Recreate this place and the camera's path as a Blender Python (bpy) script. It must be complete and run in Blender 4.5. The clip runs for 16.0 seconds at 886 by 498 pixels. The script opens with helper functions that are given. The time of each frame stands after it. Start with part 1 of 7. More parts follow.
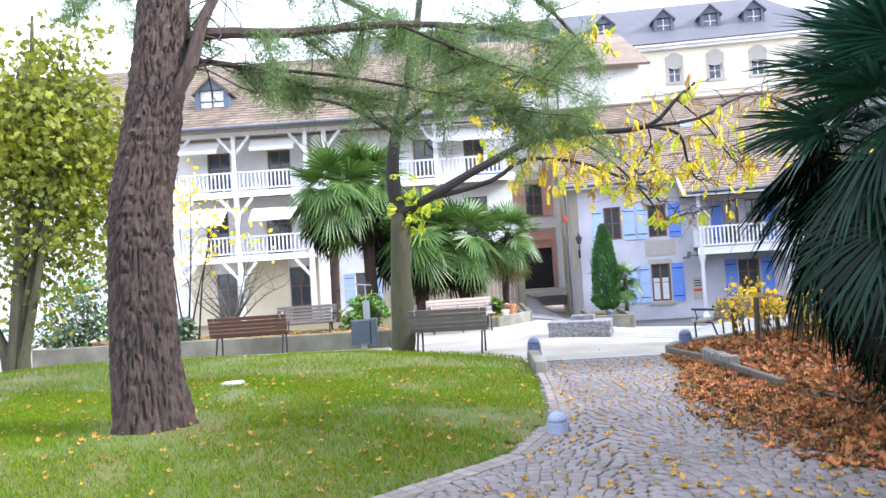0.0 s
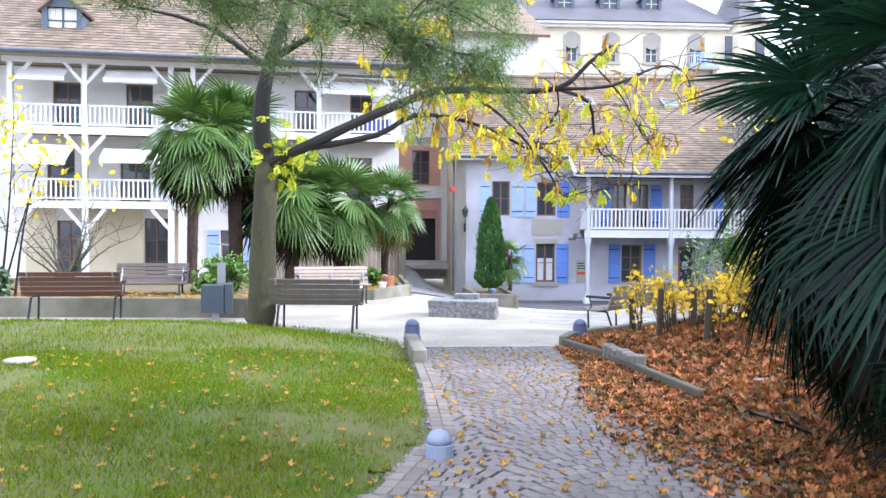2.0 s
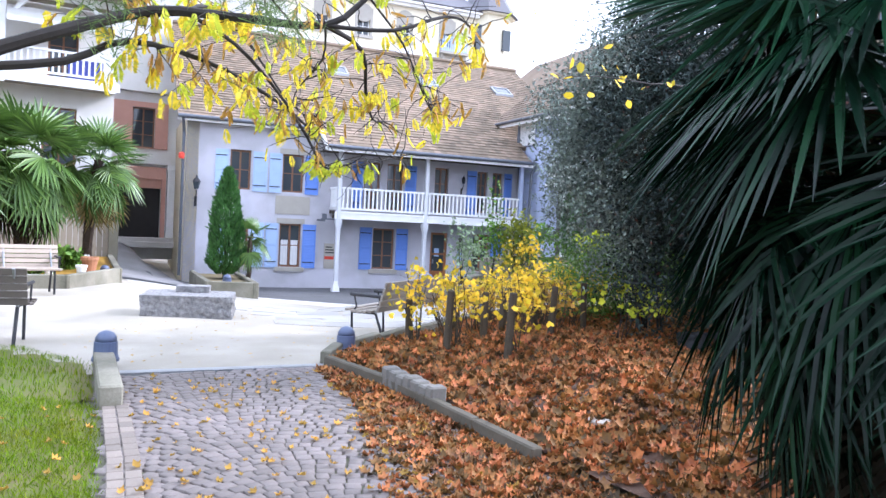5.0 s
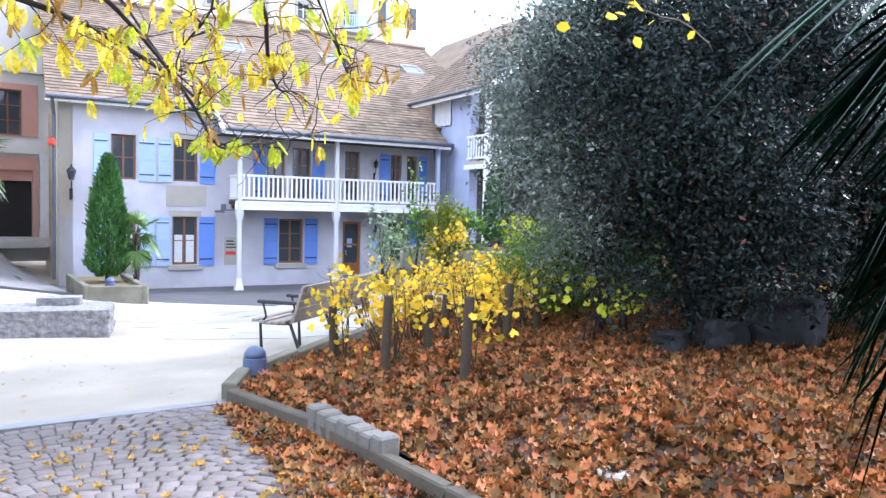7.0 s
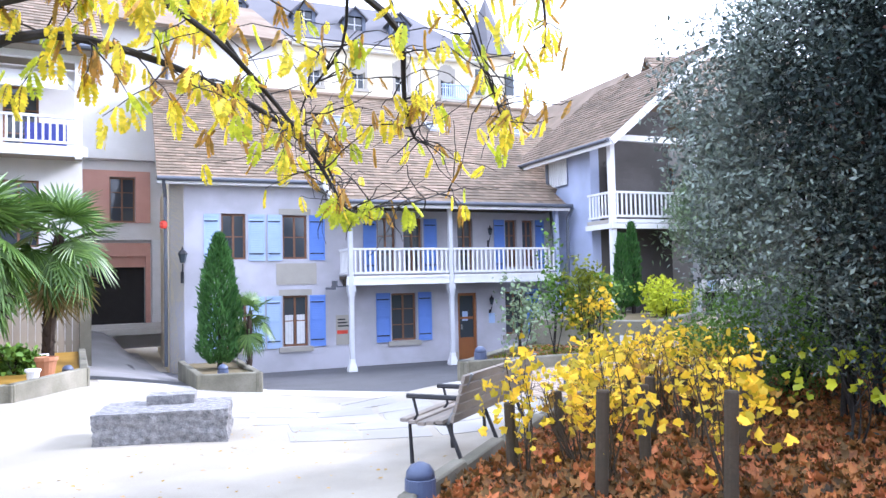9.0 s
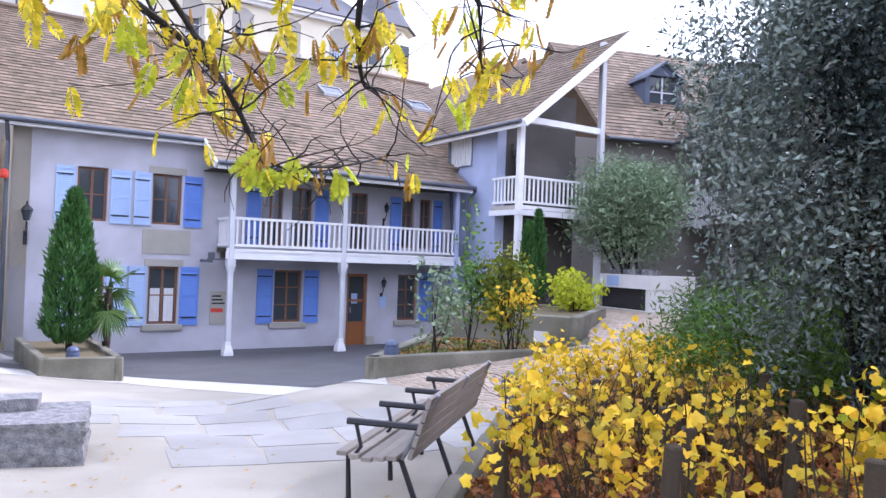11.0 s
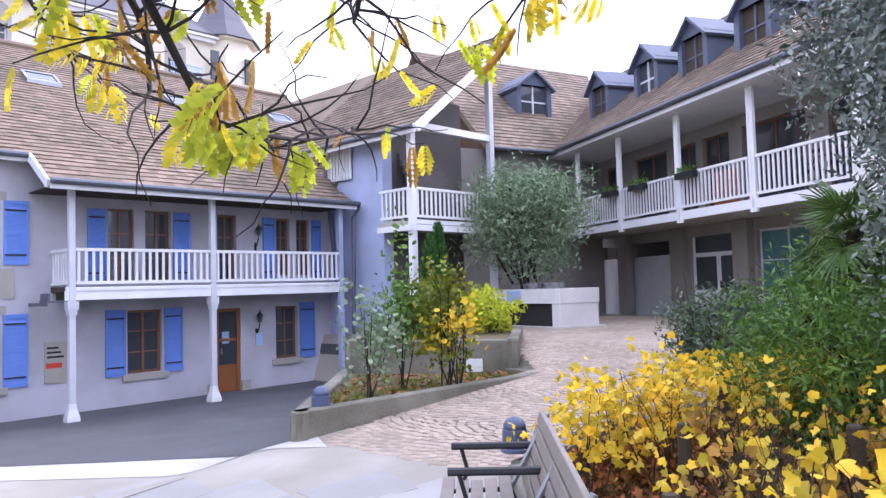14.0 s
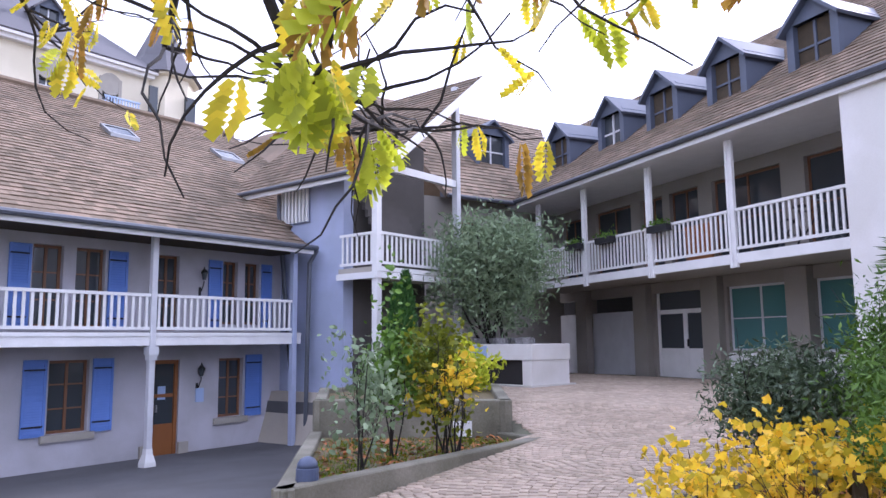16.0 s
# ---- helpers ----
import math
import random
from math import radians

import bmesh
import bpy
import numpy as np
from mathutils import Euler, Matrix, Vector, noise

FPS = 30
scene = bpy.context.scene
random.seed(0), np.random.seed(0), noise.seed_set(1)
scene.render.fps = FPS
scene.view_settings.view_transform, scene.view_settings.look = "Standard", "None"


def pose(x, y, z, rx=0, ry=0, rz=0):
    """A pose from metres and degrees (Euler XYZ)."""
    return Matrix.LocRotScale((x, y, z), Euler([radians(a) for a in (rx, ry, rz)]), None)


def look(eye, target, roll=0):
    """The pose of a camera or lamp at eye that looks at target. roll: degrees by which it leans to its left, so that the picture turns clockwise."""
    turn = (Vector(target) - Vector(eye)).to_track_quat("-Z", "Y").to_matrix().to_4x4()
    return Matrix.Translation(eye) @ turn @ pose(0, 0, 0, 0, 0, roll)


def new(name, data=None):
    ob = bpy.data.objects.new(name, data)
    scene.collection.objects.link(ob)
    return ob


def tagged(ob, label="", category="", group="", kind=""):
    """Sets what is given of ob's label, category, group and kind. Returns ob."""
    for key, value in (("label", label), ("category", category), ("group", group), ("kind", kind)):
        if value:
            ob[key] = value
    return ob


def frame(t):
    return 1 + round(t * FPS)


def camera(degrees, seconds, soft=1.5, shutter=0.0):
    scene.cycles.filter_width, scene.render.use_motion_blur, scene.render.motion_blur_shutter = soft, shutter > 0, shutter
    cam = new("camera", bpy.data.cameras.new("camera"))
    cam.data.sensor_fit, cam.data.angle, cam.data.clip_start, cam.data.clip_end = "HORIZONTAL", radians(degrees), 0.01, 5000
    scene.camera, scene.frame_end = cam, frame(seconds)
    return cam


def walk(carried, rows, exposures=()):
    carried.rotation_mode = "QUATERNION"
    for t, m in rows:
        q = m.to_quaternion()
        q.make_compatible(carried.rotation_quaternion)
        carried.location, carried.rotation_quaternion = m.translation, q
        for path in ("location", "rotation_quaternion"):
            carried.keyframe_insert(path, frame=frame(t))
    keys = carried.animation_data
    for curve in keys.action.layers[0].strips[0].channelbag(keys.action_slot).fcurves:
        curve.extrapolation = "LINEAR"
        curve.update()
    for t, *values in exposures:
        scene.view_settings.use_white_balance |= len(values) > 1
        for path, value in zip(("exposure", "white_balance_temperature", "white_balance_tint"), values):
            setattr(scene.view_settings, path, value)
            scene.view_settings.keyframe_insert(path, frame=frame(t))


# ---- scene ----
cam = camera(62.1, 16.0)
PATH = [
    (0, (0.035, -0.278, 1.595), (0.014, 1.721, 1.645), -3.8),
    (0.5, (-0.009, 0.138, 1.572), (-0.086, 2.136, 1.609), -2.5),
    (1, (0.013, 0.599, 1.567), (0.027, 2.599, 1.597), -0.6),
    (1.5, (0.108, 1.008, 1.581), (0.205, 3.006, 1.582), -0.7),
    (2, (0.165, 1.505, 1.577), (0.463, 3.482, 1.532), 0.4),
    (2.5, (0.29, 1.995, 1.542), (0.785, 3.931, 1.466), -0.5),
    (3, (0.364, 2.43, 1.557), (0.907, 4.355, 1.544), 0.6),
    (3.5, (0.408, 2.871, 1.604), (1.084, 4.754, 1.616), 0.5),
    (4, (0.567, 3.326, 1.58), (1.282, 5.194, 1.585), -1.9),
    (4.5, (0.642, 3.674, 1.562), (1.505, 5.477, 1.5), 0.2),
    (5, (0.685, 4.123, 1.58), (1.65, 5.873, 1.501), 3.0),
    (5.2, (0.741, 4.271, 1.545), (1.751, 5.996, 1.464), 1.7),
    (7.3, (1.379, 5.966, 1.57), (2.598, 7.548, 1.463), 0.6),
    (7.5, (1.43, 6.145, 1.574), (2.676, 7.708, 1.522), -0.5),
    (8, (1.452, 6.532, 1.597), (2.725, 8.074, 1.615), -0.2),
    (8.5, (1.481, 7.039, 1.568), (2.603, 8.693, 1.605), -2.9),
    (9, (1.548, 7.493, 1.525), (2.515, 9.241, 1.61), -1.3),
    (9.5, (1.604, 7.848, 1.552), (2.736, 9.497, 1.549), 0.9),
    (10, (1.669, 8.234, 1.631), (2.872, 9.831, 1.659), 0.1),
    (10.2, (1.699, 8.397, 1.618), (2.921, 9.981, 1.635), 1.0),
    (12.3, (1.896, 10.337, 1.584), (3.314, 11.745, 1.674), 0.5),
    (12.5, (1.926, 10.41, 1.58), (3.427, 11.729, 1.658), -0.2),
    (13, (2.13, 10.843, 1.57), (3.645, 12.145, 1.672), 0.5),
    (13.5, (2.196, 11.228, 1.528), (3.766, 12.455, 1.688), 0.5),
    (14, (2.307, 11.615, 1.504), (3.873, 12.855, 1.606), -1.6),
    (14.5, (2.444, 11.944, 1.52), (3.908, 13.299, 1.658), -1.8),
    (15, (2.522, 12.376, 1.492), (4.187, 13.467, 1.689), 1.1),
    (15.5, (2.631, 12.737, 1.471), (4.37, 13.695, 1.707), 1.1),
    (16, (2.751, 13.052, 1.477), (4.422, 14.122, 1.724), -0.6),
]
walk(cam, [(t, look(eye, target, roll)) for t, eye, target, roll in PATH],
     [(0, 1.7, 5700, 18), (1.5, 1.62, 5650, 18), (2.5, 1.66, 5650, 18), (3.8, 1.65, 5600, 18), (5, 1.7, 5550, 19), (7.5, 1.9, 5550, 19), (9, 1.8, 5500, 21), (10.2, 1.55, 5500, 24), (12.5, 1.05, 5650, 30), (13.5, 1.28, 5650, 30), (14.5, 1.4, 5550, 30), (15.2, 1.28, 5550, 30), (16, 1.05, 5600, 30)])

# ---- light ----
world = bpy.data.worlds.new("sky")
scene.world = world
world.use_nodes = True
wn, wl = world.node_tree.nodes, world.node_tree.links
wn.clear()
sky = wn.new("ShaderNodeTexSky")
sky.sky_type, sky.sun_disc = "NISHITA", False
sky.sun_elevation, sky.sun_rotation = radians(30), radians(104)
sky_bg = wn.new("ShaderNodeBackground")
sky_bg.inputs["Strength"].default_value = 0.12
cloud_bg = wn.new("ShaderNodeBackground")
cloud_bg.inputs["Color"].default_value = (0.88, 0.94, 1.0, 1)
cloud_bg.inputs["Strength"].default_value = 1.05
w_co = wn.new("ShaderNodeTexCoord")
w_noise = wn.new("ShaderNodeTexNoise")
w_noise.inputs["Scale"].default_value = 2.6
w_noise.inputs["Detail"].default_value = 5
w_ramp = wn.new("ShaderNodeValToRGB")
w_ramp.color_ramp.elements[0].position, w_ramp.color_ramp.elements[1].position = 0.26, 0.4
w_mix = wn.new("ShaderNodeMixShader")
w_out = wn.new("ShaderNodeOutputWorld")
wl.new(sky.outputs["Color"], sky_bg.inputs["Color"])
wl.new(w_co.outputs["Generated"], w_noise.inputs["Vector"])
wl.new(w_noise.outputs["Fac"], w_ramp.inputs["Fac"])
wl.new(w_ramp.outputs["Color"], w_mix.inputs["Fac"])
wl.new(sky_bg.outputs[0], w_mix.inputs[1])
wl.new(cloud_bg.outputs[0], w_mix.inputs[2])
wl.new(w_mix.outputs[0], w_out.inputs["Surface"])
sun = new("sun", bpy.data.lights.new("sun", "SUN"))
sun.data.energy, sun.data.angle, sun.data.color = 2.2, radians(10), (1.0, 0.96, 0.9)
sun.matrix_world = look((18, -4.5, 11), (0, 0, 0))


# ---- materials ----
def material(name, color, rough=0.8, second=None, scale=6.0, fine=60.0, amount=0.5, bump=0.25, metal=0.0, island=0.0, obrand=0.0, spec=0.5, translucent=0.0, stain=0.0, stretch=1.0):
    """Two-scale procedural surface: broad patches, fine grain, small relief, variation from piece to piece."""
    m = bpy.data.materials.new(name)
    m.use_nodes = True
    nt, nd, lk = m.node_tree, m.node_tree.nodes, m.node_tree.links
    bs = nd["Principled BSDF"]
    bs.inputs["Roughness"].default_value, bs.inputs["Metallic"].default_value = rough, metal
    bs.inputs["Specular IOR Level"].default_value = spec
    second = second or tuple(c * 0.72 for c in color)
    co = nd.new("ShaderNodeTexCoord")
    n1, n2 = nd.new("ShaderNodeTexNoise"), nd.new("ShaderNodeTexNoise")
    n1.inputs["Scale"].default_value, n1.inputs["Detail"].default_value = scale, 5
    n2.inputs["Scale"].default_value, n2.inputs["Detail"].default_value = fine, 3
    mp = nd.new("ShaderNodeMapping")
    mp.inputs["Scale"].default_value = (1, 1, stretch)
    lk.new(co.outputs["Object"], mp.inputs["Vector"])
    lk.new(mp.outputs["Vector"], n1.inputs["Vector"])
    lk.new(mp.outputs["Vector"], n2.inputs["Vector"])
    rp = nd.new("ShaderNodeValToRGB")
    rp.color_ramp.elements[0].position, rp.color_ramp.elements[1].position = 0.5 - 0.35 * amount, 0.5 + 0.35 * amount
    rp.color_ramp.elements[0].color, rp.color_ramp.elements[1].color = (*second, 1), (*color, 1)
    av = nd.new("ShaderNodeMath")
    av.operation = "MULTIPLY_ADD"
    av.inputs[1].default_value, last = 0.4, None
    sc = nd.new("ShaderNodeMath")
    sc.operation = "MULTIPLY"
    sc.inputs[1].default_value = 0.6
    lk.new(n1.outputs["Fac"], sc.inputs[0])
    lk.new(n2.outputs["Fac"], av.inputs[0])
    lk.new(sc.outputs[0], av.inputs[2])
    lk.new(av.outputs[0], rp.inputs["Fac"])
    last = rp.outputs["Color"]
    if island or obrand:
        src = nd.new("ShaderNodeNewGeometry").outputs["Random Per Island"] if island else nd.new("ShaderNodeObjectInfo").outputs["Random"]
        k = island or obrand
        mr = nd.new("ShaderNodeMapRange")
        mr.inputs["To Min"].default_value, mr.inputs["To Max"].default_value = 1 - k, 1 + k
        lk.new(src, mr.inputs["Value"])
        hs = nd.new("ShaderNodeHueSaturation")
        lk.new(mr.outputs[0], hs.inputs["Value"])
        lk.new(last, hs.inputs["Color"])
        if island:
            hm = nd.new("ShaderNodeMapRange")
            hm.inputs["To Min"].default_value, hm.inputs["To Max"].default_value = 0.5 + 0.028 * island, 0.5 - 0.028 * island
            lk.new(src, hm.inputs["Value"])
            lk.new(hm.outputs[0], hs.inputs["Hue"])
        last = hs.outputs["Color"]
    if stain:
        n3 = nd.new("ShaderNodeTexNoise")
        n3.inputs["Scale"].default_value, n3.inputs["Detail"].default_value = 0.9, 8
        lk.new(co.outputs["Object"], n3.inputs["Vector"])
        r3 = nd.new("ShaderNodeValToRGB")
        r3.color_ramp.elements[0].position, r3.color_ramp.elements[1].position = 0.42, 0.62
        v = 1 - stain
        r3.color_ramp.elements[0].color, r3.color_ramp.elements[1].color = (v, v, v * 0.97, 1), (1, 1, 1, 1)
        lk.new(n3.outputs["Fac"], r3.inputs["Fac"])
        mx = nd.new("ShaderNodeMixRGB")
        mx.blend_type, mx.inputs[0].default_value = "MULTIPLY", 1.0
        lk.new(last, mx.inputs[1])
        lk.new(r3.outputs["Color"], mx.inputs[2])
        last = mx.outputs["Color"]
    lk.new(last, bs.inputs["Base Color"])
    if bump:
        bp = nd.new("ShaderNodeBump")
        bp.inputs["Strength"].default_value, bp.inputs["Distance"].default_value = bump, 0.02
        lk.new(av.outputs[0], bp.inputs["Height"])
        lk.new(bp.outputs["Normal"], bs.inputs["Normal"])
    if translucent:
        tr = nd.new("ShaderNodeBsdfTranslucent")
        mi = nd.new("ShaderNodeMixShader")
        mi.inputs[0].default_value = translucent
        lk.new(last, tr.inputs["Color"])
        lk.new(bs.outputs[0], mi.inputs[1])
        lk.new(tr.outputs[0], mi.inputs[2])
        lk.new(mi.outputs[0], nd["Material Output"].inputs["Surface"])
    return m


def glass_material(name, tint=(0.05, 0.06, 0.07)):
    m = bpy.data.materials.new(name)
    m.use_nodes = True
    nd, lk = m.node_tree.nodes, m.node_tree.links
    bs = nd["Principled BSDF"]
    bs.inputs["Base Color"].default_value = (*tint, 1)
    bs.inputs["Roughness"].default_value = 0.06
    bs.inputs["Specular IOR Level"].default_value = 0.6
    n = nd.new("ShaderNodeTexNoise")
    n.inputs["Scale"].default_value = 1.3
    b = nd.new("ShaderNodeBump")
    b.inputs["Strength"].default_value, b.inputs["Distance"].default_value = 0.05, 0.05
    lk.new(n.outputs["Fac"], b.inputs["Height"])
    lk.new(b.outputs["Normal"], bs.inputs["Normal"])
    return m


M_GROUND = material("earth_gravel", (0.42, 0.38, 0.32), 0.95, (0.33, 0.3, 0.26), 1.5, 40, 0.8)
M_PLAZA = material("plaza_gravel", (0.43, 0.395, 0.335), 0.95, (0.33, 0.3, 0.255), 0.8, 90, 0.7, 0.35, stain=0.18)
M_ASPHALT = material("asphalt", (0.12, 0.12, 0.13), 0.9, (0.085, 0.085, 0.09), 1.2, 120, 0.8, 0.4, stain=0.15)
M_CONCRETE = material("concrete_band", (0.62, 0.6, 0.57), 0.9, (0.5, 0.48, 0.45), 1.4, 70, 0.7, 0.3, stain=0.15)
M_ALLEY = material("alley_asphalt", (0.3, 0.29, 0.3), 0.9, (0.22, 0.215, 0.22), 1.2, 90, 0.8, 0.3, stain=0.15)
M_FLAG = material("flagstone", (0.4, 0.385, 0.365), 0.9, (0.31, 0.3, 0.29), 1.3, 60, 0.9, 0.3, obrand=0.1, stain=0.15)
M_BED = material("bed_soil", (0.11, 0.06, 0.035), 1.0, (0.06, 0.035, 0.025), 3, 40, 0.8, 0.6)
M_SOIL = material("planter_soil", (0.2, 0.14, 0.08), 1.0, (0.1, 0.1, 0.045), 4, 40, 0.8, 0.6)
M_SETT = material("path_sett", (0.21, 0.182, 0.172), 0.75, (0.145, 0.125, 0.12), 5, 60, 0.8, 0.35, island=0.16, stain=0.2)
M_SETT1 = material("path_sett_piece", (0.21, 0.182, 0.172), 0.75, (0.145, 0.125, 0.12), 5, 60, 0.8, 0.35, obrand=0.16)
M_BORDER = material("border_sett", (0.23, 0.195, 0.165), 0.8, (0.16, 0.135, 0.115), 5, 60, 0.8, 0.35, obrand=0.2)
M_JOINT = material("joint_sand", (0.14, 0.125, 0.1), 1.0, (0.085, 0.095, 0.045), 3, 60, 0.8, 0.4)
M_CSETT = material("court_sett", (0.5, 0.405, 0.315), 0.8, (0.37, 0.29, 0.225), 4, 60, 0.8, 0.35, island=0.18, stain=0.15)
M_LAWN = material("lawn_soil", (0.068, 0.118, 0.011), 1.0, (0.145, 0.11, 0.046), 1.4, 40, 0.6, 0.5)
M_GRASS = material("grass", (0.108, 0.225, 0.003), 0.75, (0.155, 0.18, 0.006), 1.3, 9, 0.5, 0, island=0.4, spec=0.15, translucent=0.35)
# Blue tint in the colour stands in for sky-lit shade on the wing.
M_WING = material("blue_grey_render", (0.46, 0.52, 0.72), 0.9, (0.38, 0.43, 0.6), 0.9, 45, 0.8, 0.25, stain=0.12)
M_RENDER = material("lilac_render", (0.57, 0.56, 0.62), 0.9, (0.44, 0.43, 0.48), 0.9, 45, 0.8, 0.3, stain=0.14)
M_CREAM = material("cream_render", (0.78, 0.72, 0.58), 0.9, (0.7, 0.64, 0.5), 0.5, 30, 0.7, 0.2, stain=0.08)
M_WHITE = material("white_render", (0.8, 0.79, 0.78), 0.9, (0.7, 0.68, 0.66), 0.7, 40, 0.7, 0.2, stain=0.1)
# Beige greyed and darkened so the colour carries the gallery's shade.
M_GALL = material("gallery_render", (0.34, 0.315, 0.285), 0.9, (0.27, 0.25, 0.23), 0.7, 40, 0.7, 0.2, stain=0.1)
M_BEIGE = material("beige_render", (0.72, 0.64, 0.47), 0.9, (0.62, 0.55, 0.4), 0.7, 40, 0.7, 0.2, stain=0.1)
M_PINK = material("pink_stone", (0.62, 0.35, 0.28), 0.85, (0.52, 0.28, 0.22), 2.0, 40, 0.7, 0.2)
M_WPAINT = material("white_paint", (0.8, 0.8, 0.8), 0.5, (0.7, 0.7, 0.7), 3, 50, 0.5, 0.1)
M_GPAINT = material("grey_white_paint", (0.62, 0.63, 0.66), 0.5, (0.52, 0.53, 0.56), 3, 50, 0.5, 0.1)
M_SHUT = material("blue_shutter_paint", (0.15, 0.28, 0.72), 0.55, (0.12, 0.23, 0.62), 3, 60, 0.7, 0.12, obrand=0.1)
M_SHUTP = material("pale_blue_shutter_paint", (0.42, 0.55, 0.8), 0.55, (0.36, 0.48, 0.72), 3, 60, 0.7, 0.12, obrand=0.06)
M_STONE = material("sandstone", (0.42, 0.39, 0.34), 0.9, (0.33, 0.31, 0.27), 3, 50, 0.8, 0.3)
M_BROWN = material("brown_wood_frame", (0.22, 0.1, 0.045), 0.5, (0.15, 0.065, 0.03), 4, 60, 0.7, 0.15)
M_TILE = material("roof_tile", (0.265, 0.195, 0.135), 0.9, (0.15, 0.115, 0.085), 1.1, 18, 0.9, 0.3, island=0.3, stain=0.2)
M_SLATE = material("slate_roof", (0.13, 0.125, 0.14), 0.7, (0.09, 0.09, 0.1), 1.0, 20, 0.8, 0.2)
M_DORMER = material("dormer_zinc", (0.09, 0.11, 0.16), 0.55, (0.07, 0.085, 0.12), 2, 30, 0.7, 0.1)
M_ZINC = material("zinc_gutter", (0.13, 0.14, 0.17), 0.45, (0.09, 0.1, 0.12), 3, 40, 0.6, 0.1, metal=0.4)
M_GLASS = glass_material("window_glass")
M_TEAL = glass_material("teal_glass", (0.08, 0.2, 0.2))
# Near-black stand-in for shade in rooms, doorway and trough recess.
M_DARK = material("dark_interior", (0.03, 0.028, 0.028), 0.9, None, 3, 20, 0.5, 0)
M_CURTAIN = material("white_curtain", (0.7, 0.7, 0.7), 0.9, (0.55, 0.55, 0.56), 12, 60, 0.7, 0.2)
M_GRANITE = material("granite_block", (0.34, 0.33, 0.33), 0.9, (0.09, 0.09, 0.095), 14, 70, 0.5, 1.0)
M_BOLL = material("blue_grey_enamel", (0.085, 0.11, 0.19), 0.4, (0.07, 0.09, 0.16), 3, 40, 0.5, 0.08)
M_BOLLG = material("grey_enamel", (0.24, 0.28, 0.36), 0.45, (0.2, 0.23, 0.31), 3, 40, 0.5, 0.08)
M_BENCH = material("weathered_bench_wood", (0.15, 0.125, 0.105), 0.7, (0.085, 0.07, 0.06), 5, 70, 0.8, 0.3, obrand=0.12)
M_BENCHR = material("reddish_bench_wood", (0.15, 0.065, 0.042), 0.6, (0.09, 0.04, 0.028), 5, 70, 0.8, 0.3, obrand=0.12)
M_BENCHG = material("grey_bench_wood", (0.3, 0.26, 0.22), 0.75, (0.19, 0.165, 0.14), 5, 70, 0.8, 0.3, obrand=0.12)
M_BENCHP = material("pale_bench_wood", (0.42, 0.35, 0.29), 0.75, (0.3, 0.25, 0.2), 5, 70, 0.8, 0.3, obrand=0.12)
M_IRON = material("dark_iron", (0.035, 0.035, 0.04), 0.5, None, 4, 60, 0.5, 0.1, metal=0.5)
M_STEEL = material("galvanised_steel", (0.35, 0.36, 0.38), 0.45, (0.28, 0.29, 0.3), 4, 60, 0.5, 0.1, metal=0.7)
M_BIN = material("bin_grey_paint", (0.06, 0.08, 0.1), 0.5, (0.045, 0.06, 0.08), 4, 50, 0.5, 0.1)
M_KERB = material("kerb_concrete", (0.3, 0.28, 0.23), 0.95, (0.14, 0.135, 0.09), 2.2, 50, 0.7, 0.4, stain=0.4)
M_KERBG = material("grey_edging_concrete", (0.2, 0.19, 0.17), 0.95, (0.1, 0.095, 0.085), 4, 50, 0.8, 0.5)
M_BEDKERB = material("mossy_bed_kerb", (0.11, 0.095, 0.07), 0.95, (0.05, 0.045, 0.032), 4, 50, 0.8, 0.5)
M_BARK = material("pine_bark", (0.1, 0.064, 0.048), 0.95, (0.018, 0.014, 0.013), 20, 60, 0.5, 1.0, stretch=0.22, stain=0.35)
M_TRUNK = material("smooth_bark", (0.085, 0.082, 0.036), 0.9, (0.03, 0.027, 0.017), 6, 40, 0.7, 0.6, stretch=0.3)
M_TWIG = material("dark_twig_bark", (0.026, 0.021, 0.018), 0.9, (0.014, 0.012, 0.011), 6, 40, 0.7, 0.4)
M_PALMT = material("palm_fibre", (0.075, 0.05, 0.035), 1.0, (0.03, 0.022, 0.018), 12, 60, 0.8, 1.0)
M_NEEDLE = material("pine_needle", (0.17, 0.26, 0.07), 0.6, (0.09, 0.15, 0.05), 1.0, 9, 0.8, 0, island=0.4, translucent=0.4)
# Palm tones carry the light: sunlit and brighter upper fronds, near-black shaded low ones.
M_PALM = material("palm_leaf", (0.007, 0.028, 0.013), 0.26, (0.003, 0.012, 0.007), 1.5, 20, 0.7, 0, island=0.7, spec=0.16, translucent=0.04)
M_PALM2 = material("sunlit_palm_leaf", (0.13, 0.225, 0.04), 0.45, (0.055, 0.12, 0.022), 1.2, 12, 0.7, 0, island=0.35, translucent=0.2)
M_PALMSKY = material("young_palm_leaf", (0.024, 0.08, 0.042), 0.3, (0.012, 0.042, 0.024), 1.5, 20, 0.7, 0, island=0.5, spec=0.4, translucent=0.15)
M_PALMSHADE = material("dead_palm_leaf", (0.035, 0.027, 0.016), 0.95, (0.014, 0.012, 0.009), 1.5, 20, 0.7, 0, island=0.5, spec=0.1)
# Near-black render paints the shade inside the open stair wing.
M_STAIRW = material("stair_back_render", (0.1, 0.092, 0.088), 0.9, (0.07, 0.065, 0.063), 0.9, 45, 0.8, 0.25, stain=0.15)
M_DRYPALM = material("dry_palm_leaf", (0.3, 0.25, 0.09), 0.7, (0.2, 0.15, 0.06), 1.2, 12, 0.7, 0, island=0.3, translucent=0.2)
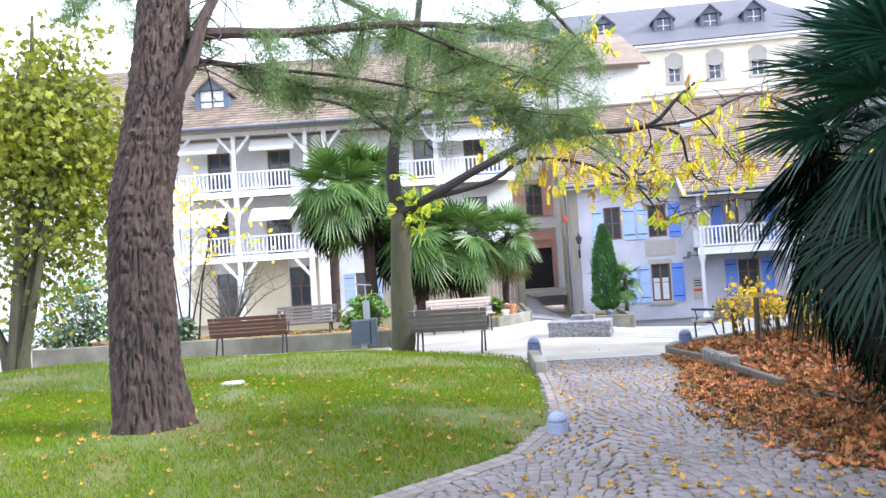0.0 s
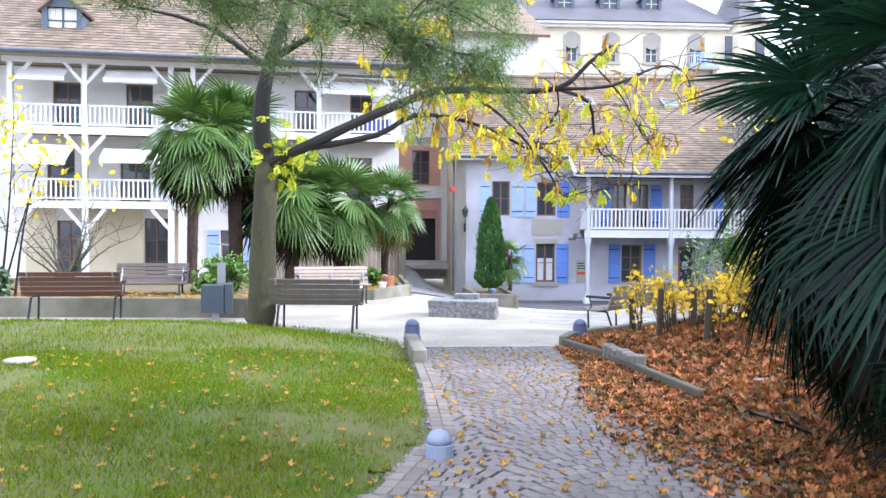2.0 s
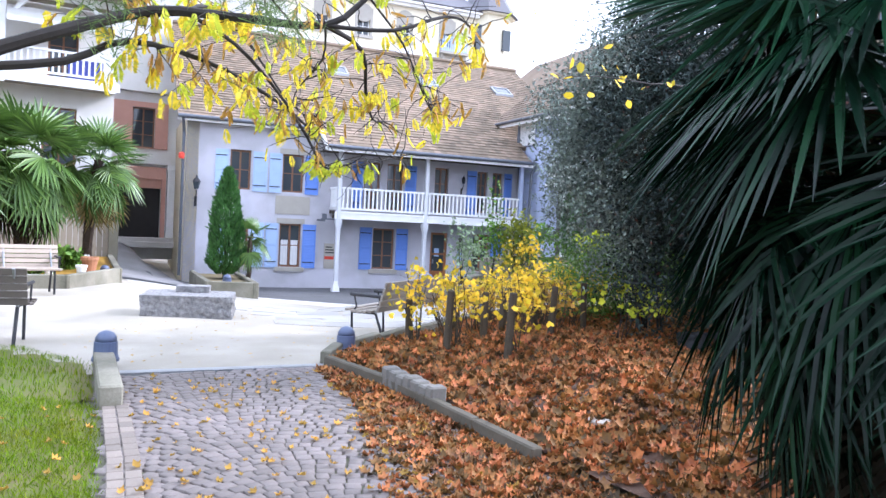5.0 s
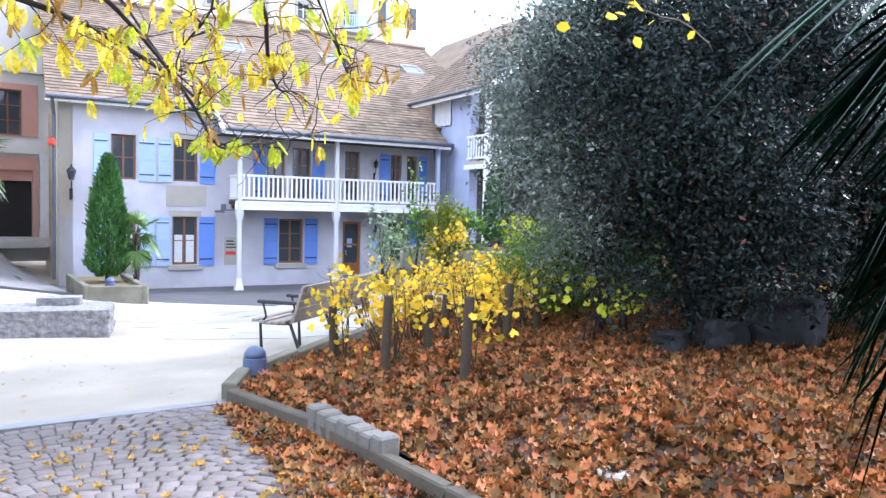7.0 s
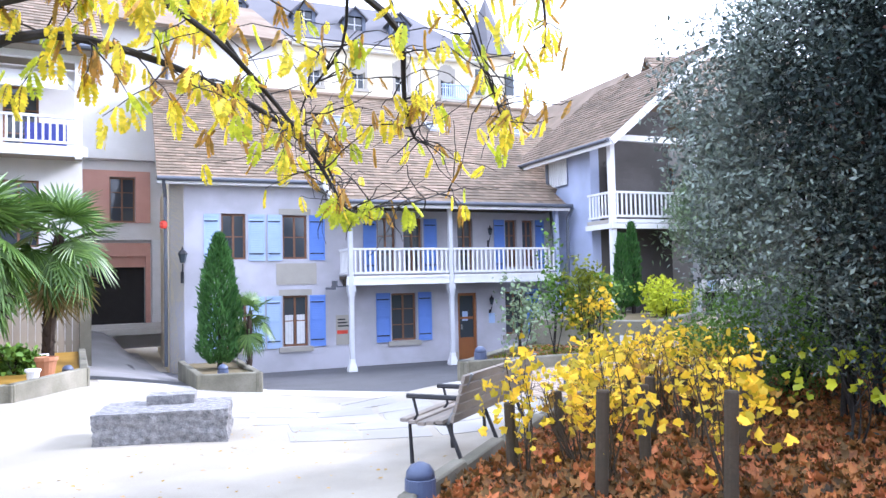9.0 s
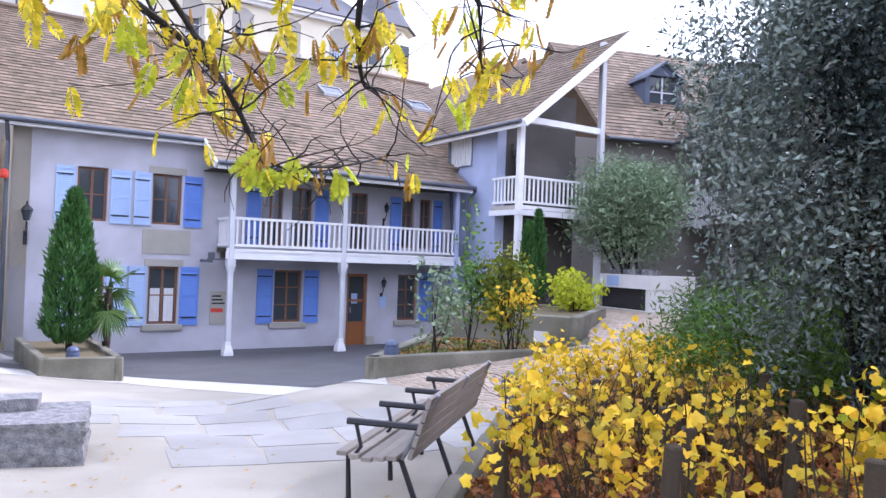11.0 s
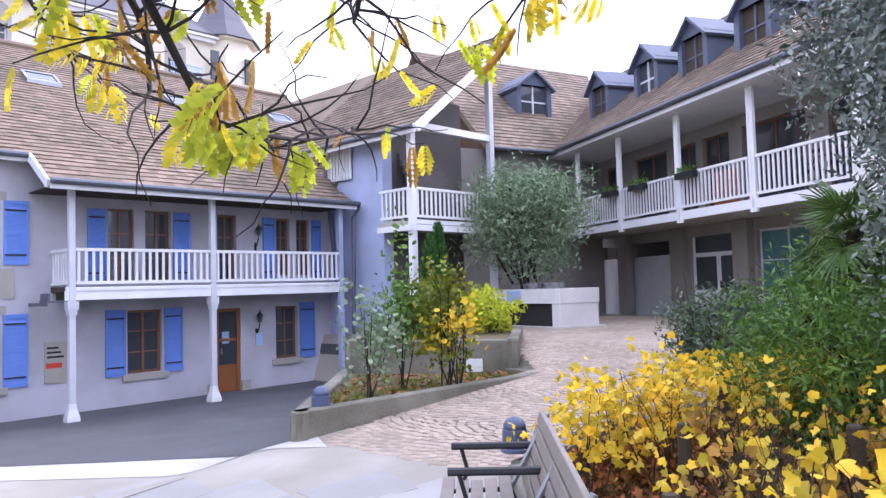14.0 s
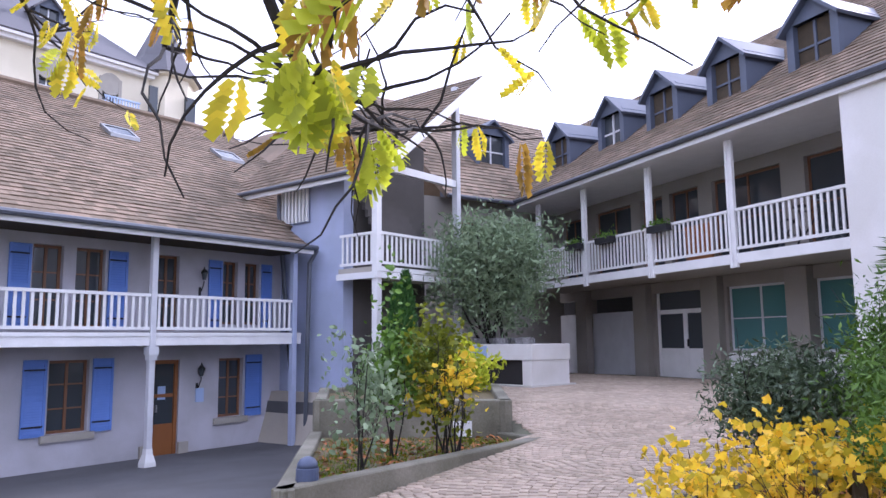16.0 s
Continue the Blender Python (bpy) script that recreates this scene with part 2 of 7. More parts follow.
M_YELLOW = material("yellow_leaf", (0.85, 0.7, 0.03), 0.6, (0.66, 0.56, 0.03), 2.0, 12, 0.8, 0, island=0.35, translucent=0.45)
M_LIME = material("lime_leaf", (0.62, 0.66, 0.03), 0.6, (0.45, 0.52, 0.03), 2.0, 12, 0.8, 0, island=0.3, translucent=0.45)
M_OCHRE = material("ochre_leaf", (0.5, 0.3, 0.04), 0.7, (0.36, 0.2, 0.035), 2.0, 12, 0.8, 0, island=0.35, translucent=0.35)
M_LEAFG = material("yellow_green_leaf", (0.25, 0.25, 0.01), 0.6, (0.11, 0.16, 0.01), 1.0, 12, 0.8, 0, island=0.45, translucent=0.35)
M_VINE = material("yellow_vine_leaf", (0.9, 0.72, 0.035), 0.6, (0.74, 0.47, 0.025), 5.0, 24, 0.6, 0, island=0.45, translucent=0.4)
M_DEAD = material("brown_fallen_leaf", (0.4, 0.182, 0.04), 0.75, (0.12, 0.046, 0.014), 3.0, 25, 0.5, 0.15, island=0.85, translucent=0.12)
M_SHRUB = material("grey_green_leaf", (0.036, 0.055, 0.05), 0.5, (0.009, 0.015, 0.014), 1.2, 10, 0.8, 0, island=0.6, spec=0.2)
M_SILVER = material("silvery_leaf", (0.25, 0.3, 0.26), 0.5, (0.08, 0.11, 0.09), 1.2, 10, 0.8, 0, island=0.5, spec=0.45)
# Near-black green: the undergrowth's shade is put into the leaf colour.
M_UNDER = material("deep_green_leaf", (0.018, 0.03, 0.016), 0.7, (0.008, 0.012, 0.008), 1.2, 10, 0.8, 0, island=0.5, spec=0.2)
M_RUSSET = material("russet_leaf", (0.12, 0.04, 0.02), 0.6, (0.06, 0.02, 0.012), 2, 12, 0.8, 0, island=0.4)
M_ROSEM = material("rosemary_leaf", (0.1, 0.15, 0.07), 0.6, (0.045, 0.075, 0.04), 1.5, 10, 0.8, 0, island=0.4)
M_OLIVE = material("silver_green_leaf", (0.29, 0.38, 0.22), 0.55, (0.12, 0.19, 0.095), 1.2, 10, 0.8, 0, island=0.3, translucent=0.15)
M_GREEN = material("mid_green_leaf", (0.13, 0.26, 0.025), 0.6, (0.06, 0.13, 0.018), 1.5, 10, 0.8, 0, island=0.35, translucent=0.2)
M_CYPRESS = material("cypress_leaf", (0.05, 0.16, 0.025), 0.7, (0.028, 0.09, 0.016), 2.0, 14, 0.8, 0, island=0.35)
# Dark brown of the vine posts, reused to paint shade under the porch.
M_POST = material("vine_post_wood", (0.075, 0.052, 0.032), 0.9, (0.04, 0.034, 0.02), 6, 50, 0.8, 0.6)
M_FENCE = material("grey_board", (0.36, 0.32, 0.26), 0.85, (0.26, 0.23, 0.19), 3, 40, 0.8, 0.3, obrand=0.15)
M_AWN = material("awning_cloth", (0.78, 0.77, 0.74), 0.9, (0.68, 0.67, 0.64), 3, 60, 0.5, 0.1)
M_DOORW = material("orange_brown_door", (0.3, 0.11, 0.03), 0.5, (0.22, 0.08, 0.025), 4, 50, 0.7, 0.15)
M_TERRA = material("terracotta", (0.42, 0.19, 0.1), 0.85, None, 6, 50, 0.6, 0.2)
M_RED = material("red_sign", (0.7, 0.06, 0.03), 0.5, None, 6, 50, 0.3, 0)
M_BLUECL = material("blue_cloth", (0.1, 0.12, 0.45), 0.9, None, 6, 50, 0.5, 0.1)


# ---- geometry helpers ----
class Geo:
    """Vertices and faces of one mesh."""

    def __init__(self):
        self.v, self.f = [], []

    def quad(self, a, b, c, d):
        k = len(self.v)
        self.v += [tuple(a), tuple(b), tuple(c), tuple(d)]
        self.f.append((k, k + 1, k + 2, k + 3))
        return self

    def tri(self, a, b, c):
        k = len(self.v)
        self.v += [tuple(a), tuple(b), tuple(c)]
        self.f.append((k, k + 1, k + 2))
        return self

    def box(self, x0, x1, y0, y1, z0, z1, m=None, b=0.0):
        """A box; b bevels its upright edges and top rim."""
        k = len(self.v)
        if b:
            ring = [(x0 + b, y0), (x1 - b, y0), (x1, y0 + b), (x1, y1 - b), (x1 - b, y1), (x0 + b, y1), (x0, y1 - b), (x0, y0 + b)]
            cx, cy = (x0 + x1) / 2, (y0 + y1) / 2
            sx, sy = 1 - 2 * b / max(x1 - x0, 1e-6), 1 - 2 * b / max(y1 - y0, 1e-6)
            pts = [(x, y, z0) for x, y in ring] + [(x, y, z1 - b) for x, y in ring] + [(cx + (x - cx) * sx, cy + (y - cy) * sy, z1) for x, y in ring]
            fs = [(i, (i + 1) % 8, 8 + (i + 1) % 8, 8 + i) for i in range(8)] + [(8 + i, 8 + (i + 1) % 8, 16 + (i + 1) % 8, 16 + i) for i in range(8)]
            fs += [tuple(range(7, -1, -1)), tuple(range(16, 24))]
        else:
            pts = [(x, y, z) for z in (z0, z1) for x, y in ((x0, y0), (x1, y0), (x1, y1), (x0, y1))]
            fs = [(3, 2, 1, 0), (4, 5, 6, 7), (0, 1, 5, 4), (1, 2, 6, 5), (2, 3, 7, 6), (3, 0, 4, 7)]
        if m is not None:
            pts = [tuple(m @ Vector(p)) for p in pts]
        self.v += pts
        self.f += [tuple(k + i for i in f) for f in fs]
        return self

    def lathe(self, profile, n=16, m=None):
        """profile: (radius, z) from bottom to top."""
        k = len(self.v)
        for r, z in profile:
            for i in range(n):
                a = 2 * math.pi * i / n
                p = Vector((r * math.cos(a), r * math.sin(a), z))
                self.v.append(tuple(m @ p if m is not None else p))
        for j in range(len(profile) - 1):
            for i in range(n):
                self.f.append((k + j * n + i, k + j * n + (i + 1) % n, k + (j + 1) * n + (i + 1) % n, k + (j + 1) * n + i))
        self.f.append(tuple(k + i for i in range(n - 1, -1, -1)))
        self.f.append(tuple(k + (len(profile) - 1) * n + i for i in range(n)))
        return self

    def tube(self, pts, radii, n=8, wob=0.0, rng=None):
        """A tapering tube along points."""
        pts = [Vector(p) for p in pts]
        k, side = len(self.v), None
        for j, p in enumerate(pts):
            d = (pts[min(j + 1, len(pts) - 1)] - pts[max(j - 1, 0)]).normalized()
            if side is None:
                side = d.orthogonal().normalized()
            side = (side - d * side.dot(d)).normalized()
            up = d.cross(side)
            r = radii[j] if hasattr(radii, "__len__") else radii
            for i in range(n):
                a = 2 * math.pi * i / n
                q = r * (1 + (rng.uniform(-wob, wob) if rng else 0))
                self.v.append(tuple(p + side * (q * math.cos(a)) + up * (q * math.sin(a))))
        for j in range(len(pts) - 1):
            for i in range(n):
                self.f.append((k + j * n + i, k + j * n + (i + 1) % n, k + (j + 1) * n + (i + 1) % n, k + (j + 1) * n + i))
        self.f.append(tuple(k + i for i in range(n - 1, -1, -1)))
        self.f.append(tuple(k + (len(pts) - 1) * n + i for i in range(n)))
        return self

    def leaves(self, verts, faces, mats):
        """Copies a small leaf by many matrices (numpy n x 4 x 4)."""
        base = np.c_[np.array(verts, float), np.ones(len(verts))]
        allv = np.einsum("nij,kj->nki", mats, base)[:, :, :3].reshape(-1, 3)
        k, nv = len(self.v), len(verts)
        self.v += [tuple(p) for p in allv]
        for i in range(len(mats)):
            o = k + i * nv
            self.f += [tuple(o + j for j in f) for f in faces]
        return self


def part(name, geo, mat, parent=None, label="", m=None, smooth=False, kind=""):
    me = bpy.data.meshes.new(name)
    me.from_pydata(geo.v, [], geo.f)
    me.materials.append(mat)
    if smooth:
        me.polygons.foreach_set("use_smooth", [True] * len(me.polygons))
    me.update()
    ob = new(name, me)
    if m is not None:
        ob.matrix_basis = m
    if parent is not None:
        ob.parent = parent
    return tagged(ob, label=label, kind=kind)


def share(ob, parent, m):
    """Another piece on the same mesh."""
    o = new(ob.name.split(".")[0], ob.data)
    o.parent, o.matrix_basis = parent, m
    return o


def thing(name, m, label, category, group="", kind=""):
    ob = new(name)
    ob.matrix_basis, ob.empty_display_size = m, 0.2
    return tagged(ob, label, category, group, kind)


def wall_geo(x0, x1, z0, z1, thick, holes, top=None):
    """A wall in its own frame (x along, y inwards) with rectangular openings (x0, x1, z0, z1)."""
    g = Geo()
    xs = sorted({x0, x1, *[h[0] for h in holes], *[h[1] for h in holes]})
    zs = sorted({z0, z1, *[h[2] for h in holes], *[h[3] for h in holes]})
    xs, zs = [x for x in xs if x0 <= x <= x1], [z for z in zs if z0 <= z <= z1]

    def solid(i, j):
        if i < 0 or j < 0 or i >= len(xs) - 1 or j >= len(zs) - 1:
            return False
        cx, cz = (xs[i] + xs[i + 1]) / 2, (zs[j] + zs[j + 1]) / 2
        return not any(h[0] < cx < h[1] and h[2] < cz < h[3] for h in holes)

    for i in range(len(xs) - 1):
        for j in range(len(zs) - 1):
            if not solid(i, j):
                continue
            a, b, c, d = xs[i], xs[i + 1], zs[j], zs[j + 1]
            g.quad((a, 0, c), (b, 0, c), (b, 0, d), (a, 0, d))
            g.quad((b, thick, c), (a, thick, c), (a, thick, d), (b, thick, d))
            if not solid(i - 1, j):
                g.quad((a, thick, c), (a, 0, c), (a, 0, d), (a, thick, d))
            if not solid(i + 1, j):
                g.quad((b, 0, c), (b, thick, c), (b, thick, d), (b, 0, d))
            if not solid(i, j - 1):
                g.quad((a, thick, c), (b, thick, c), (b, 0, c), (a, 0, c))
            if not solid(i, j + 1):
                g.quad((a, 0, d), (b, 0, d), (b, thick, d), (a, thick, d))
    return g


def smooth(a, b, v):
    if a > b:
        return 1 - smooth(b, a, v)
    t = min(1, max(0, (v - a) / (b - a)))
    return t * t * (3 - 2 * t)


NX, NY = math.sin(radians(6)), math.cos(radians(6))


def height(x, y):
    """The lie of the land: level path, plaza falling to the blue-shuttered house, court rising beside it."""
    c = NX * x + NY * y
    k = min(1.0, max(0.0, (c - 12) / 14.6))
    plaza = -(0.3 + 0.55 * smooth(1.8, 6.0, x)) * k
    if x < 4.2 and y > 26:
        plaza += smooth(26, 33, y) * 0.6 * (1 - smooth(3.4, 4.2, x))
    court = min(0.42, -0.1 + max(0, x - 7.6) * 0.075) if x > 7.6 else -0.1 + (7.6 - x) * 0.02
    line = 17.9 + max(0, x - 8) * 0.03 if x < 12 else 18.0 + (x - 12) * 0.6
    w = (1 - smooth(line - 0.15, line + 0.25 + 0.8 * smooth(9, 7.4, x), y)) * smooth(5.0, 7.8, x)
    if x > 15.2:
        w = max(w, smooth(15.3, 15.6, x))
    return plaza * (1 - w) + court * w


def loft(a, b, nu, nv, dz, extra=None):
    """A sheet between two polylines, laid dz above the land."""
    g = Geo()

    def on(line, t):
        t *= len(line) - 1
        i = min(int(t), len(line) - 2)
        return [p + (q - p) * (t - i) for p, q in zip(line[i], line[i + 1])]

    for i in range(nu + 1):
        p, q = on(a, i / nu), on(b, i / nu)
        for j in range(nv + 1):
            x, y = (p[k] + (q[k] - p[k]) * j / nv for k in (0, 1))
            g.v.append((x, y, height(x, y) + dz + (extra(x, y) if extra else 0)))
    for i in range(nu):
        for j in range(nv):
            k = i * (nv + 1) + j
            g.f.append((k, k + nv + 1, k + nv + 2, k + 1))
    return g


# ---- ground ----
def ground_axis(lo, hi, step):
    return [-400, -150, -70] + list(np.arange(lo, hi + 0.01, step)) + [80, 160, 400]


gx, gy = ground_axis(-26, 30, 0.4), ground_axis(-14, 46, 0.4)
g = Geo()
for x in gx:
    for y in gy:
        g.v.append((float(x), float(y), height(x, y) - 0.1))
for i in range(len(gx) - 1):
    for j in range(len(gy) - 1):
        k = i * len(gy) + j
        g.f.append((k, k + len(gy), k + len(gy) + 1, k + 1))
tagged(part("ground", g, M_GROUND, smooth=True), "bare gravelly earth under the garden and courtyard", "ground", kind="structure")

g = loft([(-9, 11.45), (1.3, 11.5), (3.5, 11.3), (7.5, 14.9)], [(-9.5, 28.7), (0, 28.7), (2.3, 28.7), (8.5, 19.0)], 80, 60, 0.0)
tagged(part("plaza", g, M_PLAZA, smooth=True), "pale sandy gravel plaza with scattered stains", "plaza", kind="structure")
g = loft([(2.2, 23.7), (5.6, 22.75), (7.95, 18.6), (9.2, 18.55), (12.5, 19.0), (15.5, 20.0)], [(2.2, 28), (5, 27.5), (8, 27.2), (10, 27), (13, 26.6), (15.5, 26.3)], 70, 50, 0.012)
tagged(part("asphalt_strip", g, M_ASPHALT, smooth=True), "dark asphalt strip along the blue-shuttered house", "asphalt", kind="structure")
g = loft([(2.0, 24.5), (2.0, 28), (2.3, 34)], [(4.6, 24.2), (4.3, 27.8), (4.5, 34)], 30, 8, 0.014)
tagged(part("alley", g, M_ALLEY, smooth=True), "grey asphalt alley climbing between two houses", "alley", kind="structure")
g = loft([(2.6, 22.7), (5.3, 21.6), (7.5, 17.3)], [(2.6, 23.9), (5.7, 22.95), (8.5, 19.0)], 80, 16, 0.006)
tagged(part("concrete_band", g, M_CONCRETE, smooth=True), "pale concrete band between plaza and asphalt", "paving", kind="structure")
g = loft([(-9, -3), (-7, 0), (-5, 4), (-2, 8), (1.1, 11.42)], [(9, -3), (8, 0), (6, 4), (4.6, 8), (3.6, 11.25)], 60, 24, -0.012)
tagged(part("path_bed", g, M_JOINT, smooth=True), "sandy joints under the sett path", "path", kind="structure")
g = loft([(7.0, 14.6), (9.5, 14.9), (14, 9), (22, 5)], [(7.55, 17.7), (11.6, 17.45), (15.4, 22.5), (25.5, 26)], 60, 50, -0.012)
tagged(part("court_bed", g, M_JOINT, smooth=True), "sandy joints under the reddish court paving", "court", kind="structure")


# ---- building pieces ----
def window(parent, x0, x1, z0, z1, frame_mat, depth=0.12, label="", curtain=False, rows=2, sill=None, glass=None):
    """A casement window set into the wall's opening; parts stand in the wall's frame."""
    w, t = 0.055, 0.05
    xm = (x0 + x1) / 2
    g = Geo()
    for a, b in ((x0, x0 + w), (x1 - w, x1), (xm - w / 2, xm + w / 2)):
        g.box(a, b, depth, depth + t, z0, z1)
    for a in (z0, z1 - w):
        g.box(x0 + w, x1 - w, depth + 0.003, depth + t - 0.003, a, a + w)
    for r in range(1, rows):
        zc = z0 + (z1 - z0) * r / rows
        for a, b in ((x0 + w, xm - w / 2), (xm + w / 2, x1 - w)):
            g.box(a, b, depth + 0.008, depth + t - 0.008, zc - 0.014, zc + 0.014)
    ob = part("window", g, frame_mat, parent, label)
    for a, b in ((x0 + w, xm - w / 2), (xm + w / 2, x1 - w)):
        part("pane", Geo().box(a, b, depth + 0.02, depth + 0.028, z0 + w, z1 - w), glass or M_GLASS, ob)
    if curtain:
        for a, b in ((x0 + w, xm - w / 2), (xm + w / 2, x1 - w)):
            c = Geo()
            for i in range(6):
                p, q = a + 0.02 + (b - a - 0.04) * i / 6, a + 0.02 + (b - a - 0.04) * (i + 1) / 6
                c.quad((p, depth + 0.012 - 0.004 * (i % 2), z0 + w + 0.01), (q, depth + 0.012 - 0.004 * ((i + 1) % 2), z0 + w + 0.01), (q, depth + 0.012 - 0.004 * ((i + 1) % 2), z0 + (z1 - z0) * 0.62), (p, depth + 0.012 - 0.004 * (i % 2), z0 + (z1 - z0) * 0.62))
            part("curtain", c, M_CURTAIN, ob, "short white curtain")
    if sill:
        part("sill", Geo().box(x0 - 0.12, x1 + 0.12, -0.07, 0.1, z0 - 0.14, z0 - 0.002, b=0.008), sill, ob)
    return ob


def shutter(parent, x0, x1, z0, z1, mat, y=-0.055):
    """A louvred leaf folded back against the wall."""
    g = Geo()
    w = 0.05
    g.box(x0, x0 + w, y, y + 0.04, z0, z1).box(x1 - w, x1, y, y + 0.04, z0, z1)
    for a in (z0, (z0 + z1) / 2 - 0.03, z1 - 0.07):
        g.box(x0 + w, x1 - w, y + 0.002, y + 0.038, a, a + 0.07)
    g.box(x0 + w, x1 - w, y + 0.02, y + 0.03, z0 + 0.07, z1 - 0.07)
    n = int((z1 - z0) / 0.055)
    for i in range(n):
        zz = z0 + 0.08 + (z1 - z0 - 0.2) * i / n
        g.quad((x0 + w, y + 0.006, zz), (x1 - w, y + 0.006, zz), (x1 - w, y + 0.024, zz + 0.045), (x0 + w, y + 0.024, zz + 0.045))
    ob = part("shutter", g, mat, parent)
    for zz in (z1 - 0.2, z0 + 0.17):
        part("hinge", Geo().box(x0 + 0.01, x1 - 0.04, y - 0.006, y - 0.001, zz, zz + 0.03), M_IRON, ob)
    return ob


def railing(parent, p, q, z0, z1, mat, gap=0.13, name="railing", flat=True):
    """Rails with upright slats from p to q (x, y in the parent's frame)."""
    p, q = Vector((*p, 0)), Vector((*q, 0))
    d = q - p
    L, ang = d.length, math.atan2(d.y, d.x)
    m = Matrix.Translation(p) @ Matrix.Rotation(ang, 4, "Z")
    ob = part(name, Geo().box(0, L, -0.035, 0.035, z1 - 0.06, z1), mat, parent, m=m)
    part("bottom_rail", Geo().box(0, L, -0.025, 0.025, z0, z0 + 0.06), mat, ob)
    n = max(2, int(L / gap))
    sl = None
    for i in range(n):
        x = (i + 0.5) * L / n
        mm = Matrix.Translation((x, 0, 0))
        if sl is None:
            sl = part("slat", Geo().box(-0.026, 0.026, -0.012, 0.012, z0 + 0.06, z1 - 0.06), mat, ob, m=mm)
        else:
            share(sl, ob, mm)
    return ob


def roof_sheet(corners, thick=0.12):
    """A slab under the tiles: four corners, given as points."""
    a, b, c, d = (Vector(p) for p in corners)
    nrm = (b - a).cross(d - a).normalized()
    if nrm.z < 0:
        nrm = -nrm
    g = Geo()
    lo = [p - nrm * thick for p in (a, b, c, d)]
    g.quad(a, b, c, d).quad(*lo[::-1])
    for i in range(4):
        j = (i + 1) % 4
        g.quad((a, b, c, d)[i], lo[i], lo[j], (a, b, c, d)[j])
    return g


def tiles(corners, step=0.22, width=0.2, rng=None, lift=0.025, clip=None):
    """Courses of flat tiles, each its own lapped piece. corners: eave left, eave right, ridge right, ridge left."""
    a, b, c, d = (Vector(p) for p in corners)
    rng = rng or random.Random(3)
    nrm = (b - a).cross(d - a).normalized()
    if nrm.z < 0:
        nrm = -nrm
    rows = int(((d - a).length + (c - b).length) / 2 / step)
    g = Geo()
    for r in range(rows):
        t0, t1 = r / rows, min(1, (r + 1.25) / rows)
        l0, r0, l1, r1 = a.lerp(d, t0), b.lerp(c, t0), a.lerp(d, t1), b.lerp(c, t1)
        n = max(1, int((r0 - l0).length / width))
        off = 0.5 * (r % 2)
        for i in range(n + 1):
            s0, s1 = max(0, (i - off) / n), min(1, (i + 0.97 - off) / n)
            if s1 - s0 < 0.1 / n:
                continue
            p0, p1, q1, q0 = l0.lerp(r0, s0), l0.lerp(r0, s1), l1.lerp(r1, s1), l1.lerp(r1, s0)
            if clip and not clip((p0 + q1) / 2):
                continue
            h = lift + rng.uniform(0, 0.012)
            g.quad(p0 + nrm * h, p1 + nrm * (h + rng.uniform(-0.005, 0.005)), q1 + nrm * 0.006, q0 + nrm * 0.006)
            g.quad(p0, p1, p1 + nrm * h, p0 + nrm * h)
    return g


def beam_between(g, p, q, w, h):
    """A squared timber between two points."""
    p, q = Vector(p), Vector(q)
    d = q - p
    m = Matrix.Translation(p) @ d.to_track_quat("X", "Z").to_matrix().to_4x4()
    return g.box(0, d.length, -w / 2, w / 2, -h / 2, h / 2, m)


# ---- the blue-shuttered house ----
MA = pose(27.7 * NX, 27.7 * NY, 0, 0, 0, -6)
house_a = thing("house", MA, "lilac-grey rendered house with blue shutters, timber balcony and brown tiled roof", "house")
up_w = [(2.93, 3.56, 2.2, 3.42), (4.54, 5.21, 2.2, 3.4)]
lo_w = [(2.92, 3.56, -0.17, 1.2), (4.52, 5.21, -0.18, 1.2), (7.62, 8.38, -0.18, 1.18), (11.3, 11.95, -0.18, 1.13)]
bal_w = [(7.22, 7.78, 1.8, 3.36), (8.02, 8.6, 1.8, 3.36), (9.74, 10.24, 1.75, 3.36), (11.35, 11.75, 1.9, 3.34), (11.95, 12.35, 1.9, 3.34)]
door_h = [(9.7, 10.32, -0.9, 1.13)]
part("wall", wall_geo(1.65, 15.4, -1.3, 4.5, 0.4, up_w + lo_w + bal_w + door_h), M_RENDER, house_a, "lilac-grey lime render")
part("side_wall", wall_geo(-10, 0, -1.3, 4.5, 0.35, []), M_BEIGE, house_a, "ochre side wall along the alley", m=pose(1.65, 0, 0, 0, 0, -90))
part("back_wall", Geo().box(1.65, 16, 10, 10.3, -1.3, 4.5), M_RENDER, house_a)
# Black sheet and floor behind the windows paint the rooms dark.
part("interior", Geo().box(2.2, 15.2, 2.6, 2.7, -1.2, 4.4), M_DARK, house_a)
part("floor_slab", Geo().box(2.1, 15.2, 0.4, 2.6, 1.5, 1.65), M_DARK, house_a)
for x0, x1, z0, z1 in up_w:
    window(house_a, x0, x1, z0, z1, M_BROWN, sill=None)
for i, (x0, x1, z0, z1) in enumerate(lo_w):
    window(house_a, x0, x1, z0, z1, M_BROWN, curtain=i < 2, sill=M_STONE, rows=3 if i > 1 else 2)
for x0, x1, z0, z1 in bal_w:
    window(house_a, x0, x1, z0, z1, M_BROWN, rows=3)
for x0, x1 in ((2.49, 2.88), (3.62, 4.06), (4.13, 4.5), (5.26, 5.69)):
    shutter(house_a, x0, x1, 2.16, 3.4, M_SHUTP if x0 < 4.4 else M_SHUT)
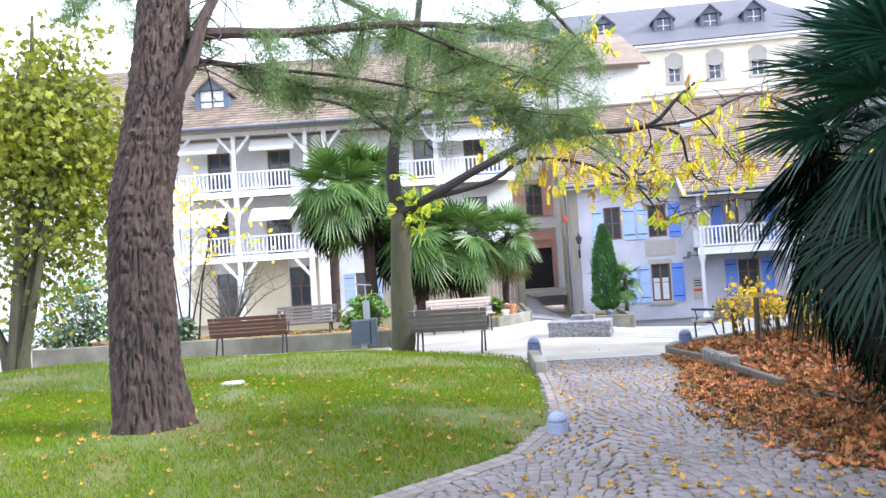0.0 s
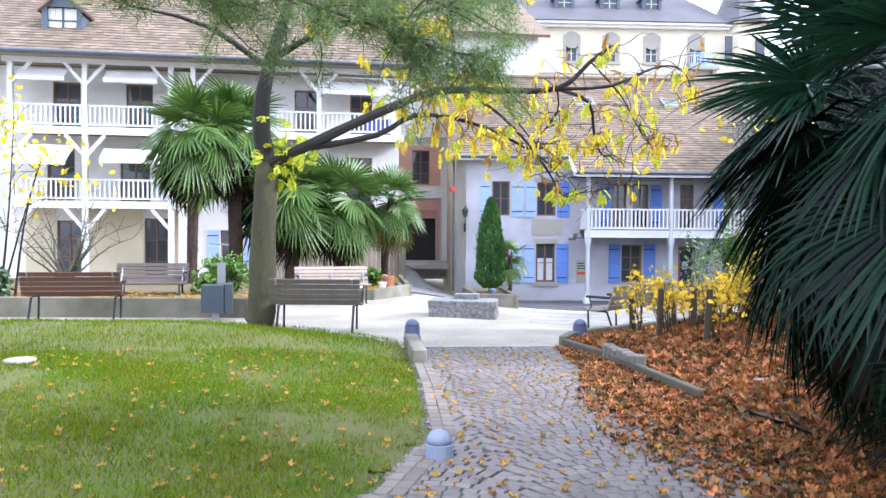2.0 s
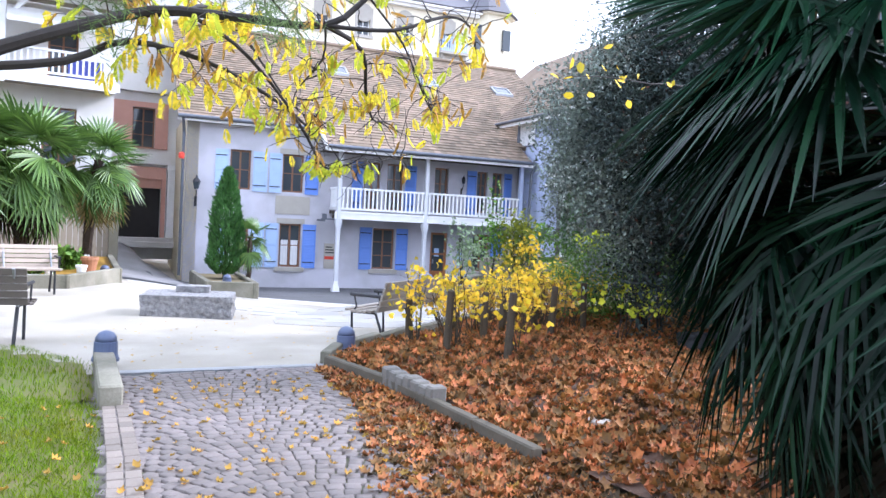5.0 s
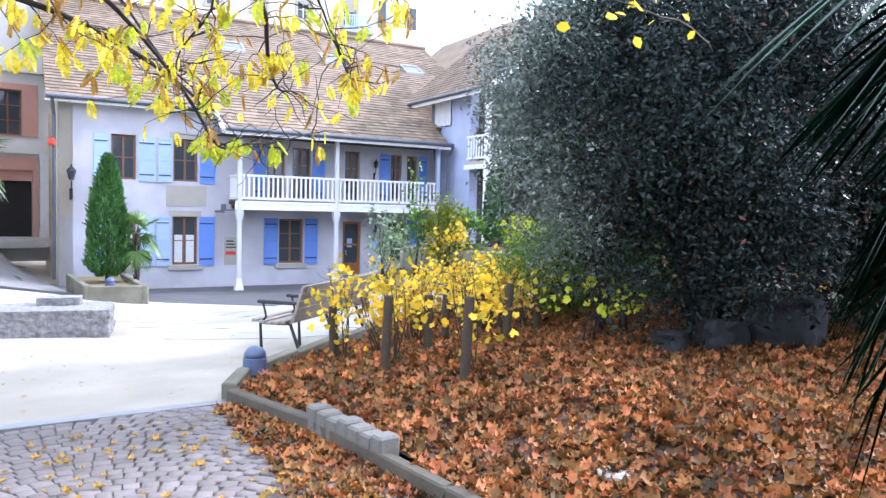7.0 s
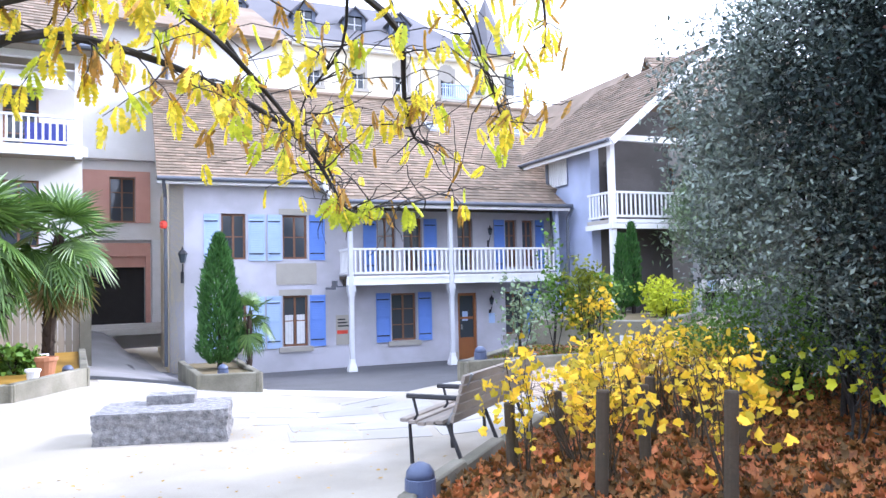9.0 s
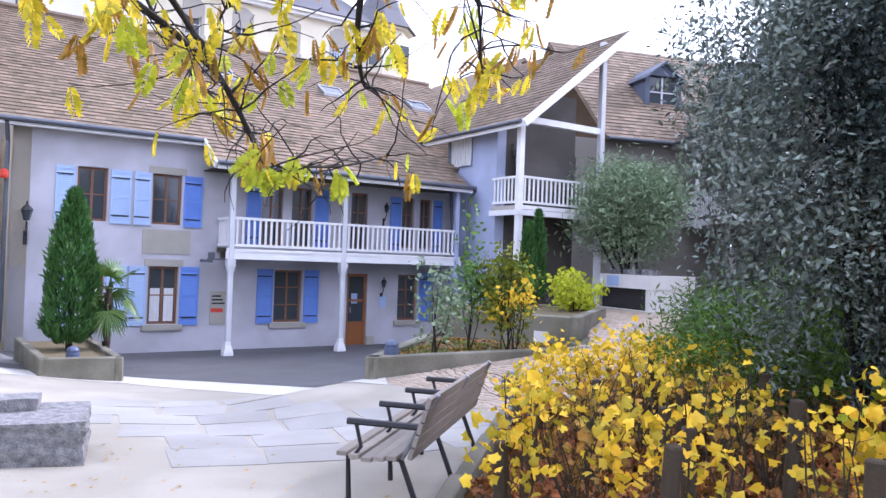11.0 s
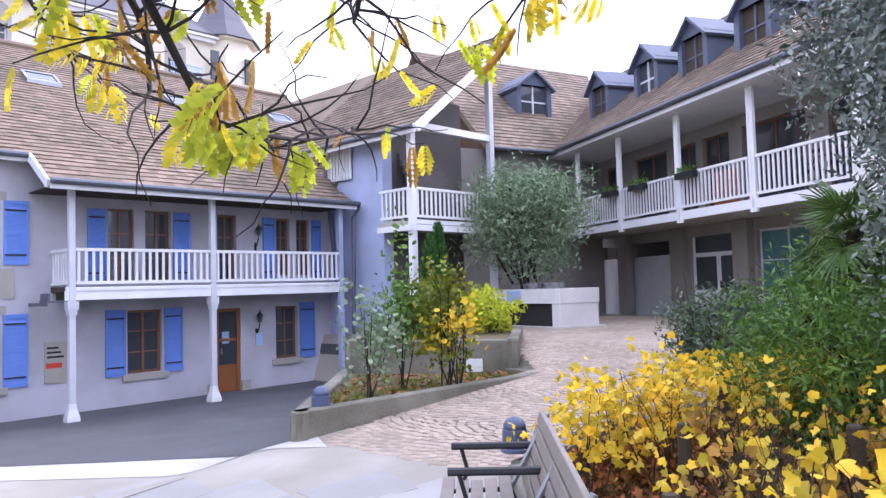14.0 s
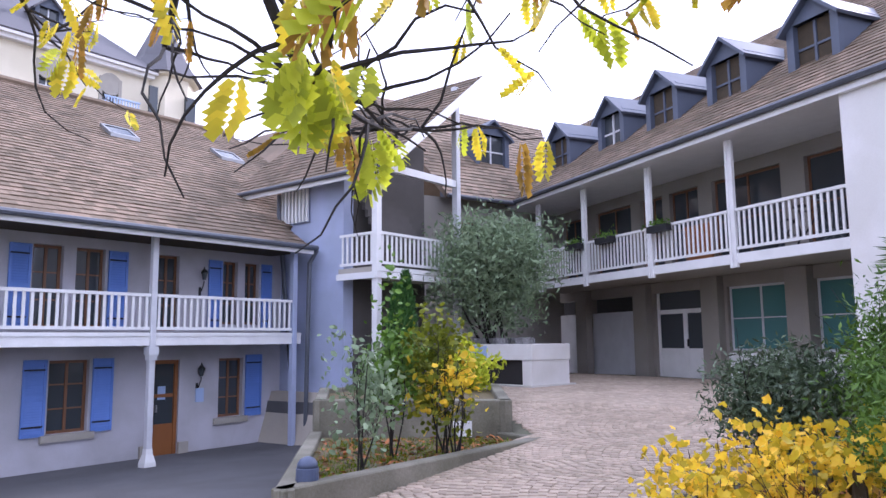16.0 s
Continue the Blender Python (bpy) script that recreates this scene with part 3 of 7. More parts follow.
for x0, x1 in ((2.49, 2.88), (3.6, 4.03), (4.08, 4.47), (5.25, 5.68), (7.15, 7.57), (8.43, 8.84), (12.0, 12.45)):
    shutter(house_a, x0, x1, -0.2, 1.2, M_SHUTP if x0 < 4.2 else M_SHUT)
for x0, x1 in ((6.8, 7.18), (8.65, 9.05), (10.95, 11.3), (12.4, 12.7)):
    shutter(house_a, x0, x1, 1.8, 3.34, M_SHUT)
part("stone_panel", Geo().box(4.35, 5.45, -0.025, 0.01, 1.5, 2.08), M_STONE, house_a, "blank sandstone panel under the window")
for x0, x1, z0, z1 in up_w[1:] + lo_w[1:2]:
    part("lintel", Geo().box(x0 - 0.1, x1 + 0.1, -0.018, 0.008, z1 + 0.005, z1 + 0.17), M_STONE, house_a)
dg = Geo().box(9.7, 9.78, 0.05, 0.14, -0.9, 1.13).box(10.24, 10.32, 0.05, 0.14, -0.9, 1.13).box(9.78, 10.24, 0.05, 0.14, 1.05, 1.13).box(9.78, 10.24, 0.08, 0.12, -0.88, -0.2).box(9.78, 10.24, 0.08, 0.12, 0.35, 0.42)
dr = part("door", dg, M_DOORW, house_a, "orange-brown glazed wooden door")
part("pane", Geo().box(9.78, 10.24, 0.095, 0.105, -0.2, 1.05), M_GLASS, dr)
part("handle", Geo().box(9.82, 9.85, 0.03, 0.08, 0.05, 0.2), M_STEEL, dr)
part("notice", Geo().box(9.88, 10.06, 0.088, 0.093, 0.3, 0.58), M_SHUTP, dr, "small blue notice on the glass")
for px in (10.32, 9.45):
    part("plinth_stone", Geo().box(px, px + 0.23, -0.06, 0.0, -0.9, -0.6), M_STONE, house_a)
part("notice", Geo().box(10.72, 10.92, -0.02, 0, 0.2, 0.5), M_SHUTP, house_a, "small pale blue wall notice")
nb = part("sign_board", Geo().box(5.98, 6.4, -0.03, 0, -0.2, 0.62), M_STONE, house_a, "weathered sign board with illegible lines")
part("red_line", Geo().box(6.0, 6.3, -0.036, -0.031, 0.1, 0.2), M_RED, nb)
for k in range(3):
    part("text_bar", Geo().box(6.02, 6.34 - 0.05 * k, -0.036, -0.031, 0.3 + 0.09 * k, 0.34 + 0.09 * k), M_IRON, nb)

# balcony
BY = -1.1
for i, x in enumerate((6.12, 9.02)):
    pst = part("post", Geo().box(x - 0.06, x + 0.06, BY - 0.06, BY + 0.06, -0.62, 3.7, b=0.01), M_GPAINT, house_a)
    part("post_base", Geo().lathe([(0.17, -0.95), (0.16, -0.75), (0.1, -0.6), (0.09, -0.5)], 4, pose(x, BY, 0, 0, 0, 45)), M_WPAINT, pst)
    part("corbel", Geo().box(x - 0.1, x + 0.1, BY - 0.1, BY + 0.1, 1.26, 1.42).box(x - 0.08, x + 0.08, BY - 0.08, BY + 0.08, 1.16, 1.26), M_GPAINT, pst)
part("post", Geo().box(12.44, 12.56, BY - 0.06, BY + 0.06, -0.9, 3.7), M_WING, house_a, "blue-grey end post at the stair wing")
# Deck and joists take the dark wood to paint the shade beneath.
part("deck", Geo().box(6.1, 12.7, BY + 0.03, 0, 1.6, 1.7), M_POST, house_a)
part("edge_beam", Geo().box(6.0, 12.7, BY - 0.03, BY + 0.03, 1.44, 1.62).box(6.0, 12.7, BY - 0.05, BY - 0.03, 1.62, 1.69), M_WPAINT, house_a)
for k in range(9):
    part("joist", Geo().box(6.2 + 0.78 * k, 6.32 + 0.78 * k, BY + 0.04, 0, 1.44, 1.6), M_POST, house_a)
railing(house_a, (6.18, BY), (8.96, BY), 1.74, 2.44, M_WPAINT, 0.135)
railing(house_a, (9.08, BY), (12.45, BY), 1.74, 2.44, M_WPAINT, 0.135)
railing(house_a, (6.12, BY + 0.06), (6.12, -0.02), 1.74, 2.44, M_WPAINT, 0.13)
part("side_tray", Geo().box(5.72, 6.06, BY + 0.1, BY + 0.55, 1.4, 1.44).box(5.74, 5.78, BY + 0.1, BY + 0.55, 1.44, 1.58).box(5.7, 5.74, BY + 0.12, 0, 1.34, 1.4), M_ZINC, house_a)
# roof: z = 4.52 + 0.62 * y
RK = 0.62


def ra(x, y, dz=0.0):
    return (x, y, 4.52 + RK * y + dz)


part("roof", roof_sheet([ra(1.35, -0.38), ra(15.9, -0.38), ra(15.9, 6.25), ra(1.35, 6.25)]), M_TILE, house_a, "brown flat-tiled roof with lichen")
part("porch_roof", roof_sheet([ra(5.62, -1.48), ra(12.75, -1.48), ra(12.75, -0.38), ra(5.62, -0.38)]), M_TILE, house_a, "brown tiles carried down over the balcony")
part("roof_tiles", tiles([ra(1.35, -0.4), ra(15.9, -0.4), ra(15.9, 6.25), ra(1.35, 6.25)], 0.2, 0.21, random.Random(5)), M_TILE, house_a, kind="stuff")
part("porch_tiles", tiles([ra(5.62, -1.5), ra(12.75, -1.5), ra(12.75, -0.4), ra(5.62, -0.4)], 0.2, 0.21, random.Random(6)), M_TILE, house_a, kind="stuff")
part("rear_roof", roof_sheet([ra(1.35, 6.25), ra(15.9, 6.25), (15.9, 10.5, 5.8), (1.35, 10.5, 5.8)]), M_TILE, house_a)
part("ridge", Geo().tube([ra(1.35, 6.25, 0.05), ra(15.9, 6.25, 0.05)], 0.1, 8), M_TILE, house_a)
part("fascia", Geo().box(1.35, 5.6, -0.4, -0.37, 4.13, 4.27).box(1.35, 5.6, -0.37, 0.0, 4.16, 4.18), M_WPAINT, house_a)
part("gutter", Geo().tube([(1.35, -0.46, 4.25), (5.6, -0.46, 4.25)], 0.06, 8), M_ZINC, house_a)
part("porch_fascia", Geo().box(5.62, 12.75, -1.5, -1.46, 3.5, 3.62).box(5.9, 12.7, BY - 0.06, BY + 0.06, 3.6, 3.74), M_WPAINT, house_a)
part("porch_gutter", Geo().tube([(5.62, -1.56, 3.64), (12.8, -1.56, 3.64)], 0.06, 8), M_ZINC, house_a)
gv = Geo()
beam_between(gv, (5.58, -0.42, 4.24), (5.58, -1.5, 3.58), 0.05, 0.16)
part("verge_board", gv, M_WPAINT, house_a)
# Dark soffit colour paints the porch ceiling's shade.
part("soffit", Geo().box(5.7, 12.7, -1.4, -0.02, 3.56, 3.58), M_POST, house_a)
part("downpipe", Geo().tube([(12.85, -1.5, 3.6), (12.75, -1.35, 3.3), (12.72, -1.3, -0.9)], 0.05, 8), M_ZINC, house_a)
part("downpipe", Geo().tube([(1.5, -0.42, 4.2), (1.55, -0.12, 3.8), (1.55, -0.1, -0.5)], 0.045, 8), M_ZINC, house_a)
for x in (7.1, 10.75, 14.05):
    y0, y1 = 3.55, 4.15
    f = Geo()
    for (a, b, c, d) in ((x - 0.4, x - 0.33, y0, y1), (x + 0.33, x + 0.4, y0, y1), (x - 0.4, x + 0.4, y0, y0 + 0.07), (x - 0.4, x + 0.4, y1 - 0.07, y1)):
        f.quad(ra(a, c, 0.12), ra(b, c, 0.12), ra(b, d, 0.12), ra(a, d, 0.12))
    for p, q in (((x - 0.4, y0), (x + 0.4, y0)), ((x + 0.4, y0), (x + 0.4, y1)), ((x + 0.4, y1), (x - 0.4, y1)), ((x - 0.4, y1), (x - 0.4, y0))):
        f.quad(ra(*p, 0.0), ra(*q, 0.0), ra(*q, 0.12), ra(*p, 0.12))
    sk = part("skylight", f, M_STEEL, house_a, "small roof skylight")
    part("pane", Geo().quad(ra(x - 0.33, y0 + 0.07, 0.1), ra(x + 0.33, y0 + 0.07, 0.1), ra(x + 0.33, y1 - 0.07, 0.1), ra(x - 0.33, y1 - 0.07, 0.1)), M_GLASS, sk)


def lantern(name, m, mat, label):
    ob = thing(name, m, label, "lantern")
    part("bracket", Geo().tube([(0, 0, -0.35), (0, -0.1, -0.32), (0, -0.22, -0.1), (0, -0.24, 0.0)], 0.018, 6).box(-0.04, 0.04, -0.02, 0, -0.5, -0.2), M_IRON, ob)
    part("glass", Geo().lathe([(0.06, 0.02), (0.11, 0.24)], 6, pose(0, -0.24, 0)), M_GLASS, ob)
    part("cap", Geo().lathe([(0.13, 0.24), (0.08, 0.32), (0.03, 0.36), (0.015, 0.44)], 6, pose(0, -0.24, 0)), M_IRON, ob)
    return ob


lantern("wall_lantern", MA @ pose(1.95, -0.02, 2.1), M_IRON, "black iron wall lantern on the house corner")
for x, zz in ((10.75, 2.85), (10.75, 0.75)):
    o = lantern("wall_lantern", MA @ pose(x, 0, zz), M_IRON, "small black wall lantern beside the door")
    o.scale = (0.7, 0.7, 0.7)

# ---- stair wing ----
MB = pose(24.35 * NX, 24.35 * NY, 0, 0, 0, -6)
wing = thing("house", MB, "rendered stair wing with open white balcony under a steep tiled roof", "house")
WX0, WX1, WD = 12.92, 15.8, 3.4
part("wall", wall_geo(0, 2.2, -1.2, 5.3, 0.3, []), M_WING, wing, "pale lime render tinted blue for its shade", m=pose(WX0 + 0.1, 3.35, 0, 0, 0, -90))
part("vent_wall", Geo().box(WX0 + 0.1, WX0 + 0.35, 2.3, 3.34, 4.3, 5.2), M_WING, wing)
gs = Geo()
for k in range(8):
    gs.box(WX0 - 0.0, WX0 + 0.05, 2.3 + 0.13 * k, 2.36 + 0.13 * k, 4.35, 5.15)
part("vent_slats", gs, M_WPAINT, wing)
part("back_wall", Geo().box(WX0 + 0.41, WX1 + 0.1, 1.15, 1.35, -1.2, 5.6).box(WX0 + 1.5, WX1 + 0.1, 1.15, 1.35, 5.6, 6.5), M_STAIRW, wing, "rear wall of the stair, darkened for its shade")
part("corner_wall", Geo().box(WX0 + 0.1, WX0 + 0.4, 1.14, 1.16, -1.2, 5.3), M_WING, wing)
for x, z1, mat in ((WX0, 5.42, M_WPAINT), (WX1, 7.9, M_GPAINT)):
    part("post", Geo().box(x - 0.08, x + 0.08, -0.08, 0.08, -0.5, z1, b=0.01), mat, wing)
part("top_rail", Geo().box(WX0 + 0.08, WX1 - 0.08, -0.06, 0.06, 5.28, 5.45), M_WPAINT, wing)
part("deck", Geo().box(WX0 - 0.05, WX1 - 0.08, -0.02, 1.15, 2.92, 3.1), M_STONE, wing)
part("edge_beam", Geo().box(WX0 - 0.1, WX1 - 0.08, -0.12, -0.04, 2.84, 2.98).box(WX0 - 0.12, WX0 - 0.05, -0.04, 1.15, 2.84, 2.98).box(WX0 - 0.1, WX1 - 0.08, -0.1, -0.04, 3.0, 3.1), M_WPAINT, wing)
railing(wing, (WX0 + 0.08, -0.03), (WX1 - 0.08, -0.03), 3.16, 3.88, M_WPAINT, 0.15)
railing(wing, (WX0, 0.08), (WX0, 1.14), 3.16, 3.88, M_WPAINT, 0.15)
# Flight and steps share the dark colour put in for shade.
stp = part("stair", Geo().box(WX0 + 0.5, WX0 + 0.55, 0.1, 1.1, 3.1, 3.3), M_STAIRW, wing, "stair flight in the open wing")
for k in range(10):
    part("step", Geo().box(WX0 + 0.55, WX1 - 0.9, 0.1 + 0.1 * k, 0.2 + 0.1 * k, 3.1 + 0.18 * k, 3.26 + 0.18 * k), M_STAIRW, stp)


def rb(x, y, dz=0.0):
    return (x, y, 5.52 + 0.8 * (x - WX0) + dz)


part("roof", roof_sheet([rb(WX0 - 0.35, -0.55), rb(WX0 - 0.35, 5.2), rb(WX1 + 0.55, 5.2), rb(WX1 + 0.55, -0.55)], 0.14), M_TILE, wing, "steep brown tiled monopitch roof")
part("roof_tiles", tiles([rb(WX0 - 0.37, -0.55), rb(WX0 - 0.37, 5.2), rb(WX1 + 0.55, 5.2), rb(WX1 + 0.55, -0.55)], 0.2, 0.21, random.Random(8)), M_TILE, wing, kind="stuff")
gb = Geo()
beam_between(gb, rb(WX0 - 0.36, -0.58, -0.1), rb(WX1 + 0.55, -0.58, -0.1), 0.04, 0.2)
beam_between(gb, rb(WX0 - 0.37, -0.56, -0.08), rb(WX0 - 0.37, 5.2, -0.08), 0.04, 0.2)
part("verge_board", gb, M_WPAINT, wing)
part("gutter", Geo().tube([rb(WX0 - 0.44, -0.5, 0.02), rb(WX0 - 0.44, 5.2, 0.02)], 0.055, 8), M_ZINC, wing)
part("downpipe", Geo().tube([(WX0 - 0.05, 3.3, 5.1), (WX0 - 0.06, 3.28, 4.6), (WX0 + 0.02, 2.6, -0.9)], 0.05, 8), M_ZINC, wing)

# ---- gallery building ----
CX, CY = 23.83, 22.88
CANG = math.degrees(math.atan2(-0.824, -0.566))
MC = pose(CX, CY, 0, 0, 0, CANG)
gallery = thing("house", MC, "long gallery building with white balustrade, tiled roof and dark dormers", "house")
# own frame: x along the gallery towards the viewer, y inwards
GL, GB = 12.2, 2.0
holes = [(-2.4, -0.75, 0.35, 2.75), (-0.4, 2.05, 0.35, 2.75), (2.9, 4.85, 0.35, 2.75), (5.7, 7.7, 1.15, 2.75), (8.3, 10.4, 1.15, 2.75)]
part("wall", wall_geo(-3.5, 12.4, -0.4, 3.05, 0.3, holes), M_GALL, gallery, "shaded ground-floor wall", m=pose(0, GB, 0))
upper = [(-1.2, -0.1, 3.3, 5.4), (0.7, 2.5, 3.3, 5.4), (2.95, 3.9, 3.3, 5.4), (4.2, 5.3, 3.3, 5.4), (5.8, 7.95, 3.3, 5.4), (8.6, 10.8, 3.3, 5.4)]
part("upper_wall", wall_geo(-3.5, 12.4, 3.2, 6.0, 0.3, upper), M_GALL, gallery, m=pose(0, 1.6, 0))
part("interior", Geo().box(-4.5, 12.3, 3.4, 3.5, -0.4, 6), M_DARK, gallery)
part("deck", Geo().box(-2.5, 12.4, 0.02, 2.3, 3.06, 3.2), M_STONE, gallery)
part("edge_beam", Geo().box(-2.5, 12.4, -0.08, 0.02, 3.03, 3.24), M_WPAINT, gallery)
GP = (-2.4, 0.0, 2.55, 5.4, 8.12, 11.12)
for i, x in enumerate(GP[:-1]):
    if x < 12:
        pst = part("post", Geo().box(x - 0.03, x + 0.03, -0.08, -0.04, 2.95, 5.75), M_WPAINT, gallery)
        for sx in (-0.1, 0.03):
            part("flange", Geo().box(x + sx, x + sx + 0.07, -0.1, -0.02, 2.95, 5.75, b=0.006), M_WPAINT, pst)
        railing(gallery, (x + 0.12, -0.06), (GP[i + 1] - 0.12, -0.06), 3.32, 4.2, M_WPAINT, 0.14)
for x in (-0.58, 2.47, 5.3, 8.0):
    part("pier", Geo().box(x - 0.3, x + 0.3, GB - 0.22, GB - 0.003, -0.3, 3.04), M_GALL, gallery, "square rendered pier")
for x0, x1, z0, z1 in upper:
    window(gallery, x0, x1, z0, z1, M_BROWN, 1.72, rows=2)
for x0, x1, z0, z1 in holes[3:]:
    window(gallery, x0, x1, z0, z1, M_GPAINT, GB + 0.1, rows=2, glass=M_TEAL)
    part("panel", Geo().box(x0, x1, GB - 0.03, GB - 0.003, -0.2, 1.1), M_WPAINT, gallery, "white panel under the window")
for x0, x1, z0, z1 in holes[:2]:
    part("garage_door", Geo().box(x0, x1, GB + 0.12, GB + 0.18, z0, z1 - 0.45), M_GPAINT, gallery, "plain grey garage door")
x0, x1, z0, z1 = holes[2]
fd = Geo().box(x0, x0 + 0.08, GB + 0.08, GB + 0.16, z0, z1).box(x1 - 0.08, x1, GB + 0.08, GB + 0.16, z0, z1).box(x0 + 0.08, x1 - 0.08, GB + 0.09, GB + 0.15, z1 - 0.6, z1 - 0.48).box(x0 + 0.08, x1 - 0.08, GB + 0.1, GB + 0.15, z0, z0 + 0.85).box(x0 + 1.05, x0 + 1.2, GB + 0.085, GB + 0.155, z0, z1 - 0.5)
sd = part("door", fd, M_WPAINT, gallery, "white half-glazed double door")
part("pane", Geo().box(x0 + 0.08, x1 - 0.08, GB + 0.12, GB + 0.13, z0 + 0.85, z1), M_GLASS, sd)
part("handle", Geo().box(x0 + 1.22, x0 + 1.25, GB + 0.04, GB + 0.09, z0 + 0.9, z0 + 1.1), M_IRON, sd)


def rc(x, y, dz=0.0):
    return (x, y, 5.95 + 0.78 * (y + 0.5) + dz)


part("roof", roof_sheet([rc(-2.8, -0.5), rc(14, -0.5), rc(14, 5.2), rc(-5.5, 5.2)], 0.14), M_TILE, gallery, "brown tiled roof with dormers")
part("roof_tiles", tiles([rc(-2.8, -0.52), rc(14, -0.52), rc(14, 5.2), rc(-5.5, 5.2)], 0.22, 0.22, random.Random(9)), M_TILE, gallery, kind="stuff")
part("rear_roof", roof_sheet([rc(-5.5, 5.2), rc(14, 5.2), (14, 10, 6), (-6, 10, 6)]), M_TILE, gallery)
part("back_wall", Geo().box(-5, 14, 9.5, 9.8, -0.5, 6.4), M_GALL, gallery)
part("fascia", Geo().box(-2.7, 12.6, -0.52, -0.48, 5.72, 5.84).box(-2.5, 12.5, -0.48, 1.7, 5.72, 5.74), M_WPAINT, gallery)
part("gutter", Geo().tube([(-2.8, -0.58, 5.9), (14, -0.58, 5.9)], 0.07, 8), M_ZINC, gallery)


def dormer(parent, m, w=1.25, label="dark zinc-clad gabled roof dormer", h=1.25, pane=None, cover=None):
    """Front at y = 0, running back into the roof."""
    g = Geo()
    a = w / 2
    g.box(-a, -a + 0.18, 0, 2.2, -0.6, h, m).box(a - 0.18, a, 0, 2.2, -0.6, h, m).box(-a + 0.18, a - 0.18, 0, 0.1, -0.6, 0.12, m)
    pk = h + 0.5
    for p in (((-a, 0.0, h), (a, 0.0, h), (0, 0.0, pk)), ((a, 2.2, h), (-a, 2.2, h), (0, 2.2, pk))):
        g.tri(*[m @ Vector(q) for q in p])
    ob = part("dormer", g, M_DORMER, parent, label)
    r = Geo()
    for s in (-1, 1):
        c = [(s * (a + 0.14), -0.16, h - 0.14), (s * (a + 0.14), 2.6, h - 0.14), (0, 2.6, pk + 0.05), (0, -0.16, pk + 0.05)]
        k = roof_sheet([m @ Vector(q) for q in c], 0.07)
        o = len(r.v)
        r.v += k.v
        r.f += [tuple(o + i for i in f) for f in k.f]
    part("dormer_roof", r, cover or M_DORMER, ob)
    part("pane", Geo().box(-a + 0.18, a - 0.18, 0.14, 0.16, 0.1, h, m), pane or M_BROWN, ob)
    part("crossbar", Geo().box(-0.03, 0.03, 0.1, 0.14, 0.1, h, m).box(-a + 0.18, a - 0.18, 0.11, 0.135, h * 0.55, h * 0.55 + 0.05, m), M_GPAINT if pane is M_GLASS else M_DORMER, ob)
    return ob


for i, x in enumerate((-0.1, 2.7, 4.95, 7.25, 9.65)):
    dormer(gallery, pose(x, 0.85, 6.75), 1.25, pane=M_GLASS if i == 1 else M_POST)
# end block
part("end_wall", Geo().box(11.15, 15.5, -0.42, 9.6, -0.4, 5.72), M_WHITE, gallery, "white rendered end block")

# ---- corner building ----
MD = pose(17.4, 27.0, 0, 0, 0, -23)
corner = thing("house", MD, "corner building with tiled roof and one blue-grey dormer", "house")
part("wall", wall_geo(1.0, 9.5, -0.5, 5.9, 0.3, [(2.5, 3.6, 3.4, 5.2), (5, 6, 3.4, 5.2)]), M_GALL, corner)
window(corner, 2.5, 3.6, 3.4, 5.2, M_BROWN)
window(corner, 5, 6, 3.4, 5.2, M_BROWN)


def rd(x, y, dz=0.0):
    return (x, y, 5.9 + 0.9 * (y + 0.5) + dz)


part("roof", roof_sheet([rd(4.5, -0.5), rd(9.5, -0.5), rd(13, 4.6), rd(4.5, 4.6)], 0.14), M_TILE, corner, "brown tiled roof")
part("roof_tiles", tiles([rd(4.5, -0.52), rd(9.5, -0.52), rd(13, 4.6), rd(4.5, 4.6)], 0.24, 0.24, random.Random(11)), M_TILE, corner, kind="stuff")
part("rear_roof", roof_sheet([rd(4.5, 4.6), rd(13, 4.6), (13, 9, 6), (4.5, 9, 6)]), M_TILE, corner)
part("gutter", Geo().tube([rd(4.5, -0.55), rd(9.5, -0.55)], 0.07, 8), M_ZINC, corner)
dormer(corner, pose(7.7, 1.3, 7.3), 1.5, "blue-grey dormer with a glazed casement", 1.35, M_GLASS)

# ---- cream town house behind ----
MT = pose(44 * NX, 44 * NY, 0, 0, 0, -6)
cream = thing("apartment_building", MT, "tall cream town house with arched windows, slate mansard and corner turret", "building")
tops, low = [], []
for x in (-8.4, -6.0, -3.6, -1.2, 1.6, 4.0, 6.5, 9.3, 11.6, 14.0, 16.6):
    tops.append((x - 0.36, x + 0.36, 11.55, 13.05))
    low.append((x - 0.36, x + 0.36, 7.6, 9.4))
part("wall", wall_geo(-10, 18.4, -1, 13.9, 0.4, tops + low), M_CREAM, cream)
for h in tops + low:
    w = window(cream, *h, M_WPAINT, 0.15, rows=3)
    part("surround", Geo().box(h[0] - 0.14, h[0], -0.05, 0.02, h[2], h[3]).box(h[1], h[1] + 0.14, -0.05, 0.02, h[2], h[3]).box(h[0] - 0.2, h[1] + 0.2, -0.09, 0.02, h[2] - 0.16, h[2]).lathe([(0.5, -0.04), (0.5, 0.04)], 16, pose((h[0] + h[1]) / 2, 0, h[3] - 0.28, 90)), M_STONE, w)
part("cornice", Geo().box(-10.3, 18.6, -0.45, 0, 13.62, 13.8).box(-10.2, 18.5, -0.3, 0, 13.45, 13.62), M_WHITE, cream)
part("string_course", Geo().box(-10.1, 18.5, -0.12, 0, 10.85, 11.08).box(-10.1, 18.5, -0.08, 0, 10.4, 10.5), M_WHITE, cream)
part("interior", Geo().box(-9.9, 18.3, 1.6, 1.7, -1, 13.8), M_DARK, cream)
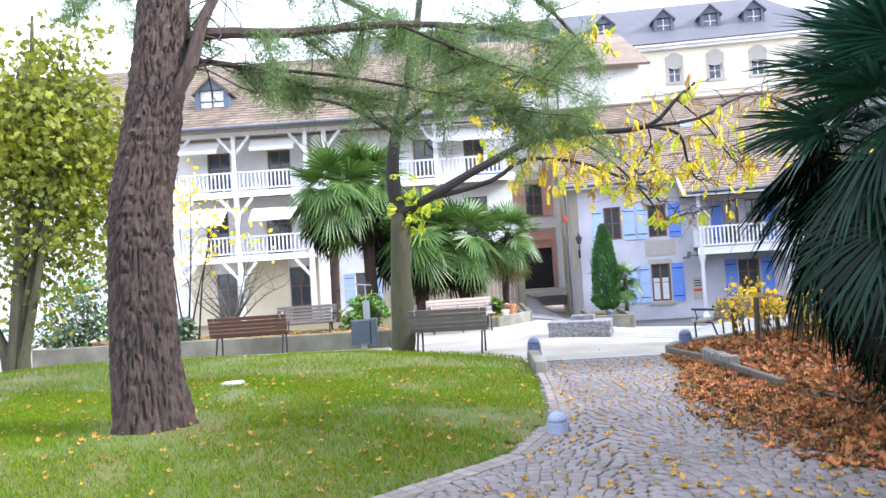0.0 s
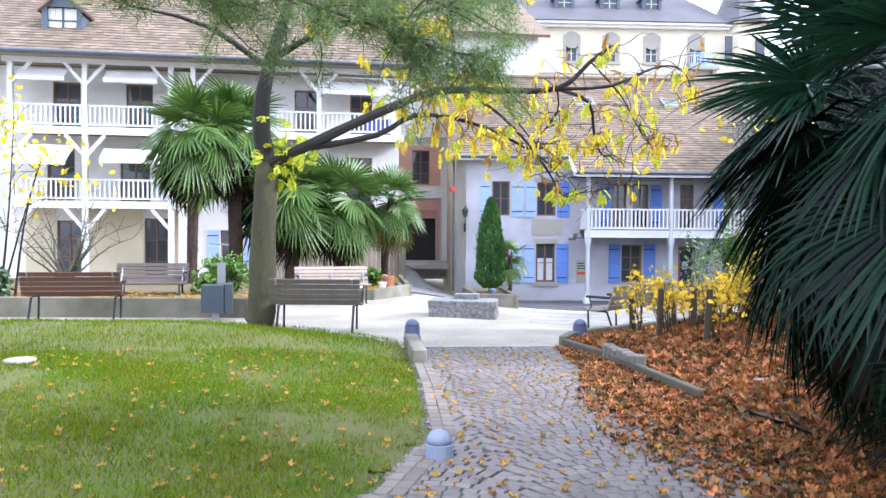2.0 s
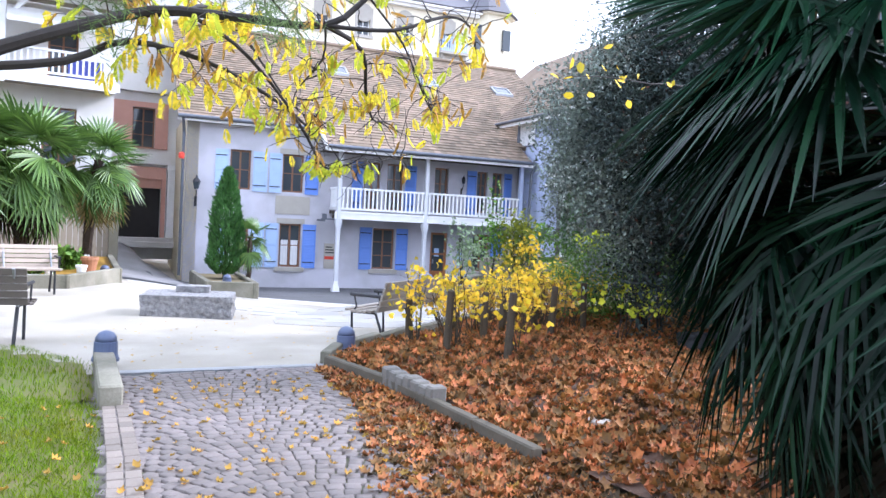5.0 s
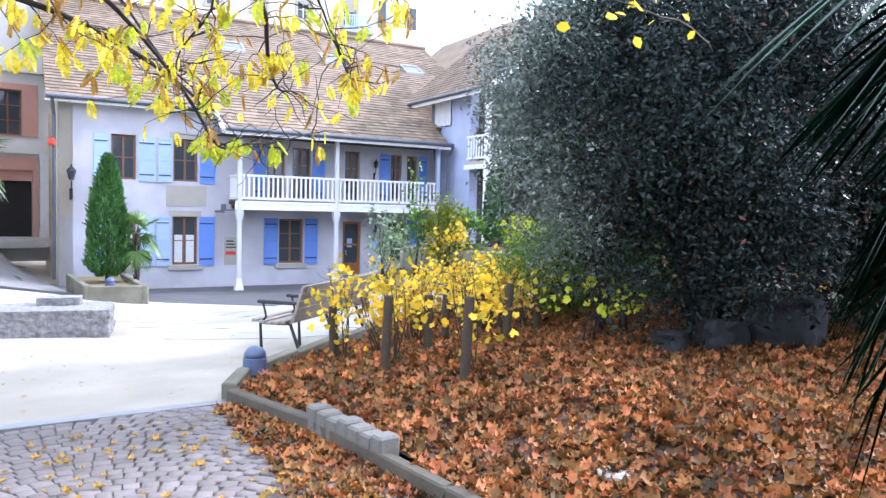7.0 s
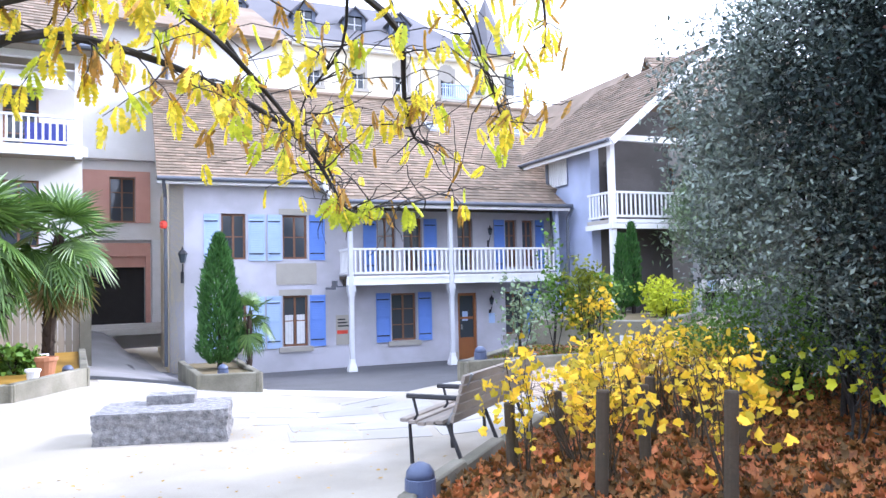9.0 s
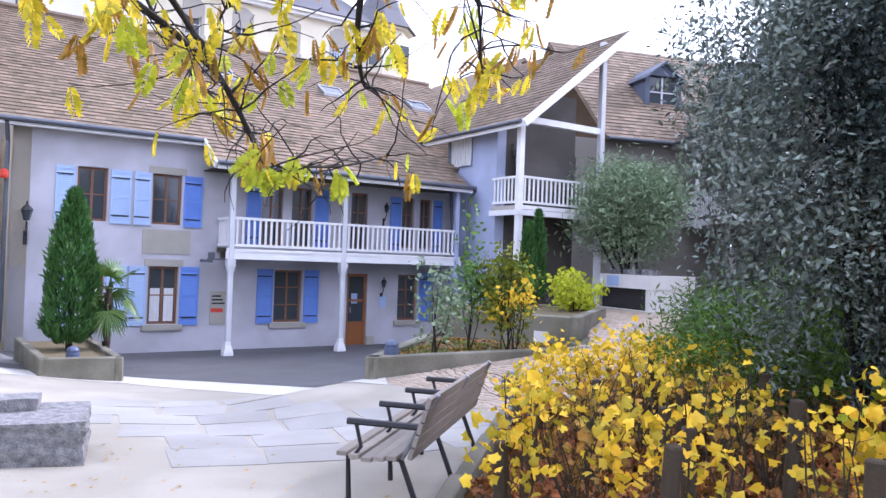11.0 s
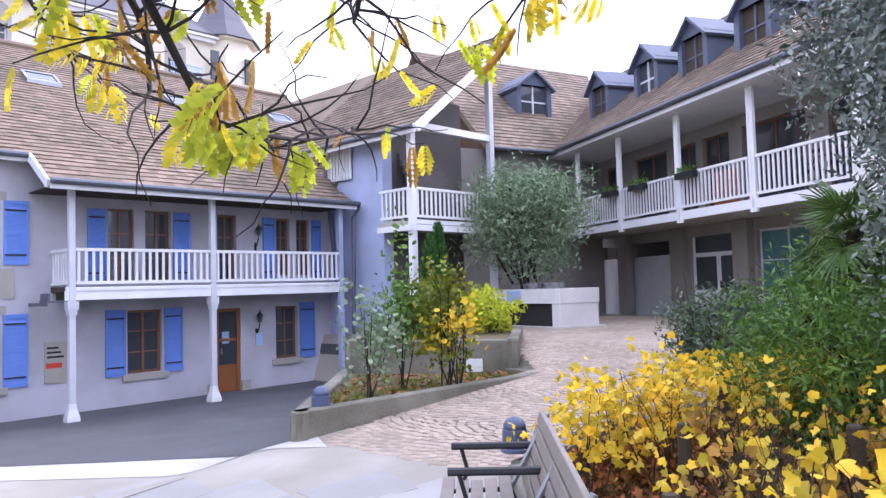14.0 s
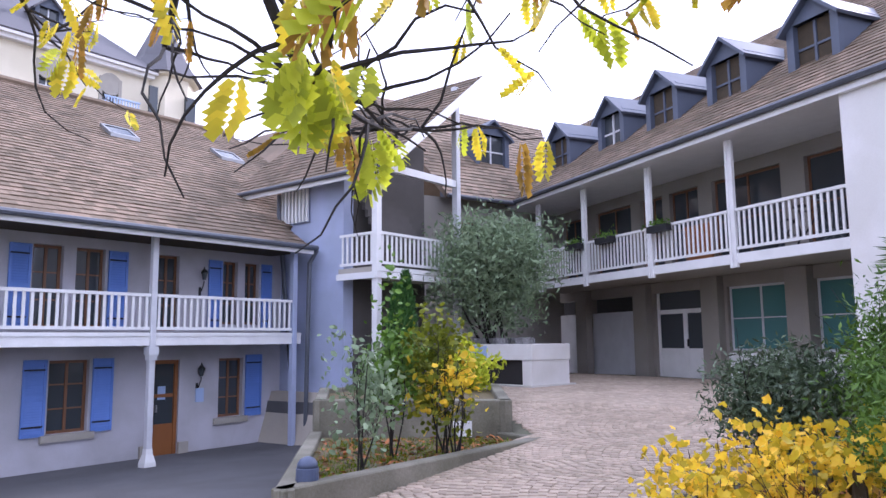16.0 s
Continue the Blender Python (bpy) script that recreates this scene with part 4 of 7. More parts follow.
part("roof", roof_sheet([(-10.4, -0.5, 13.8), (18.6, -0.5, 13.8), (15.5, 3.6, 17.2), (-10.4, 3.6, 17.2)]), M_SLATE, cream, "dark slate mansard roof")
part("rear_roof", roof_sheet([(-10.4, 3.6, 17.2), (15.5, 3.6, 17.2), (18, 11, 14), (-10.4, 11, 14)]), M_SLATE, cream)
part("back_wall", Geo().box(-10, 18.4, 9, 9.4, -1, 14), M_CREAM, cream)
for x in (-5, -1.5, 2.2, 5.5, 9.0, 11.7, 14.2):
    dormer(cream, pose(x, 0.7, 14.6), 1.15, "slate-blue attic dormer", 1.0, M_GLASS, cover=M_SLATE)
tur = part("turret", Geo().lathe([(1.5, -1), (1.5, 13.7), (1.75, 13.75), (1.75, 13.9)], 8, pose(19.5, 0.9, 0, 0, 0, 22.5)), M_CREAM, cream, "cream corner turret")
part("turret_roof", Geo().lathe([(1.95, 13.85), (1.25, 14.8), (0.75, 15.9), (0.04, 17.6)], 8, pose(19.5, 0.9, 0, 0, 0, 22.5)), M_SLATE, tur, "pointed slate turret roof")
part("finial", Geo().tube([(19.5, 0.9, 17.5), (19.5, 0.9, 18.2)], 0.03, 6), M_ZINC, tur)
part("turret_window", Geo().box(19.9, 20.4, -0.66, -0.5, 11.7, 12.9), M_GLASS, tur)
part("turret_window", Geo().box(18.1, 18.5, -0.62, -0.5, 11.6, 13.0), M_GLASS, tur)
railing(cream, (16.0, -0.75), (17.6, -0.75), 11.2, 12.0, M_SHUTP, 0.12)
part("balcony_slab", Geo().box(15.9, 17.7, -0.8, 0, 11.05, 11.18).box(16.0, 16.2, -0.6, 0, 10.8, 11.05).box(17.4, 17.6, -0.6, 0, 10.8, 11.05), M_STONE, cream)

grey = thing("house", MT @ pose(21, -5, 0), "white gabled house with a grey tiled roof behind the turret", "house")
gg = Geo().box(0, 7, 0, 8, 0, 9.0)
gg.tri((0, -0.01, 9), (7, -0.01, 9), (3.5, -0.01, 12)).tri((7, 8, 9), (0, 8, 9), (3.5, 8, 12))
part("wall", gg, M_WHITE, grey)
part("roof", roof_sheet([(-0.4, -0.4, 8.8), (-0.4, 8.4, 8.8), (3.5, 8.4, 12.1), (3.5, -0.4, 12.1)]), M_TILE, grey)
part("roof", roof_sheet([(7.4, -0.4, 8.8), (7.4, 8.4, 8.8), (3.5, 8.4, 12.1), (3.5, -0.4, 12.1)]), M_TILE, grey)

# ---- house with timber galleries ----
MW = pose(0, 27.5, 0)
west = thing("house", MW, "white house with two tiers of braced timber balconies and tiled roof", "house")
WB = 1.3
wh = [(-9.3, -8.5, 0.0, 1.9), (-6.4, -5.6, -0.3, 2.0), (-12.9, -12.1, 0.3, 1.6), (-3.8, -3.0, 0.3, 1.6), (-9.6, -8.7, 2.5, 4.4), (-7.2, -6.2, 2.5, 4.4), (-12.8, -12, 2.9, 4.2), (-3.8, -3, 2.9, 4.2), (-1.5, -0.6, 2.7, 4.4), (0.7, 1.6, 2.6, 4.3), (-9.4, -8.5, 4.9, 6.7), (-7.0, -6.1, 4.9, 6.7), (-3.9, -3.0, 4.9, 6.7), (-1.2, -0.3, 4.9, 6.7), (0.8, 1.6, 4.9, 6.7), (-12.8, -12, 5.3, 6.6)]
part("wall", wall_geo(-24, 2.6, -0.8, 7.2, 0.35, wh), M_WHITE, west, m=pose(0, WB, 0))
part("ground_floor_wall", Geo().box(-10.3, -9.35, WB - 0.03, WB - 0.004, -0.4, 2.3).box(-8.45, -6.45, WB - 0.03, WB - 0.004, -0.4, 2.3).box(-5.55, -5.05, WB - 0.03, WB - 0.004, -0.4, 2.3), M_BEIGE, west, "ochre plaster under the balcony")
part("end_wall", Geo().box(2.3, 2.6, WB + 0.36, 10, -0.8, 7.2), M_WHITE, west)
part("interior", Geo().box(-23, 2.2, 3.6, 3.7, -0.8, 7), M_DARK, west)
for h in wh:
    window(west, h[0], h[1], h[2], h[3], M_BROWN, WB + 0.12, rows=3)
for h in wh[2:4] + wh[6:8]:
    shutter(west, h[0] - 0.45, h[0] - 0.03, h[2], h[3], M_SHUTP, WB - 0.06)
    shutter(west, h[1] + 0.03, h[1] + 0.45, h[2], h[3], M_SHUTP, WB - 0.06)
for x0, x1, zs, posts in ((-10.35, -5.1, (2.3, 4.75), (-10.25, -7.95, -5.22)), (-4.6, 2.6, (4.75,), (-4.5, -0.3, 2.45))):
    for k, zz in enumerate(zs):
        part("deck", Geo().box(x0, x1, 0.05, WB, zz + 0.1, zz + 0.22), M_FENCE, west)
        part("edge_beam", Geo().box(x0 - 0.05, x1 + 0.05, -0.06, 0.05, zz, zz + 0.24), M_WPAINT, west)
        for a, b in zip(posts, posts[1:]):
            railing(west, (a + 0.08, 0), (b - 0.08, 0), zz + 0.3, zz + 0.98, M_WPAINT, 0.15)
    for x in posts:
        b0 = -0.7 if len(zs) == 2 else 4.7
        pst = part("post", Geo().box(x - 0.08, x + 0.08, -0.08, 0.08, b0, 7.1), M_WPAINT, west)
        for zt in ((2.3, 4.75, 7.1) if len(zs) == 2 else (7.1,)):
            for s in (-1, 1):
                if x0 < x + s * 0.6 < x1:
                    gb = Geo()
                    beam_between(gb, (x, 0, zt - 0.75), (x + s * 0.62, 0, zt - 0.02), 0.09, 0.11)
                    part("brace", gb, M_WPAINT, pst)
part("plate_beam", Geo().box(-10.5, 2.7, -0.08, 0.08, 7.08, 7.24), M_WPAINT, west)
part("corner_pilaster", Geo().box(-5.05, -4.7, 0.3, WB, -0.7, 7.0), M_WHITE, west)
part("soffit", Geo().box(-24, 2.9, -0.7, WB, 7.24, 7.27), M_FENCE, west)


def rw(x, y, dz=0.0):
    return (x, y, 7.3 + 0.68 * (y + 0.8) + dz)


part("roof", roof_sheet([rw(-24, -0.8), rw(3.0, -0.8), rw(3.0, 5.2), rw(-24, 5.2)]), M_TILE, west, "brown-grey tiled roof")
part("roof_tiles", tiles([rw(-24, -0.82), rw(3.0, -0.82), rw(3.0, 5.2), rw(-24, 5.2)], 0.25, 0.25, random.Random(14)), M_TILE, west, kind="stuff")
part("rear_roof", roof_sheet([rw(-24, 5.2), rw(3, 5.2), (3, 11, 8), (-24, 11, 8)]), M_TILE, west)
part("gutter", Geo().tube([rw(-24, -0.86), rw(3.0, -0.86)], 0.07, 8), M_ZINC, west)
for x, mat in ((-8.9, M_WHITE), (-14.5, M_WHITE)):
    dormer(west, pose(x, 0.7, 8.1), 1.3, "small attic dormer with white casement", 1.0, M_AWN, cover=M_TILE)
for x0, x1, zz, out in ((-9.9, -8.3, 4.4, 0.9), (-7.4, -5.5, 4.3, 0.5), (-10, -8.5, 6.9, 0.4), (-7.3, -5.6, 6.9, 0.4), (-0.2, 2.2, 6.8, 0.5)):
    aw = Geo()
    aw.quad((x0, 0.1, zz), (x1, 0.1, zz), (x1, 0.1 - out, zz - 0.55 * out - 0.1), (x0, 0.1 - out, zz - 0.55 * out - 0.1))
    n = 10
    for k in range(n):
        a, b = x0 + (x1 - x0) * k / n, x0 + (x1 - x0) * (k + 1) / n
        aw.quad((a, 0.1 - out, zz - 0.55 * out - 0.1), (b, 0.1 - out, zz - 0.55 * out - 0.1), (b - 0.01, 0.08 - out, zz - 0.55 * out - 0.24), (a + 0.01, 0.08 - out, zz - 0.55 * out - 0.24))
    tagged(part("awning", aw, M_AWN, m=MW), "off-white cloth awning rolled out under the balcony", "awning")

# ---- house at the alley's end ----
MP = pose(0.35, 34, 0)
pink = thing("house", MP, "white house with pink stone doorway at the alley's end", "house")
part("wall", wall_geo(-2, 9, -0.5, 10.5, 0.4, [(2.7, 4.4, 0.3, 2.55), (3.3, 4.1, 3.7, 5.2)]), M_WHITE, pink)
part("door_surround", wall_geo(2.5, 4.56, 0.3, 5.4, 0.1, [(2.7, 4.4, 0.31, 2.55), (3.3, 4.1, 3.7, 5.2), (2.49, 4.57, 3.0, 3.68)]), M_PINK, pink, "pink stone facing round door and window", m=pose(0, -0.103, 0))
part("lintel", Geo().box(2.7, 4.4, 0.02, 0.2, 2.2, 2.55), M_PINK, pink)
part("string_course", Geo().box(-2, 9, -0.2, 0, 3.1, 3.32).box(-2, 9, -0.35, 0, 5.75, 6.1), M_WHITE, pink)
window(pink, 3.3, 4.1, 3.7, 5.2, M_BROWN, rows=3)
# Black slab stands in for the darkness inside the doorway.
part("door", Geo().box(2.7, 4.4, 0.25, 0.32, 0.3, 2.5), M_DARK, pink, "black slab for the darkness of the open doorway")
part("pilaster", Geo().box(4.6, 4.95, -0.2, 0, 0.2, 3.1).box(4.57, 5.0, -0.26, 0, 0.2, 0.6).box(4.57, 5.0, -0.25, 0, 2.9, 3.1), M_WPAINT, pink, "white stone pilaster")
part("downpipe", Geo().tube([(5.12, -0.1, 0.2), (5.12, -0.1, 10.3)], 0.05, 8), M_ZINC, pink)
part("step", Geo().box(2.2, 5.4, -1.0, -0.25, 0.0, 0.2, b=0.01).box(2.4, 5.2, -0.6, -0.13, 0.2, 0.34, b=0.01), M_CONCRETE, pink, "pale stone doorstep")
part("roof", roof_sheet([(-2.4, -0.6, 10.4), (9.4, -0.6, 10.4), (9.4, 5, 13.5), (-2.4, 5, 13.5)]), M_TILE, pink)


# ---- mass geometry ----
def spin(pos, scale, rng, up=None, lean=1.0):
    """Random poses at pos (n x 3). up: mean direction of the leaf's own z; lean: how far it strays."""
    n = len(pos)
    z = rng.normal(size=(n, 3))
    z /= np.linalg.norm(z, axis=1, keepdims=True) + 1e-9
    if up is not None:
        z = np.array(up, float) + lean * z
        z /= np.linalg.norm(z, axis=1, keepdims=True) + 1e-9
    x = np.cross(rng.normal(size=(n, 3)), z)
    x /= np.linalg.norm(x, axis=1, keepdims=True) + 1e-9
    y = np.cross(z, x)
    m = np.zeros((n, 4, 4))
    s = np.broadcast_to(np.asarray(scale, float), (n,))[:, None]
    m[:, :3, 0], m[:, :3, 1], m[:, :3, 2], m[:, :3, 3], m[:, 3, 3] = x * s, y * s, z * s, pos, 1
    return m


def mass(name, verts, faces, mats, mat, parent=None, label="", category="", kind="stuff", smoothed=False):
    """One mesh of many small copies. All faces have the same number of corners."""
    base = np.c_[np.array(verts, float), np.ones(len(verts))]
    allv = np.einsum("nij,kj->nki", mats, base)[:, :, :3].reshape(-1, 3)
    fa = np.array(faces)
    idx = (fa[None] + (np.arange(len(mats)) * len(verts))[:, None, None]).reshape(-1)
    k = fa.shape[1]
    me = bpy.data.meshes.new(name)
    me.vertices.add(len(allv))
    me.vertices.foreach_set("co", allv.ravel())
    me.loops.add(len(idx))
    me.loops.foreach_set("vertex_index", idx.astype(np.int32))
    me.polygons.add(len(idx) // k)
    me.polygons.foreach_set("loop_start", np.arange(0, len(idx), k, dtype=np.int32))
    me.materials.append(mat)
    me.update(calc_edges=True)
    ob = new(name, me)
    if parent is not None:
        ob.parent = parent
        ob.matrix_parent_inverse = parent.matrix_basis.inverted()
    return tagged(ob, label, category, "", kind)


LEAF = ([(0, 0, 0), (0.32, 0.35, 0.06), (0.26, 0.75, 0.05), (0, 1, -0.06), (-0.26, 0.75, 0.05), (-0.32, 0.35, 0.06)], [(0, 1, 2), (0, 2, 3), (0, 3, 4), (0, 4, 5)])
NARROW = ([(0, 0, 0), (0.13, 0.45, 0.02), (0, 1, -0.08), (-0.13, 0.45, 0.02)], [(0, 1, 2, 3)])
BLADE = ([(-0.06, 0, 0), (0.06, 0, 0), (0.03, 0.14, 0.55), (0, 0.38, 1)], [(0, 1, 2), (0, 2, 3)])
MAPLE = ([(0, 0, 0), (0.34, 0.02, 0.1), (0.24, 0.3, 0.02), (0.6, 0.5, 0.16), (0.26, 0.62, 0.02), (0, 1, 0.12), (-0.26, 0.62, 0.02), (-0.6, 0.5, 0.16), (-0.24, 0.3, 0.02), (-0.34, 0.02, 0.1)], [(0, 1, 2), (2, 3, 4), (0, 2, 4), (0, 4, 6), (4, 5, 6), (0, 6, 8), (6, 7, 8), (0, 8, 9)])


CRUMPLED = ([(0, 0, 0), (0.3, 0.06, 0.22), (0.26, 0.3, -0.05), (0.5, 0.46, 0.3), (0.28, 0.6, 0.05), (0.06, 0.92, 0.34), (-0.24, 0.66, -0.06), (-0.46, 0.56, 0.26), (-0.22, 0.28, 0.08), (-0.36, 0.02, 0.24)], MAPLE[1])


def compound_leaf():
    """A feathery leaf: leaflets in pairs along a drooping stalk."""
    v, f = [], []
    for i in range(7):
        y = 0.1 + i * 0.125
        z = -0.25 * y * y
        for s in (-1, 1):
            k, L, w = len(v), 0.44 * (1 - 0.55 * abs(i - 3) / 4), 0.12
            v += [(0, y, z), (s * L * 0.5, y + 0.08 + w, z - 0.05), (s * L, y + 0.14, z - 0.14), (s * L * 0.5, y + 0.08 - w, z - 0.06)]
            f.append((k, k + 1, k + 2, k + 3))
    k = len(v)
    v += [(-0.008, 0, 0), (0.008, 0, 0), (0.005, 1, -0.25), (-0.005, 1, -0.25)]
    f.append((k, k + 1, k + 2, k + 3))
    return v, f


VINELEAF = ([(0, 0.3, -0.1), (0, 0.1, 0), (0.22, -0.06, 0.12), (0.48, 0.1, 0.26), (0.42, 0.28, 0.08), (0.52, 0.52, 0.22), (0.28, 0.66, 0.02), (0, 0.9, -0.16), (-0.28, 0.66, 0.02), (-0.52, 0.52, 0.16), (-0.42, 0.28, 0.06), (-0.48, 0.1, 0.18), (-0.22, -0.06, 0.1)], [(0, i, i + 1) for i in range(1, 12)] + [(0, 12, 1)])
FEATHER = compound_leaf()


def inside(poly, x, y):
    c = False
    for (x0, y0), (x1, y1) in zip(poly, poly[1:] + poly[:1]):
        if (y0 > y) != (y1 > y) and x < (x1 - x0) * (y - y0) / (y1 - y0) + x0:
            c = not c
    return c


def edge_distance(poly, x, y):
    best = 9e9
    for (x0, y0), (x1, y1) in zip(poly, poly[1:] + poly[:1]):
        dx, dy = x1 - x0, y1 - y0
        t = max(0, min(1, ((x - x0) * dx + (y - y0) * dy) / (dx * dx + dy * dy)))
        best = min(best, math.hypot(x - x0 - t * dx, y - y0 - t * dy))
    return best


# ---- lawn ----
LAWN = [(-0.77, 4.83), (0.4, 5.9), (0.93, 7.1), (1.08, 9), (1.14, 10.3), (1.2, 12.0), (0.6, 13.1), (-0.6, 14.3), (-2.2, 15.1), (-5.5, 15.5), (-9.7, 15.3), (-14, 15), (-14, 3), (-5, 3.4), (-2.6, 3.9)]


def lawn_height(x, y):
    d = edge_distance(LAWN, x, y)
    return height(x, y) - 0.025 + 0.05 * smooth(0, 0.2, d) + 0.165 * smooth(0, 2.2, d) + 0.06 * smooth(0, 0.5, d) * noise.noise((x * 0.5, y * 0.5, 0))


def sheet(poly, fn, step):
    """A sheet over a polygon, snapped to its outline."""
    xs, ys = [p[0] for p in poly], [p[1] for p in poly]
    g, ids = Geo(), {}
    nx, ny = int((max(xs) - min(xs)) / step) + 1, int((max(ys) - min(ys)) / step) + 1

    def vid(i, j):
        if (i, j) not in ids:
            x, y = min(xs) + i * step, min(ys) + j * step
            if not inside(poly, x, y):
                best = None
                for (x0, y0), (x1, y1) in zip(poly, poly[1:] + poly[:1]):
                    dx, dy = x1 - x0, y1 - y0
                    t = max(0, min(1, ((x - x0) * dx + (y - y0) * dy) / (dx * dx + dy * dy)))
                    q = (x0 + t * dx, y0 + t * dy)
                    d = math.hypot(x - q[0], y - q[1])
                    if best is None or d < best[0]:
                        best = (d, q)
                x, y = best[1]
            ids[i, j] = len(g.v)
            g.v.append((x, y, fn(x, y)))
        return ids[i, j]

    for i in range(nx):
        for j in range(ny):
            cx, cy = min(xs) + (i + 0.5) * step, min(ys) + (j + 0.5) * step
            if inside(poly, cx, cy):
                g.f.append((vid(i, j), vid(i + 1, j), vid(i + 1, j + 1), vid(i, j + 1)))
    return g


tagged(part("lawn", sheet(LAWN, lawn_height, 0.3), M_LAWN, smooth=True), "gently domed lawn with bare patches", "lawn", kind="structure")
R = np.random.default_rng(7)


def scatter(poly, n, fn, rng, dense=None):
    xs, ys = [p[0] for p in poly], [p[1] for p in poly]
    out = []
    while len(out) < n:
        x, y = rng.uniform(min(xs), max(xs)), rng.uniform(min(ys), max(ys))
        if inside(poly, x, y) and (dense is None or rng.uniform() < dense(x, y)):
            out.append((x, y, fn(x, y)))
    return np.array(out)


def grass_density(x, y):
    bare = 0.5 + 0.9 * noise.noise((x * 0.9 + 5, y * 0.9, 3)) + 0.5 * noise.noise((x * 2.7, y * 2.7, 8))
    tree = min(1, max(0, (math.hypot(x + 2.95, y - 7.05) - 0.4) / 0.9))
    return max(0.06, min(1, 0.22 + bare)) * (0.06 + 0.94 * tree)


NEAR_LAWN = [(-0.77, 4.83), (0.4, 5.9), (0.93, 7.1), (1.14, 10.3), (0.2, 10.5), (-6, 10), (-6, 4), (-2.6, 3.9)]
FAR_LAWN = [(1.14, 10.3), (1.2, 12.0), (0.6, 13.1), (-0.6, 14.3), (-2.2, 15.1), (-5.5, 15.5), (-12, 15.2), (-12, 8), (-6, 9.8), (0.2, 10.5)]
pos = scatter(NEAR_LAWN, 130000, lawn_height, R, grass_density)
mass("grass", *BLADE, spin(pos, R.uniform(0.025, 0.06, len(pos)), R, (0, 0, 1), 0.6), M_GRASS, label="short mown grass on the lawn", category="grass")
pos = scatter(FAR_LAWN, 42000, lawn_height, R, grass_density)
mass("grass", *BLADE, spin(pos, R.uniform(0.04, 0.075, len(pos)), R, (0, 0, 1), 0.4), M_GRASS, label="short mown grass on the far lawn", category="grass")
pos = scatter(NEAR_LAWN, 650, lawn_height, R)
pos[:, 2] += 0.03
mass("fallen_leaf", *CRUMPLED, spin(pos, R.uniform(0.03, 0.075, len(pos)), R, (0, 0, 1), 0.5), M_OCHRE, label="scattered orange and yellow leaves on the lawn", category="leaves")

# ---- leaf bed ----
BED = [(3.42, 11.35), (3.62, 10.2), (3.68, 8.0), (3.85, 6.2), (4.4, 4.4), (5.6, 2.4), (12, 0), (17, 6), (13, 11), (11.2, 13.6), (9.6, 14.8), (7.55, 14.95), (5.2, 13.1), (3.7, 11.85)]


def bed_height(x, y):
    d = edge_distance(BED, x, y)
    return height(x, y) + 0.05 + 0.2 * smooth(0, 2.5, d) + 0.05 * noise.noise((x * 0.8, y * 0.8, 4))


tagged(part("leaf_bed", sheet(BED, bed_height, 0.3), M_BED, smooth=True), "dark soil bed under fallen leaves", "bed", kind="structure")
VIEW_BED = [(3.42, 11.35), (3.62, 10.2), (3.68, 8.0), (3.85, 6.2), (4.2, 4.6), (7.5, 4.6), (9.5, 8), (10.5, 13), (9.6, 14.6), (7.55, 14.85), (5.2, 13.0), (3.7, 11.8)]
pos = scatter(VIEW_BED, 32000, bed_height, R)
pos[:, 2] += R.uniform(0.0, 0.05, len(pos))
mass("fallen_leaf", *CRUMPLED, spin(pos, R.uniform(0.05, 0.105, len(pos)), R, (0, 0, 1), 0.8), M_DEAD, label="thick carpet of brown fallen leaves", category="leaves")
SPILL = [(3.4, 11.3), (3.6, 10.2), (3.68, 8.0), (3.85, 6.2), (4.2, 4.6), (2.6, 4.9), (2.2, 6.7), (2.5, 8.2), (3.0, 9.6), (3.2, 11.2)]
pos = scatter(SPILL, 6000, lambda x, y: height(x, y) + 0.012, R, lambda x, y: min(1, max(0.05, (x - 2.2) / 1.3)))
mass("fallen_leaf", *CRUMPLED, spin(pos, R.uniform(0.04, 0.095, len(pos)), R, (0, 0, 1), 0.5), M_DEAD, label="brown leaves spilled over the path edge", category="leaves")
PATH_AREA = [(-0.5, 4.2), (0.5, 5.6), (1.05, 7.1), (1.2, 11.2), (3.4, 11.1), (3.2, 5), (4, 3.5), (0, 3.5)]
pos = scatter(PATH_AREA, 650, lambda x, y: height(x, y) + 0.02, R)
mass("fallen_leaf", *CRUMPLED, spin(pos, R.uniform(0.03, 0.075, len(pos)), R, (0, 0, 1), 0.4), M_OCHRE, label="stray leaves on the sett path", category="leaves")
pos = scatter([(1.5, 11.8), (3.4, 11.6), (5, 13.6), (4.6, 17), (2, 15), (0.8, 13.5)], 160, lambda x, y: height(x, y) + 0.012, R)
mass("fallen_leaf", *LEAF, spin(pos, R.uniform(0.02, 0.05, len(pos)), R, (0, 0, 1), 0.2), M_OCHRE, label="tiny yellow leaflets strewn on the plaza", category="leaves")


def kerb(line, w, h, z0, name, label, mat, seg=1.0):
    """A run of kerb stones along a line."""
    ob = thing(name, pose(0, 0, 0), label, "kerb", kind="structure")
    for (x0, y0), (x1, y1) in zip(line, line[1:]):
        L = math.hypot(x1 - x0, y1 - y0)
        n = max(1, round(L / seg))
        a = math.atan2(y1 - y0, x1 - x0)
        for i in range(n):
            t0 = i / n
            x, y = x0 + (x1 - x0) * t0, y0 + (y1 - y0) * t0
            m = pose(x, y, height(x, y) + z0, 0, 0, math.degrees(a))
            part("kerb_stone", Geo().box(0.004, L / n - 0.004, -w / 2, w / 2, -0.15, h, b=0.012), mat, ob, m=m)
    return ob


kerb([(3.36, 11.35), (3.56, 10.25), (3.62, 8.0)], 0.09, 0.11, 0, "bed_kerb", "worn concrete kerb holding back the leaf bed", M_BEDKERB, 0.8)
